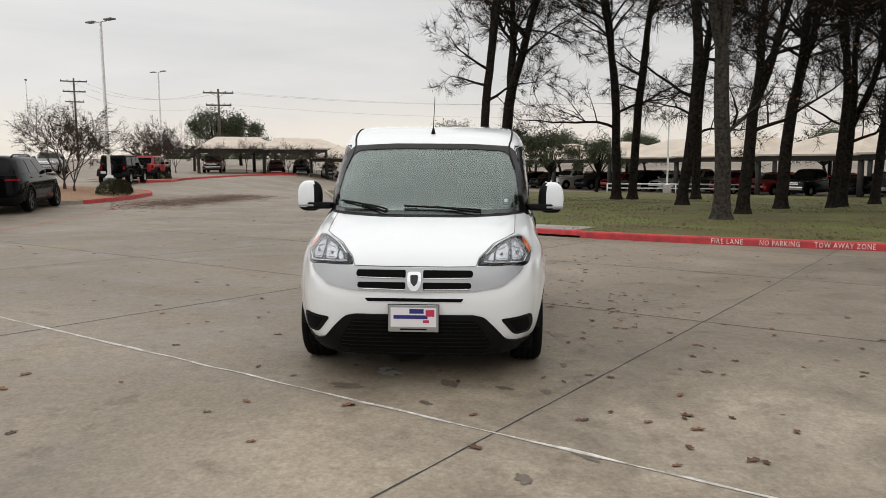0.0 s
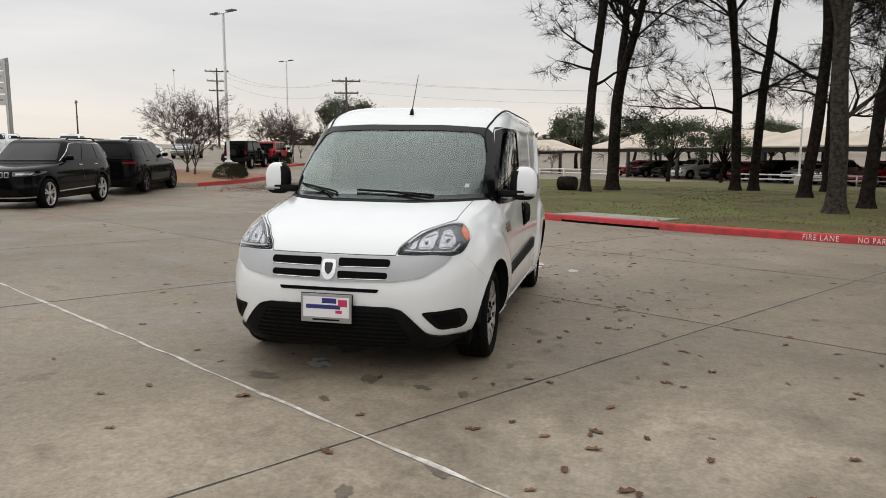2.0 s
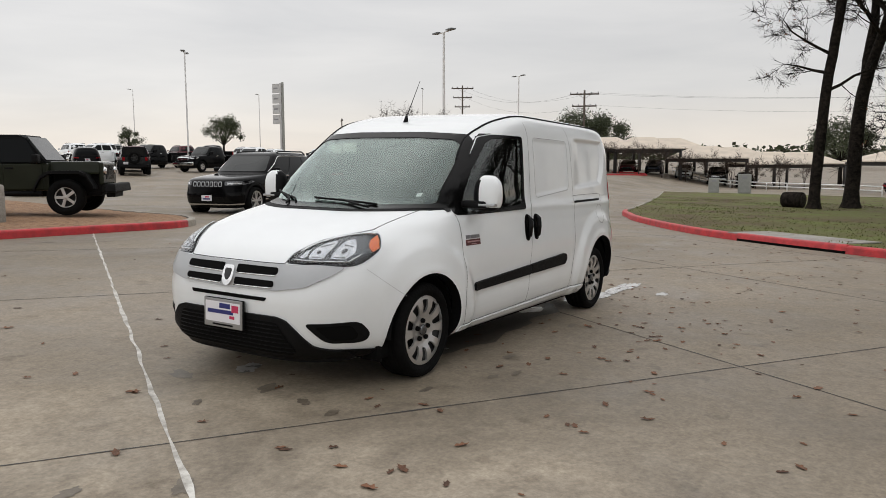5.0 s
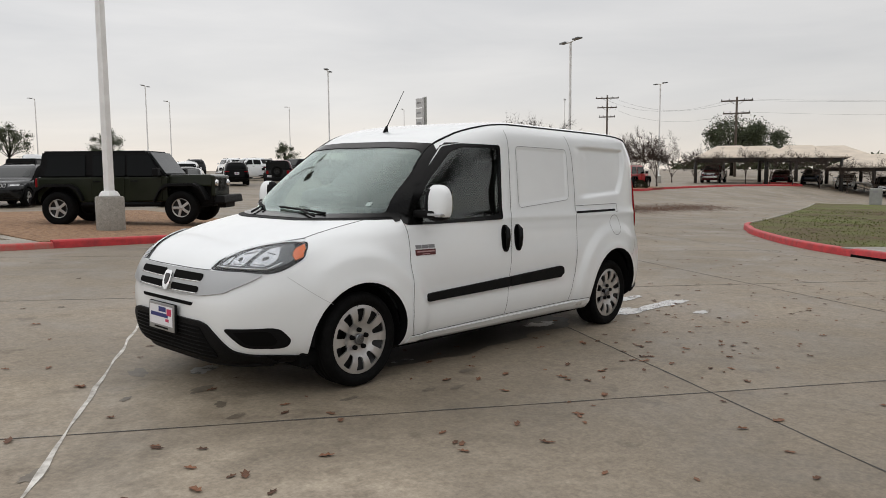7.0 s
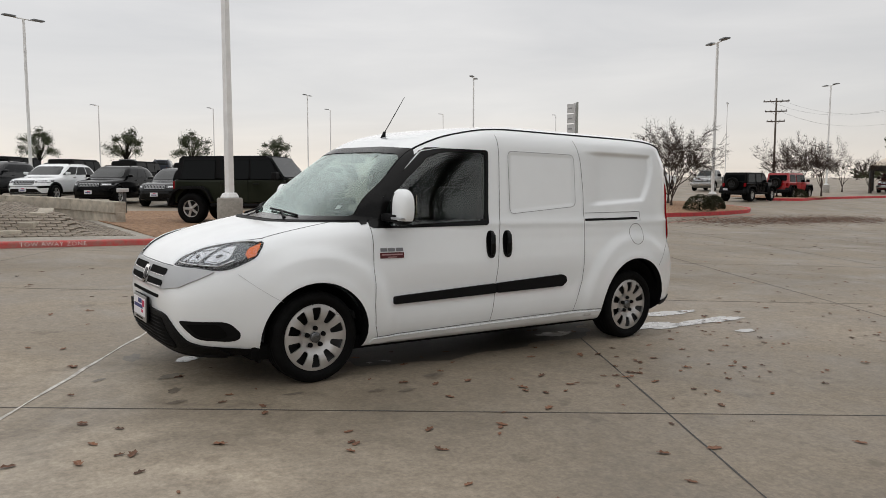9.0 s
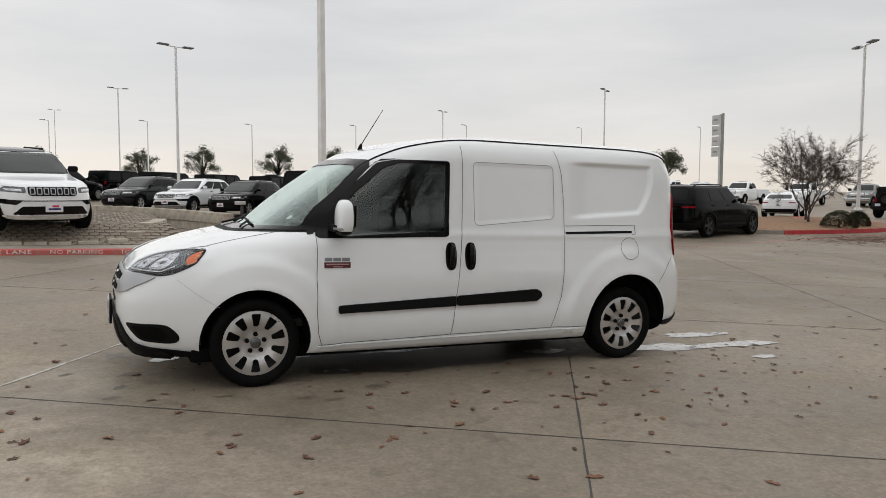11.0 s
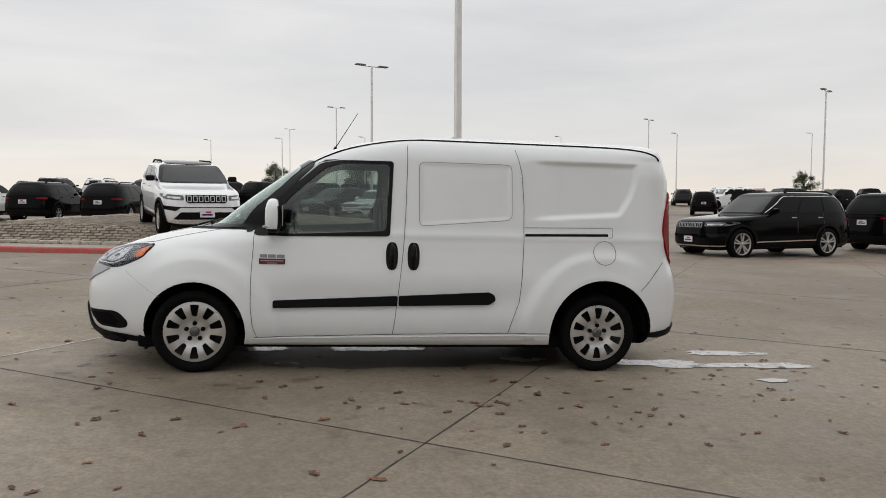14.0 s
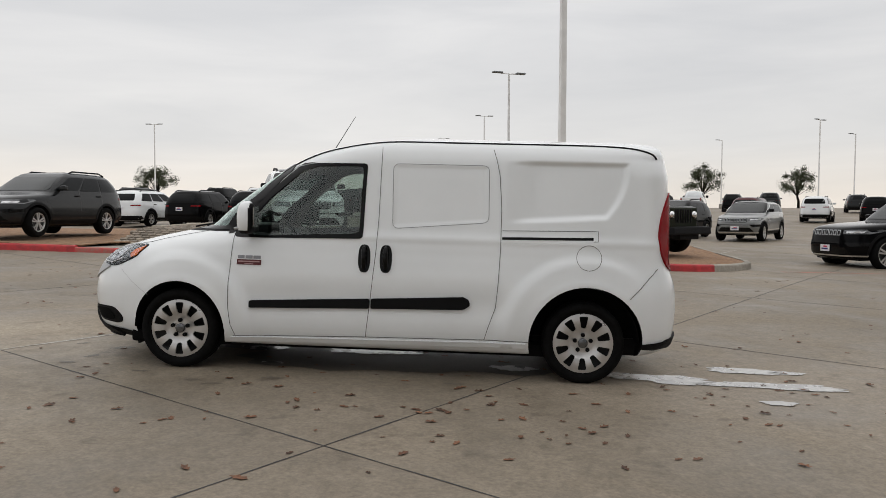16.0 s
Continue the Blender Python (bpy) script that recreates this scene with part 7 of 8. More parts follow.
# ---- parked vehicles ----
def suv_rows(xf, xr, hw, H, zh, xc, xt, xrt, nose=0.0, boxy=0.0):
    """Skin rows: bumpers xf and xr, half width, height, bonnet height, cowl x, windscreen top x, roof end x."""
    bel = zh + 0.145
    return [
        (0.27, xf - 0.16, xr + 0.18, hw * 0.84, 5, 6),
        (0.31, xf - 0.07, xr + 0.09, hw * 0.93, 5, 6),
        (0.43, xf - 0.01, xr + 0.02, hw * 0.985, 5, 6.5),
        (0.58, xf, xr, hw, 5, 6.5),
        (0.72, xf - 0.01, xr + 0.01, hw, 4.8, 6.5),
        (zh - 0.18, xf - 0.03 - nose * 0.3, xr + 0.03, hw * 0.992, 4.6, 6.5),
        (zh - 0.09, xf - 0.06 - nose * 0.6, xr + 0.04, hw * 0.985, 4.5, 6.5),
        (zh - 0.03, xf - 0.17 - nose, xr + 0.05, hw * 0.975, 4.4, 6.5),
        (zh + 0.015, xf - 0.42 - nose, xr + 0.05, hw * 0.965, 4.2, 6.5),
        (zh + 0.055, max(xc + 0.14, xf - 0.85 - nose), xr + 0.06, hw * 0.955, 4.2, 6.5),
        (zh + 0.10, xc + 0.11, xr + 0.06, hw * 0.945, 4.4, 6.5),
        (bel, xc - 0.02, xr + 0.08, hw * 0.935, 4.6, 6.3),
        (bel + (H - bel) * 0.35, xc + (xt - xc) * 0.42, xr + (xrt - xr) * 0.45, hw * 0.875, 5, 6),
        (bel + (H - bel) * 0.68, xc + (xt - xc) * 0.82, xr + (xrt - xr) * 0.85, hw * 0.80, 5, 5.5),
        (H - 0.11, xt, xrt, hw * 0.755, 4.8, 5),
        (H - 0.06, xt - 0.13, xrt + 0.06, hw * 0.69, 4.4, 4.6),
        (H - 0.025, xt - 0.36, xrt + 0.2, hw * 0.58, 4, 4.2),
        (H - 0.006, xt - 0.75, xrt + 0.5, hw * 0.36, 3.4, 3.6),
        (H, xt - 1.1, xrt + 0.9, hw * 0.12, 3, 3),
    ]


def car_model(name, wb, xf, xr, hw, H, zh, xc, xt, xrt, tyre=0.37, rim=0.24, paint=M_BLACKP, style="gc", rails=True, spokes=10, face=M_RIM, clad=True, chrome=True, nose=0.0, dlo=3, lite=False, duo=False):
    """A closed-bodied vehicle built at the origin on z = 0, nose to +x."""
    sh = Shell(suv_rows(xf, xr, hw, H, zh, xc, xt, xrt, nose), xm=0.0, layers=30 if lite else 44)
    car = thing(name, "", "")
    gw, gl = (0.22, 0.16) if lite else (0.10, 0.08)
    vs, fs = sh.solid(30 if lite else 48)
    body = mesh_of("car_body", vs, fs, [paint, M_PLASTIC])
    arch = tyre + 0.07
    cuts = [prism(ring(s * wb / 2, tyre, arch, 28), "y", q * (hw - 0.30), q * (hw + 0.4), M_PLASTIC) for s in (1, -1) for q in (1, -1)]
    part("body", mark_sharp(boolean(body, cuts), 38), car)
    skins = ((1, lambda u, v, o: (u, sh.y(u, v) + o, v)), (-1, lambda u, v, o: (u, -sh.y(u, v) - o, v)))

    def fr(u, v, o):
        e = 0.01
        n = Vector((1.0, -(sh.xf(u + e, v) - sh.xf(u - e, v)) / (2 * e), -(sh.xf(u, v + e) - sh.xf(u, v - e)) / (2 * e)))
        n = n.normalized() if n.length < 30 else Vector((0, 0, 1))
        return tuple(Vector((sh.xf(u, v), u, v)) + n * o)

    def rr(u, v, o):
        e = 0.01
        n = Vector((-1.0, (sh.xr(u + e, v) - sh.xr(u - e, v)) / (2 * e), (sh.xr(u, v + e) - sh.xr(u, v - e)) / (2 * e))).normalized()
        return tuple(Vector((sh.xr(u, v), u, v)) + n * o)

    bel = zh + 0.16
    top = H - 0.155
    w = hw
    ws = soften([(-w * 0.80, bel), (w * 0.80, bel), (w * 0.66, top + 0.01), (-w * 0.66, top + 0.01)], 0.08)
    part("windscreen", patch("windscreen", [ws], fr, M_WSFAR, gw, 0.008, 0.014), car, "dark sloping windscreen")
    rg = soften([(-w * 0.70, bel + 0.03), (w * 0.70, bel + 0.03), (w * 0.60, top - 0.02), (-w * 0.60, top - 0.02)], 0.08)
    part("rear_window", patch("rear_window", [rg], rr, M_TINT, gw, 0.008, 0.014), car, "dark rear window")
    xs_top0, xs_bot0 = xt - 0.12, xc - 0.22
    xe_top, xe_bot = xrt + 0.30, xr + 0.42
    cuts_x = [0.0, 0.36, 0.70, 1.0] if dlo == 3 else [0.0, 0.52, 1.0]
    for s, skin in skins:
        for a, b in zip(cuts_x, cuts_x[1:]):
            g = 0.012
            lp = [(xs_bot0 + (xe_bot - xs_bot0) * (a + g), bel), (xs_bot0 + (xe_bot - xs_bot0) * (b - g), bel + 0.02), (xs_top0 + (xe_top - xs_top0) * (b - g), top), (xs_top0 + (xe_top - xs_top0) * (a + g), top)]
            part("side_window", patch("side_window", [soften(lp, 0.04)], skin, M_TINT, gw, 0.008, 0.014, flip=s > 0), car, "dark tinted side window")
        if clad:
            for cx in (wb / 2, -wb / 2):
                o = ring(cx, tyre, arch + 0.055, 28)
                lp = [(u, v) for u, v in o if v > 0.30]
                i = max(range(len(lp)), key=lambda k: math.dist(lp[k], lp[k - 1]))
                lp = lp[i:] + lp[:i]
                hole = [(cx + (arch - 0.01) * math.cos(t), max(0.30, tyre + (arch - 0.01) * math.sin(t))) for t in np.linspace(math.atan2(0.30 - tyre, arch), math.pi - math.atan2(0.30 - tyre, arch), 20)]
                part("arch_cladding", patch("arch_cladding", [lp + hole[::-1]], skin, M_PLASTIC, 0.12, 0.010, 0.016, flip=s > 0), car, "black arch cladding")
            part("sill_cladding", patch("sill_cladding", [[(wb / 2 - arch, 0.29), (-wb / 2 + arch, 0.29), (-wb / 2 + arch, 0.42), (wb / 2 - arch, 0.40)]], skin, M_PLASTIC, 0.12, 0.010, 0.016, flip=s > 0), car)
        if chrome and not lite:
            arc = [tuple(p) for p in smooth_rows([(xs_bot0 + 0.03, bel - 0.012), ((xs_bot0 + xs_top0) / 2 - 0.02, (bel + top) / 2 + 0.01), (xs_top0 - 0.06, top + 0.012), (xs_top0 - 0.7, top + 0.02), (xe_top - 0.02, top + 0.012), (xe_bot - 0.02, bel + 0.03)], 30)]
            part("window_trim", tube("window_trim", [skin(u, v, 0.010) for u, v in arc], 0.011, M_CHROME, 5), car, "bright window surround")
            part("sill_strip", patch("sill_strip", [[(wb / 2 - arch, 0.43), (-wb / 2 + arch, 0.46), (-wb / 2 + arch, 0.49), (wb / 2 - arch, 0.46)]], skin, M_CHROME, 0.12, 0.012, 0.01, flip=s > 0), car)
        for xx in () if lite else (xs_bot0 + (xe_bot - xs_bot0) * 0.36, xs_bot0 + (xe_bot - xs_bot0) * 0.70):
            part("door_handle", box_me("door_handle", 0.19, 0.03, 0.03, M_CHROME if chrome else M_PLASTIC, 0.01, (xx - 0.02 + 0.16, s * (sh.y(xx, bel - 0.12) + 0.012), bel - 0.13)), car)
            part("door_line", patch("door_line", [[(xx + 0.0, 0.45), (xx + 0.008, 0.45), (xx + 0.008, bel), (xx, bel)]], skin, M_SEAM, 0.2, 0.002, 0.003, flip=s > 0), car)
        mir = part("door_mirror", box_me("door_mirror", 0.12, 0.20, 0.13, M_PLASTIC if duo else paint, 0.045, (xc - 0.42, s * (hw + 0.035), bel + 0.06)), car)
        # head and tail lamps
        hl = [(s * w * 0.53, zh - 0.205), (s * w * 0.90, zh - 0.195), (s * w * 0.955, zh - 0.13), (s * w * 0.95, zh - 0.085), (s * w * 0.53, zh - 0.10)]
        lamp = part("headlamp", patch("headlamp", [soften(hl, 0.02, 2)], fr, M_BEZEL, gl, 0.008, 0.02, flip=s < 0), car, "slim headlamp")
        hl2 = [(s * w * 0.60, zh - 0.180), (s * w * 0.84, zh - 0.175), (s * w * 0.86, zh - 0.130), (s * w * 0.60, zh - 0.132)]
        None if lite else part("lens", patch("lens", [hl2], fr, M_FACET, gl, 0.012, 0.01, flip=s < 0), lamp)
        tl = [(s * w * 0.56, zh - 0.055), (s * w * 0.90, zh - 0.06), (s * w * 0.90, zh + 0.01), (s * w * 0.56, zh - 0.005)]
        part("tail_lamp", patch("tail_lamp", [soften(tl, 0.02, 2)], rr, M_REDLENS, gl, 0.010, 0.02, flip=s > 0), car, "red tail lamp")
        if rails:
            part("roof_rail", tube("roof_rail", [(xt - 0.25, s * hw * 0.64, H - 0.07), (xt - 0.45, s * hw * 0.64, H + 0.005), (xrt + 0.50, s * hw * 0.62, H + 0.005), (xrt + 0.30, s * hw * 0.62, H - 0.07)], 0.022, M_PLASTIC, 6), car)
    if duo:
        edge = soften([(-w * 0.88, bel - 0.03), (w * 0.88, bel - 0.03), (w * 0.745, top + 0.06), (-w * 0.745, top + 0.06)], 0.08)
        part("windscreen_surround", patch("windscreen_surround", [edge, ws], fr, M_GLOSSBLK, 0.1, 0.010, 0.012), car, "gloss black pillars round the windscreen")
        # contrasting dark roof skin
        loop = [(xt - 0.10 - 0.02, -hw * 0.60), (xt - 0.06, 0.0), (xt - 0.12, hw * 0.60), (xrt + 0.2, hw * 0.58), (xrt + 0.12, 0.0), (xrt + 0.2, -hw * 0.58)]

        def crown(u, v, o):
            lo, hi = H - 0.25, H
            for _ in range(24):
                mid = (lo + hi) / 2
                a = sh.y(u, mid) if sh.row(mid)[1] < u < sh.row(mid)[0] else 0.0
                lo, hi = (mid, hi) if a > abs(v) else (lo, mid)
            return (u, v, lo + o)

        part("roof_skin", patch("roof_skin", [loop], crown, M_GLOSSBLK, 0.12, 0.012, 0.03), car, "gloss black roof")
    # grille
    gz0, gz1 = (zh - 0.24, zh - 0.09) if style != "sedan" else (zh - 0.30, zh - 0.14)
    gr = part("grille", patch("grille", [soften([(-w * 0.49, gz0 + 0.02), (-w * 0.44, gz0 - 0.02), (w * 0.44, gz0 - 0.02), (w * 0.49, gz0 + 0.02), (w * 0.49, gz1), (-w * 0.49, gz1)], 0.02, 2)], fr, M_GLOSSBLK, gl, 0.010, 0.02), car, "black grille")
    if style in ("gc", "cherokee", "compass") and not lite:
        for k in range(7):
            c = (k - 3) * w * 0.135
            lp = soften([(c - w * 0.052, gz0 + 0.005), (c + w * 0.052, gz0 + 0.005), (c + w * 0.052, gz1 - 0.015), (c - w * 0.052, gz1 - 0.015)], 0.015, 2)
            hole = soften([(c - w * 0.034, gz0 + 0.022), (c + w * 0.034, gz0 + 0.022), (c + w * 0.034, gz1 - 0.032), (c - w * 0.034, gz1 - 0.032)], 0.012, 2)
            part("grille_slot", patch("grille_slot", [lp, hole], fr, M_SATIN, 0.05, 0.016, 0.01), gr, "bright-edged grille slot")
    elif style == "truck":
        for k in range(3):
            part("grille_bar", patch("grille_bar", [[(-w * 0.47, gz0 + 0.045 * k), (w * 0.47, gz0 + 0.045 * k), (w * 0.47, gz0 + 0.045 * k + 0.025), (-w * 0.47, gz0 + 0.045 * k + 0.025)]], fr, M_CHROME, gl, 0.014, 0.012), gr)
    if not lite:
        part("bumper_slot", patch("bumper_slot", [[(-w * 0.58, 0.648), (w * 0.58, 0.648), (w * 0.58, 0.664), (-w * 0.58, 0.664)]], fr, M_GLOSSBLK, 0.08, 0.008, 0.014), car)
    part("lower_intake", patch("lower_intake", [soften([(-w * 0.60, 0.55), (w * 0.60, 0.55), (w * 0.76, 0.39), (-w * 0.76, 0.39)], 0.03, 2)], fr, M_GLOSSBLK, gl, 0.008, 0.016), car, "black lower intake")
    for s in () if lite else (1, -1):
        part("fog_pocket", patch("fog_pocket", [soften([(s * w * 0.56, 0.665), (s * w * 0.94, 0.675), (s * w * 0.93, 0.59), (s * w * 0.70, 0.575), (s * w * 0.62, 0.635)], 0.02, 2)], fr, M_GLOSSBLK, 0.06, 0.008, 0.014, flip=s < 0), car)
    part("bumper_strip", patch("bumper_strip", [[(-w * 0.86, 0.335), (w * 0.86, 0.335), (w * 0.88, 0.37), (-w * 0.88, 0.37)]], fr, M_CHROME if chrome else M_PLASTIC, gl, 0.014, 0.012), car)
    part("rear_cladding", patch("rear_cladding", [[(-w * 0.93, 0.30), (w * 0.93, 0.30), (w * 0.93, 0.50), (-w * 0.93, 0.50)]], rr, M_PLASTIC, 0.1, 0.012, 0.02), car)
    for f, xx, zz in () if lite else ((fr, 1, 0.52), (rr, -1, zh - 0.16)):
        p = f(0, zz, 0.02)
        pl = part("plate", box_me("plate", 0.02, 0.32, 0.16, M_PLATEW, 0.004, (p[0] + 0.01 * xx, 0, zz)), car, "white paper plate")
        part("plate_print", box_me("plate_print", 0.006, 0.22, 0.035, M_NAVY, 0.001, (p[0] + 0.022 * xx, 0, zz - 0.02)), pl)
        part("plate_print", box_me("plate_print", 0.006, 0.12, 0.035, M_PINK, 0.001, (p[0] + 0.022 * xx, 0.02, zz + 0.035)), pl)
    for cx in (wb / 2, -wb / 2):
        for s in (1, -1):
            wheel("wheel", car, Matrix.Translation((cx, s * (hw - 0.115), tyre)), tyre, 0.235, rim, spokes, face, M_RIMDK, s, "spokes", lite)
    part("underbody", box_me("underbody", xf - xr - 0.6, hw * 1.5, 0.14, M_PLASTIC, 0.03, ((xf + xr) / 2, 0, 0.30)), car)
    return car


def off_roader(paint, tyre=0.405, lite=False):
    """A boxy four-door off-roader with flared wings, upright screen and a spare on the tailgate."""
    car = thing("off_roader", "", "")
    wb, hw = 3.0, 0.80
    tub = bmesh.new()
    bm_box(tub, -0.45, 0, 0.86, 3.20, 1.58, 0.62, 0.05)
    me = bpy.data.meshes.new("tub")
    tub.to_mesh(me)
    tub.free()
    me.materials.append(paint)
    cuts = [prism(ring(-wb / 2, tyre + 0.06, 0.50, 24), "y", q * 0.5, q * 1.3, M_PLASTIC) for q in (1, -1)]
    me.materials.append(M_PLASTIC)
    part("tub", mark_sharp(boolean(me, cuts), 35), car, "slab-sided painted tub")
    part("bonnet", box_me("bonnet", 1.10, 1.30, 0.30, paint, 0.05, (1.64, 0, 1.06), taper=(0.96, 0.93)), car)
    part("engine_bay", box_me("engine_bay", 1.10, 0.95, 0.5, M_PLASTIC, 0.03, (1.62, 0, 0.75)), car)
    gr = part("grille", box_me("grille", 0.10, 1.22, 0.50, paint, 0.03, (2.20, 0, 0.93)), car, "upright slotted grille")
    for k in range(0 if lite else 7):
        part("grille_slot", box_me("grille_slot", 0.03, 0.065, 0.33, M_GLOSSBLK, 0.01, (2.247, (k - 3) * 0.105, 0.96)), gr)
    for s in (1, -1):
        part("headlamp", lathe("headlamp", [(0.001, 0.05), (0.08, 0.04), (0.10, 0.0), (0.10, -0.02)], M_CHROME, 18, "X"), car, "round headlamp", Matrix.Translation((2.245, s * 0.47, 0.99)))
        # flared wings over the tyres
        for cx in (wb / 2, -wb / 2):
            pts = [(cx + 0.60, 0.66), (cx + 0.46, 0.92), (cx + 0.30, 1.0), (cx - 0.32, 1.0), (cx - 0.50, 0.90), (cx - 0.66, 0.60)]
            n = len(pts)
            vs = [(x, s * y, z) for x, z in pts for y in (0.55, 0.94)] + [(x, s * y, z - 0.07) for x, z in pts for y in (0.55, 0.94)]
            fs = []
            for i in range(n - 1):
                a = 2 * i
                fs += [(a, a + 1, a + 3, a + 2), (a + 2 * n, a + 2 + 2 * n, a + 3 + 2 * n, a + 1 + 2 * n), (a + 1, a + 1 + 2 * n, a + 3 + 2 * n, a + 3), (a, a + 2, a + 2 + 2 * n, a + 2 * n)]
            fs += [(0, 2 * n, 2 * n + 1, 1), (2 * n - 2, 2 * n - 1, 4 * n - 1, 4 * n - 2)]
            part("wing_flare", mark_sharp(mesh_of("wing_flare", vs, fs, [M_PLASTIC]), 50), car, "black flared wing")
            wheel("wheel", car, Matrix.Translation((cx, s * 0.79, tyre)), tyre, 0.27, 0.23, 5, M_RIM, M_RIMDK, s, "spokes", lite)
        part("rock_rail", tube("rock_rail", [(-0.95, s * 0.83, 0.50), (1.0, s * 0.83, 0.50)], 0.05, M_PLASTIC, 8), car)
        for xx, w in ((0.62, 0.80), (-0.30, 0.80)):
            part("door", box_me("door", w, 0.025, 0.58, paint, 0.02, (xx, s * 0.80, 0.87)), car)
            part("door_handle", box_me("door_handle", 0.16, 0.04, 0.03, M_PLASTIC, 0.01, (xx - 0.27, s * 0.825, 1.06)), car)
        # windows set in the hard top
        for x0, x1, t0, t1 in ((0.98, 0.18, 0.70, 0.18), (0.12, -0.66, 0.12, -0.66), (-0.85, -1.85, -0.85, -1.75)):
            vs = [(x0, s * 0.792, 1.19), (x1, s * 0.792, 1.19), (t1, s * 0.735, 1.70), (t0, s * 0.735, 1.70)]
            vs += [(x, y - s * 0.02, z) for x, y, z in vs]
            part("side_window", mesh_of("side_window", vs, [(0, 1, 2, 3), (7, 6, 5, 4), (0, 4, 5, 1), (1, 5, 6, 2), (2, 6, 7, 3), (3, 7, 4, 0)], [M_TINT], smooth=False), car, "dark side window")
        part("door_mirror", box_me("door_mirror", 0.14, 0.22, 0.19, M_PLASTIC, 0.03, (0.95, s * 0.95, 1.27)), car)
        part("tail_lamp", box_me("tail_lamp", 0.07, 0.14, 0.22, M_REDLENS, 0.02, (-2.08, s * 0.68, 1.03)), car, "square red tail lamp")
    # hard top and screen
    ht = bmesh.new()
    vv = [(-2.02, 0.775, 1.16), (1.10, 0.775, 1.16), (1.10, -0.775, 1.16), (-2.02, -0.775, 1.16), (-1.93, 0.71, 1.80), (0.62, 0.71, 1.80), (0.62, -0.71, 1.80), (-1.93, -0.71, 1.80)]
    b = [ht.verts.new(v) for v in vv]
    for f in ((3, 2, 1, 0), (4, 5, 6, 7), (0, 1, 5, 4), (1, 2, 6, 5), (2, 3, 7, 6), (3, 0, 4, 7)):
        ht.faces.new([b[i] for i in f])
    bmesh.ops.bevel(ht, geom=list(ht.edges), offset=0.05, segments=2, affect="EDGES")
    me = bpy.data.meshes.new("hard_top")
    ht.to_mesh(me)
    ht.free()
    me.materials.append(M_PLASTIC if paint is not M_REDP else paint)
    part("hard_top", mark_sharp(me, 30), car, "squared hard top")
    vs = [(1.06, 0.68, 1.22), (1.06, -0.68, 1.22), (0.68, -0.63, 1.74), (0.68, 0.63, 1.74)]
    n = Vector((0.52, 0, 0.38)).normalized()
    vs = [Vector(v) + n * 0.035 for v in vs] + [Vector(v) - n * 0.02 for v in vs]
    part("windscreen", mesh_of("windscreen", vs, [(0, 1, 2, 3)[::-1], (4, 5, 6, 7), (0, 4, 5, 1), (1, 5, 6, 2), (2, 6, 7, 3), (3, 7, 4, 0)], [M_WSFAR], smooth=False), car, "upright windscreen")
    part("rear_window", box_me("rear_window", 0.02, 1.20, 0.42, M_TINT, 0.01, (-1.995, 0, 1.45)), car)
    part("tailgate", box_me("tailgate", 0.03, 1.14, 0.56, paint, 0.02, (-2.06, 0, 0.88)), car)
    sp = wheel("spare_wheel", car, Matrix.Translation((-2.26, 0.05, 1.10)) @ Matrix.Rotation(math.pi / 2, 4, "Z"), tyre * 0.96, 0.25, 0.22, 5, M_RIMDK, M_RIMDK, 1, "spokes", lite)
    part("front_bumper", box_me("front_bumper", 0.26, 1.62, 0.20, M_PLASTIC, 0.04, (2.42, 0, 0.60), taper=(0.8, 0.96)), car, "black steel front bumper")
    part("skid_plate", box_me("skid_plate", 0.20, 0.8, 0.14, M_PLASTIC, 0.02, (2.34, 0, 0.45)), car)
    part("rear_bumper", box_me("rear_bumper", 0.20, 1.60, 0.20, M_PLASTIC, 0.04, (-2.18, 0, 0.58)), car, "black rear bumper")
    part("chassis", box_me("chassis", 4.2, 0.9, 0.16, M_PLASTIC, 0.02, (0.05, 0, 0.50)), car)
    part("plate", box_me("plate", 0.02, 0.30, 0.15, M_PLATEW, 0.004, (-2.10, 0.56, 0.76)), car)
    return car


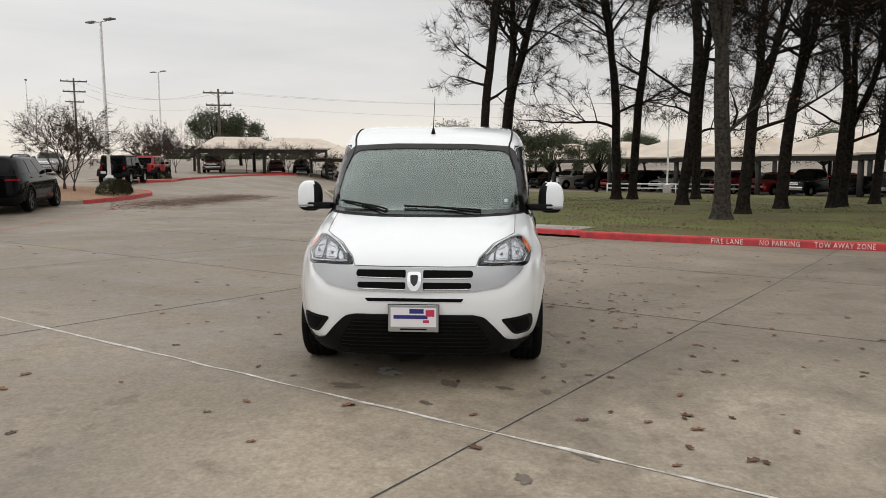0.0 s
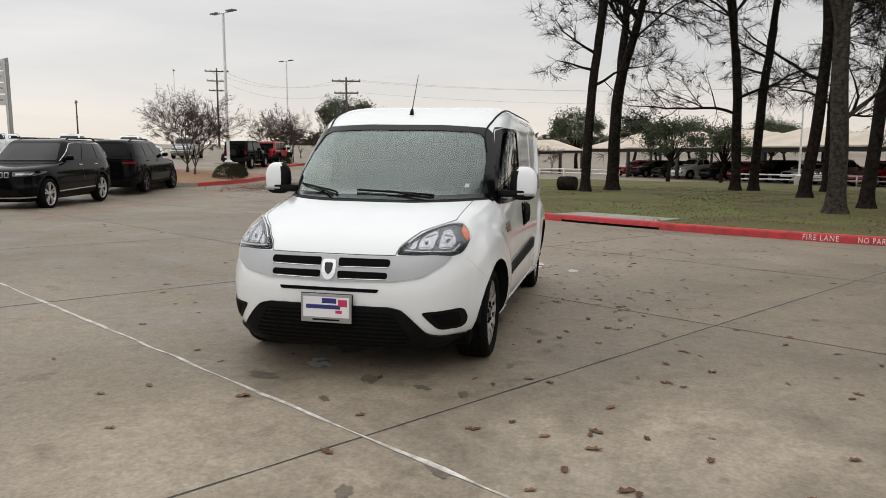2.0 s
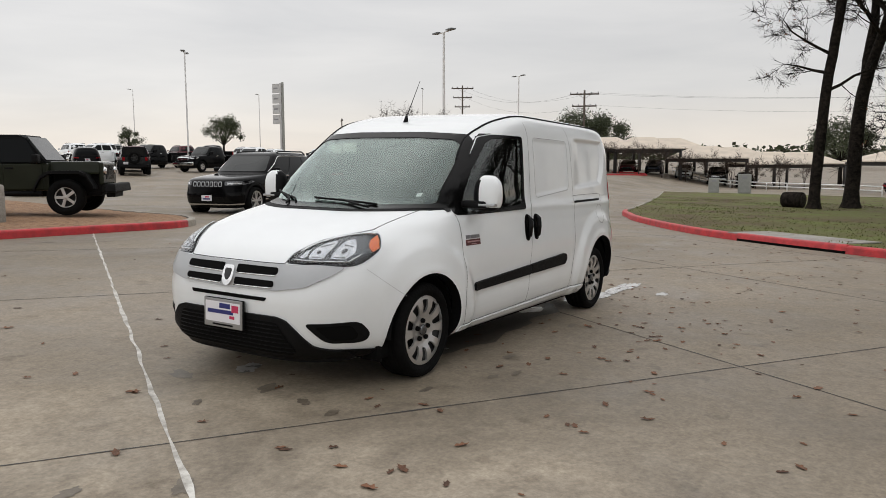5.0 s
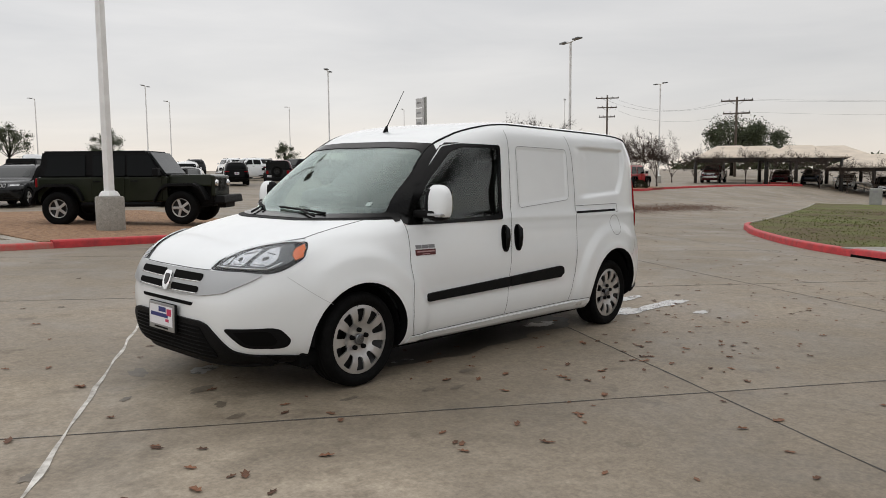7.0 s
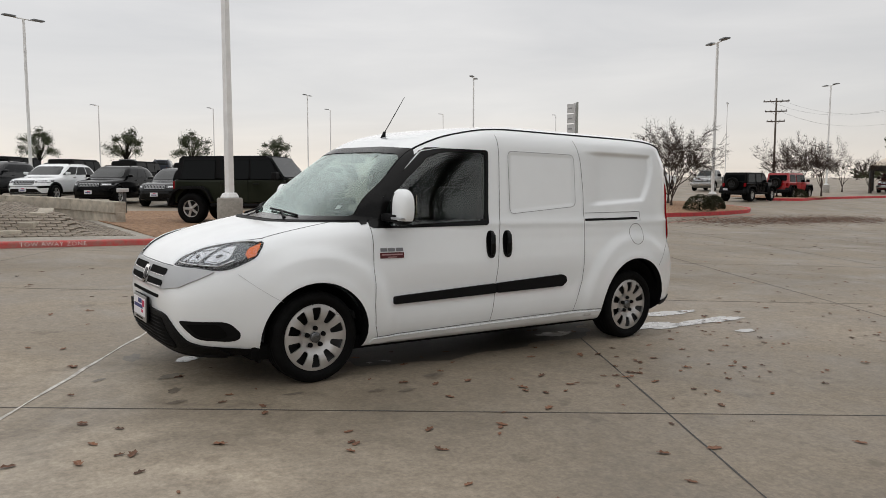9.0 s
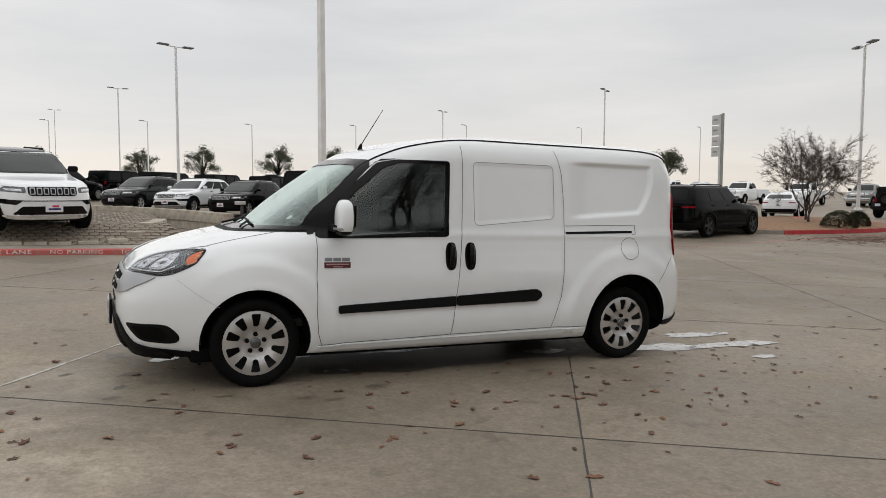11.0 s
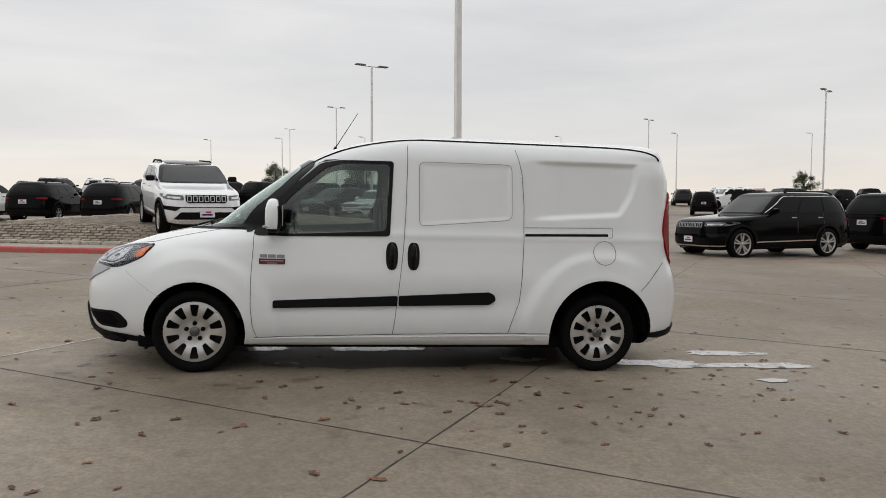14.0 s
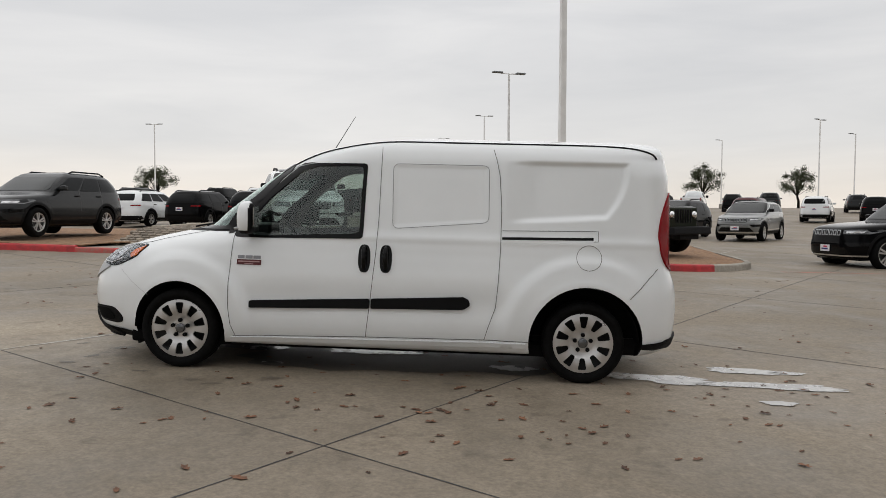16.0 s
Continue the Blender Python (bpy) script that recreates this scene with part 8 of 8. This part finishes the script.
def pickup(paint):
    """A crew-cab pickup: long bonnet, four-door cab and an open bed."""
    car = thing("pickup_truck", "", "")
    wb, hw, H = 3.7, 1.0, 1.95
    rows = suv_rows(2.85, -0.85, hw, H, 1.18, 1.35, 0.75, -0.62)
    sh = Shell(rows, xm=0.6, layers=44)
    vs, fs = sh.solid(48)
    me = mesh_of("cab_body", vs, fs, [paint, M_PLASTIC])
    cuts = [prism(ring(wb / 2, 0.42, 0.50, 28), "y", q * 0.7, q * 1.4, M_PLASTIC) for q in (1, -1)]
    part("cab", mark_sharp(boolean(me, cuts), 38), car, "painted crew cab")
    bed = bmesh.new()
    bm_box(bed, -1.98, 0, 0.93, 2.10, 1.96, 0.72, 0.05)
    bme = bpy.data.meshes.new("bed")
    bed.to_mesh(bme)
    bed.free()
    bme.materials.append(paint)
    bme.materials.append(M_PLASTIC)
    well = [(-2.95, -0.85), (-1.0, -0.85), (-1.0, 0.85), (-2.95, 0.85)]
    cuts = [prism(ring(-wb / 2, 0.42, 0.50, 28), "y", q * 0.7, q * 1.4, M_PLASTIC) for q in (1, -1)] + [prism(well, "z", 0.75, 1.6, M_PLASTIC)]
    part("bed", mark_sharp(boolean(bme, cuts), 38), car, "open load bed")

    def fr(u, v, o):
        return (sh.xf(u, v) + o * 0.8, u, v + o * 0.6)

    part("windscreen", patch("windscreen", [soften([(-0.78, 1.36), (0.78, 1.36), (0.66, 1.80), (-0.66, 1.80)], 0.08)], fr, M_WSFAR, 0.1, 0.010, 0.02), car, "dark windscreen")
    for s in (1, -1):
        skin = (lambda u, v, o: (u, sh.y(u, v) + o, v)) if s > 0 else (lambda u, v, o: (u, -sh.y(u, v) - o, v))
        for a, b, ta, tb in ((1.02, 0.30, 0.62, 0.30), (0.22, -0.50, 0.22, -0.45)):
            part("side_window", patch("side_window", [soften([(a, 1.37), (b, 1.37), (tb, 1.78), (ta, 1.78)], 0.04)], skin, M_TINT, 0.1, 0.010, 0.016, flip=s > 0), car, "dark side window")
        part("headlamp", patch("headlamp", [soften([(s * 0.60, 0.98), (s * 0.93, 1.0), (s * 0.93, 1.12), (s * 0.60, 1.12)], 0.03)], fr, M_CHROME, 0.08, 0.012, 0.02, flip=s < 0), car)
        part("tail_lamp", box_me("tail_lamp", 0.05, 0.12, 0.36, M_REDLENS, 0.02, (-3.03, s * 0.90, 1.05)), car)
        part("door_mirror", box_me("door_mirror", 0.14, 0.26, 0.24, M_PLASTIC, 0.04, (0.98, s * 1.10, 1.42)), car)
        part("step_bar", tube("step_bar", [(1.2, s * 0.93, 0.42), (-0.9, s * 0.93, 0.42)], 0.05, M_PLASTIC, 8), car)
        for xx in (0.28, -0.55):
            part("door_handle", box_me("door_handle", 0.18, 0.03, 0.03, M_CHROME, 0.01, (xx, s * 1.005, 1.20)), car)
        for cx in (wb / 2, -wb / 2):
            wheel("wheel", car, Matrix.Translation((cx, s * 0.86, 0.41)), 0.41, 0.28, 0.24, 8, M_RIM, M_RIMDK, s, "spokes", True)
    gr = part("grille", patch("grille", [soften([(-0.56, 0.84), (0.56, 0.84), (0.56, 1.14), (-0.56, 1.14)], 0.03)], fr, M_GLOSSBLK, 0.08, 0.012, 0.02), car, "tall dark grille")
    for k in range(3):
        part("grille_bar", patch("grille_bar", [[(-0.54, 0.88 + 0.09 * k), (0.54, 0.88 + 0.09 * k), (0.54, 0.92 + 0.09 * k), (-0.54, 0.92 + 0.09 * k)]], fr, M_CHROME, 0.08, 0.020, 0.012), gr)
    part("front_bumper", box_me("front_bumper", 0.22, 1.92, 0.26, M_CHROME, 0.06, (2.86, 0, 0.62)), car, "chrome front bumper")
    part("rear_bumper", box_me("rear_bumper", 0.18, 1.86, 0.20, M_CHROME, 0.04, (-3.10, 0, 0.62)), car, "chrome rear bumper")
    part("chassis", box_me("chassis", 5.6, 1.1, 0.2, M_PLASTIC, 0.02, (-0.1, 0, 0.48)), car)
    return car


MODELS = {
    "gc": (lambda: car_model("suv", 3.10, 2.50, -2.70, 0.99, 1.82, 1.07, 0.88, 0.12, -2.34, 0.40, 0.30, spokes=10)),
    "gc_black": (lambda: car_model("suv", 3.10, 2.50, -2.70, 0.99, 1.82, 1.07, 0.88, 0.12, -2.34, 0.40, 0.30, spokes=5, face=M_RIMDK, chrome=False)),
    "cherokee": (lambda: car_model("suv", 2.70, 2.24, -2.38, 0.93, 1.66, 0.99, 0.92, 0.10, -2.0, 0.36, 0.235, spokes=10, style="cherokee", chrome=False, nose=0.10)),
    "compass": (lambda: car_model("suv", 2.64, 2.16, -2.24, 0.91, 1.63, 1.01, 0.92, 0.12, -1.94, 0.355, 0.245, spokes=10, style="compass", nose=0.03, duo=True)),
    "renegade": (lambda: car_model("suv", 2.57, 2.02, -2.20, 0.90, 1.68, 1.00, 1.05, 0.40, -2.02, 0.345, 0.21, spokes=5, style="cherokee", chrome=False)),
    "sedan": (lambda: car_model("sedan", 3.05, 2.45, -2.55, 0.95, 1.46, 0.88, 1.00, 0.05, -1.35, 0.355, 0.25, spokes=5, style="sedan", rails=False, clad=False, chrome=False, dlo=2)),
}
MODELS["gc_far"] = lambda: car_model("suv", 3.09, 2.44, -2.62, 0.985, 1.80, 1.06, 1.00, 0.20, -2.30, 0.385, 0.28, lite=True)
MODELS["cherokee_far"] = lambda: car_model("suv", 2.70, 2.24, -2.38, 0.93, 1.66, 0.99, 0.92, 0.10, -2.0, 0.36, 0.235, chrome=False, nose=0.10, lite=True)
MODELS["compass_far"] = lambda: car_model("suv", 2.64, 2.16, -2.24, 0.91, 1.63, 1.00, 0.86, 0.08, -1.94, 0.355, 0.245, nose=0.04, lite=True)
MODELS["sedan_far"] = lambda: car_model("sedan", 2.85, 2.35, -2.40, 0.92, 1.45, 0.86, 0.98, 0.05, -1.30, 0.34, 0.23, style="sedan", rails=False, clad=False, chrome=False, dlo=2, lite=True)
_base = {}


PAINTS = {M_BLACKP, M_WHITE, M_GREENP, M_GREYP, M_SILVERP, M_REDP, M_MAROON, M_YELLOW, M_BLUEP}


def park(model, x, y, heading, paint, label, lift=0.0, pitch=0.0, roll=0.0, group="parked vehicles", z=None, size=1.0):
    """One vehicle on the lot: the first of its kind is built, the others are copies."""
    if model not in _base:
        if model.startswith("off_roader"):
            _base[model] = off_roader(M_GREENP, lite=model.endswith("far"))
        elif model == "pickup":
            _base[model] = pickup(M_BLACKP)
        else:
            _base[model] = MODELS[model]()
        t = _base[model]
        first = True
    else:
        t = copy_thing(_base[model], Matrix())
        first = False
    zz = slope(x, y) + lift if z is None else z
    t.matrix_basis = pose(x, y, zz, roll, pitch, heading) @ Matrix.Diagonal((size, size, size, 1))
    tagged(t, label, {"pickup": "pickup truck", "sedan": "car", "off_roader": "off-roader", "off_roader_far": "off-roader", "sedan_far": "car"}.get(model, "suv"), group)
    for o in t.children_recursive:
        for sl in o.material_slots:
            if sl.material in PAINTS:
                sl.link = "OBJECT"
                sl.material = paint
        if o.name.startswith("hard_top") and paint is M_REDP:
            o.material_slots[0].link = "OBJECT"
            o.material_slots[0].material = paint
    return t


park("gc", -12.2, -14.5, 14, M_BLACKP, "glossy black large SUV with bright multi-spoke wheels on the lot", lift=-0.02, size=1.06)
park("gc_black", -19.15, -16.35, 196, M_BLACKP, "glossy black large SUV with dark wheels on the lot", lift=-0.02, size=1.06)
park("sedan", -34.0, -25.6, 214, M_WHITE, "white saloon car with a dark spoiler on the lot")
park("off_roader", -4.1, -14.25, 132, M_GREENP, "dark green four-door off-roader on mulch", lift=KERB_H)
park("compass", 4.08, -12.6, 111, M_WHITE, "white compact SUV displayed on the stone mound", z=0.68, pitch=3.7)
park("cherokee", 10.9, -12.45, 84, M_GREYP, "granite grey mid-size SUV on the mulched island", lift=KERB_H + 0.06)
for k, (x, y, col, nm) in enumerate(((0.5, -33.4, M_GREYP, "dark grey"), (-1.7, -31.6, M_WHITE, "white"), (-3.9, -29.9, M_BLACKP, "black"), (-6.1, -28.2, M_GREYP, "dark grey"))):
    park("cherokee", x, y - 0.5, 50, col, nm + " mid-size SUV nosed out of a parking row")
park("compass", -11.6, -25.6, 56, M_SILVERP, "silver-grey compact SUV nosed out of a parking row")
park("cherokee", -8.9, -27.4, 52, M_BLACKP, "black mid-size SUV nosed out of a parking row")
park("renegade", -22.4, -45.0, 242, M_WHITE, "white boxy small SUV seen from behind")
park("renegade", -26.0, -44.6, 242, M_BLACKP, "black boxy small SUV seen from behind")
park("cherokee", -16.5, -40.0, 240, M_MAROON, "maroon mid-size SUV in a parking row")
park("gc", -30.5, -45.5, 240, M_MAROON, "dark maroon large SUV in a parking row")
for k, (x, y, col, nm) in enumerate(((9.6, -27.6, M_BLACKP, "black"), (12.5, -27.8, M_BLACKP, "black"), (15.4, -28.2, M_WHITE, "white"), (18.2, -30.0, M_BLUEP, "dark blue"))):
    park("cherokee", x, y, 262, col, nm + " mid-size SUV parked tail out")
for k, (x, y, h, col, nm) in enumerate(((4.2, -43.0, 230, M_BLACKP, "black"), (7.2, -44.2, 230, M_GREYP, "dark grey"), (10.5, -42.0, 230, M_BLUEP, "dark blue"))):
    park("gc_far", x, y, h, col, nm + " large SUV in the second row")
for k, (x, y, col, nm) in enumerate(((1.2, -46.5, M_BLACKP, "black"), (-2.0, -54.0, M_YELLOW, "lime yellow"), (-4.6, -42.5, M_GREENP, "dark green"), (-7.6, -41.0, M_BLACKP, "black"), (-10.6, -39.5, M_GREYP, "dark grey"), (-1.7, -44.2, M_GREYP, "dark grey"))):
    park("off_roader_far", x, y, 228, col, nm + " off-roader in the second row")
park("off_roader", -26.8, -40.4, 236, M_GREYP, "dark grey off-roader with a tailgate spare")
park("off_roader", -40.3, -22.5, 189, M_BLACKP, "black off-roader with a tailgate spare beside the drive")
park("off_roader", -47.5, -23.9, 189, M_REDP, "bright red off-roader beside the drive")
for k, (x, y, h, col, nm) in enumerate(((-36.0, -50.2, 10, M_BLACKP, "black"), (-35.3, -42.6, 5, M_BLACKP, "black"), (-36.1, -57.0, 15, M_WHITE, "white"), (-42.5, -45.0, 10, M_WHITE, "white"), (-33.0, -53.0, 350, M_WHITE, "white"), (-48.0, -42.0, 20, M_WHITE, "white"), (-53.0, -40.0, 20, M_WHITE, "white"), (-57.0, -37.0, 20, M_SILVERP, "silver"))):
    park("pickup", x, y, h, col, nm + " crew-cab pickup in a far row")
# ranks under the shade canopies and along the far rows
rank = random.Random(21)
COLS = [(M_BLACKP, "black"), (M_WHITE, "white"), (M_SILVERP, "silver-grey"), (M_GREYP, "dark grey"), (M_MAROON, "maroon"), (M_BLUEP, "dark blue"), (M_WHITE, "white"), (M_REDP, "red")]


def ranked(a, b, n, heading, models, skip=0.1):
    for k in range(n):
        if rank.random() < skip:
            continue
        f = k / (n - 1)
        x, y = a[0] + (b[0] - a[0]) * f + rank.uniform(-0.3, 0.3), a[1] + (b[1] - a[1]) * f + rank.uniform(-0.3, 0.3)
        col, nm = COLS[rank.randrange(len(COLS))]
        if col is M_REDP and y < -45:
            col, nm = M_BLACKP, "black"
        md = models[rank.randrange(len(models))]
        park(md, x, y, heading + rank.uniform(-2, 2), col, nm + " vehicle in a rank by the canopies")


ranked((-77.0, 4.0), (-36.0, 34.0), 17, -54, ["cherokee_far", "compass_far", "sedan_far", "gc_far", "pickup"])
ranked((-86.0, 9.5), (-48.0, 41.0), 15, 126, ["cherokee_far", "sedan_far", "gc_far"])
ranked((-75.5, -29.0), (-84.5, -8.0), 8, 12, ["cherokee_far", "compass_far", "sedan_far", "pickup"])
ranked((-58.0, -58.0), (-14.0, -72.0), 14, 250, ["gc_far", "cherokee_far", "pickup"])
ranked((12.0, -58.0), (40.0, -50.0), 10, 262, ["gc_far", "cherokee_far"])


# ---- pieces of the paving and the mound ----
for k, (px0, py0, pw, ph, turn) in enumerate(((0.14, -0.05, 0.85, 0.28, 4), (1.12, -0.10, 0.45, 0.32, 20), (0.90, 0.57, 0.18, 0.08, 0), (-2.22, 0.58, 0.78, 0.30, -9), (-3.02, 0.69, 1.05, 0.22, -2), (-2.95, 0.18, 0.62, 0.22, -5), (-3.3, 0.20, 0.3, 0.10, 3), (-2.87, 1.2, 0.24, 0.12, 0), (-1.06, 0.42, 0.40, 0.16, 0), (2.06, -0.2, 0.26, 0.13, 30))):
    run_off(px0, py0, pw, ph, turn, 3 + 2 * k)
# Wide patch below the van: damp, darkened further for the van's shade
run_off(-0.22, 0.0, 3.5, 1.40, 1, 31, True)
for k, (px0, py0, pw, ph, turn) in enumerate(((2.32, 0.22, 0.34, 0.20, 20), (0.76, 1.07, 0.24, 0.15, 0), (1.13, 1.31, 0.26, 0.09, 5), (2.40, 0.58, 0.24, 0.16, 60), (1.79, 1.02, 0.26, 0.10, 0), (2.46, 0.84, 0.22, 0.14, 10), (2.42, -0.42, 0.42, 0.22, 70), (2.75, 0.10, 0.20, 0.10, 40), (1.30, 1.22, 0.20, 0.12, 0), (3.55, 0.95, 0.30, 0.18, 40), (3.85, 0.62, 0.22, 0.14, 10), (-0.6, 1.02, 0.30, 0.12, 0))):
    run_off(px0, py0, pw * 0.55, ph * 0.5, turn, 41 + 2 * k, True)
pavers()
cap_stones()
lay_slabs()
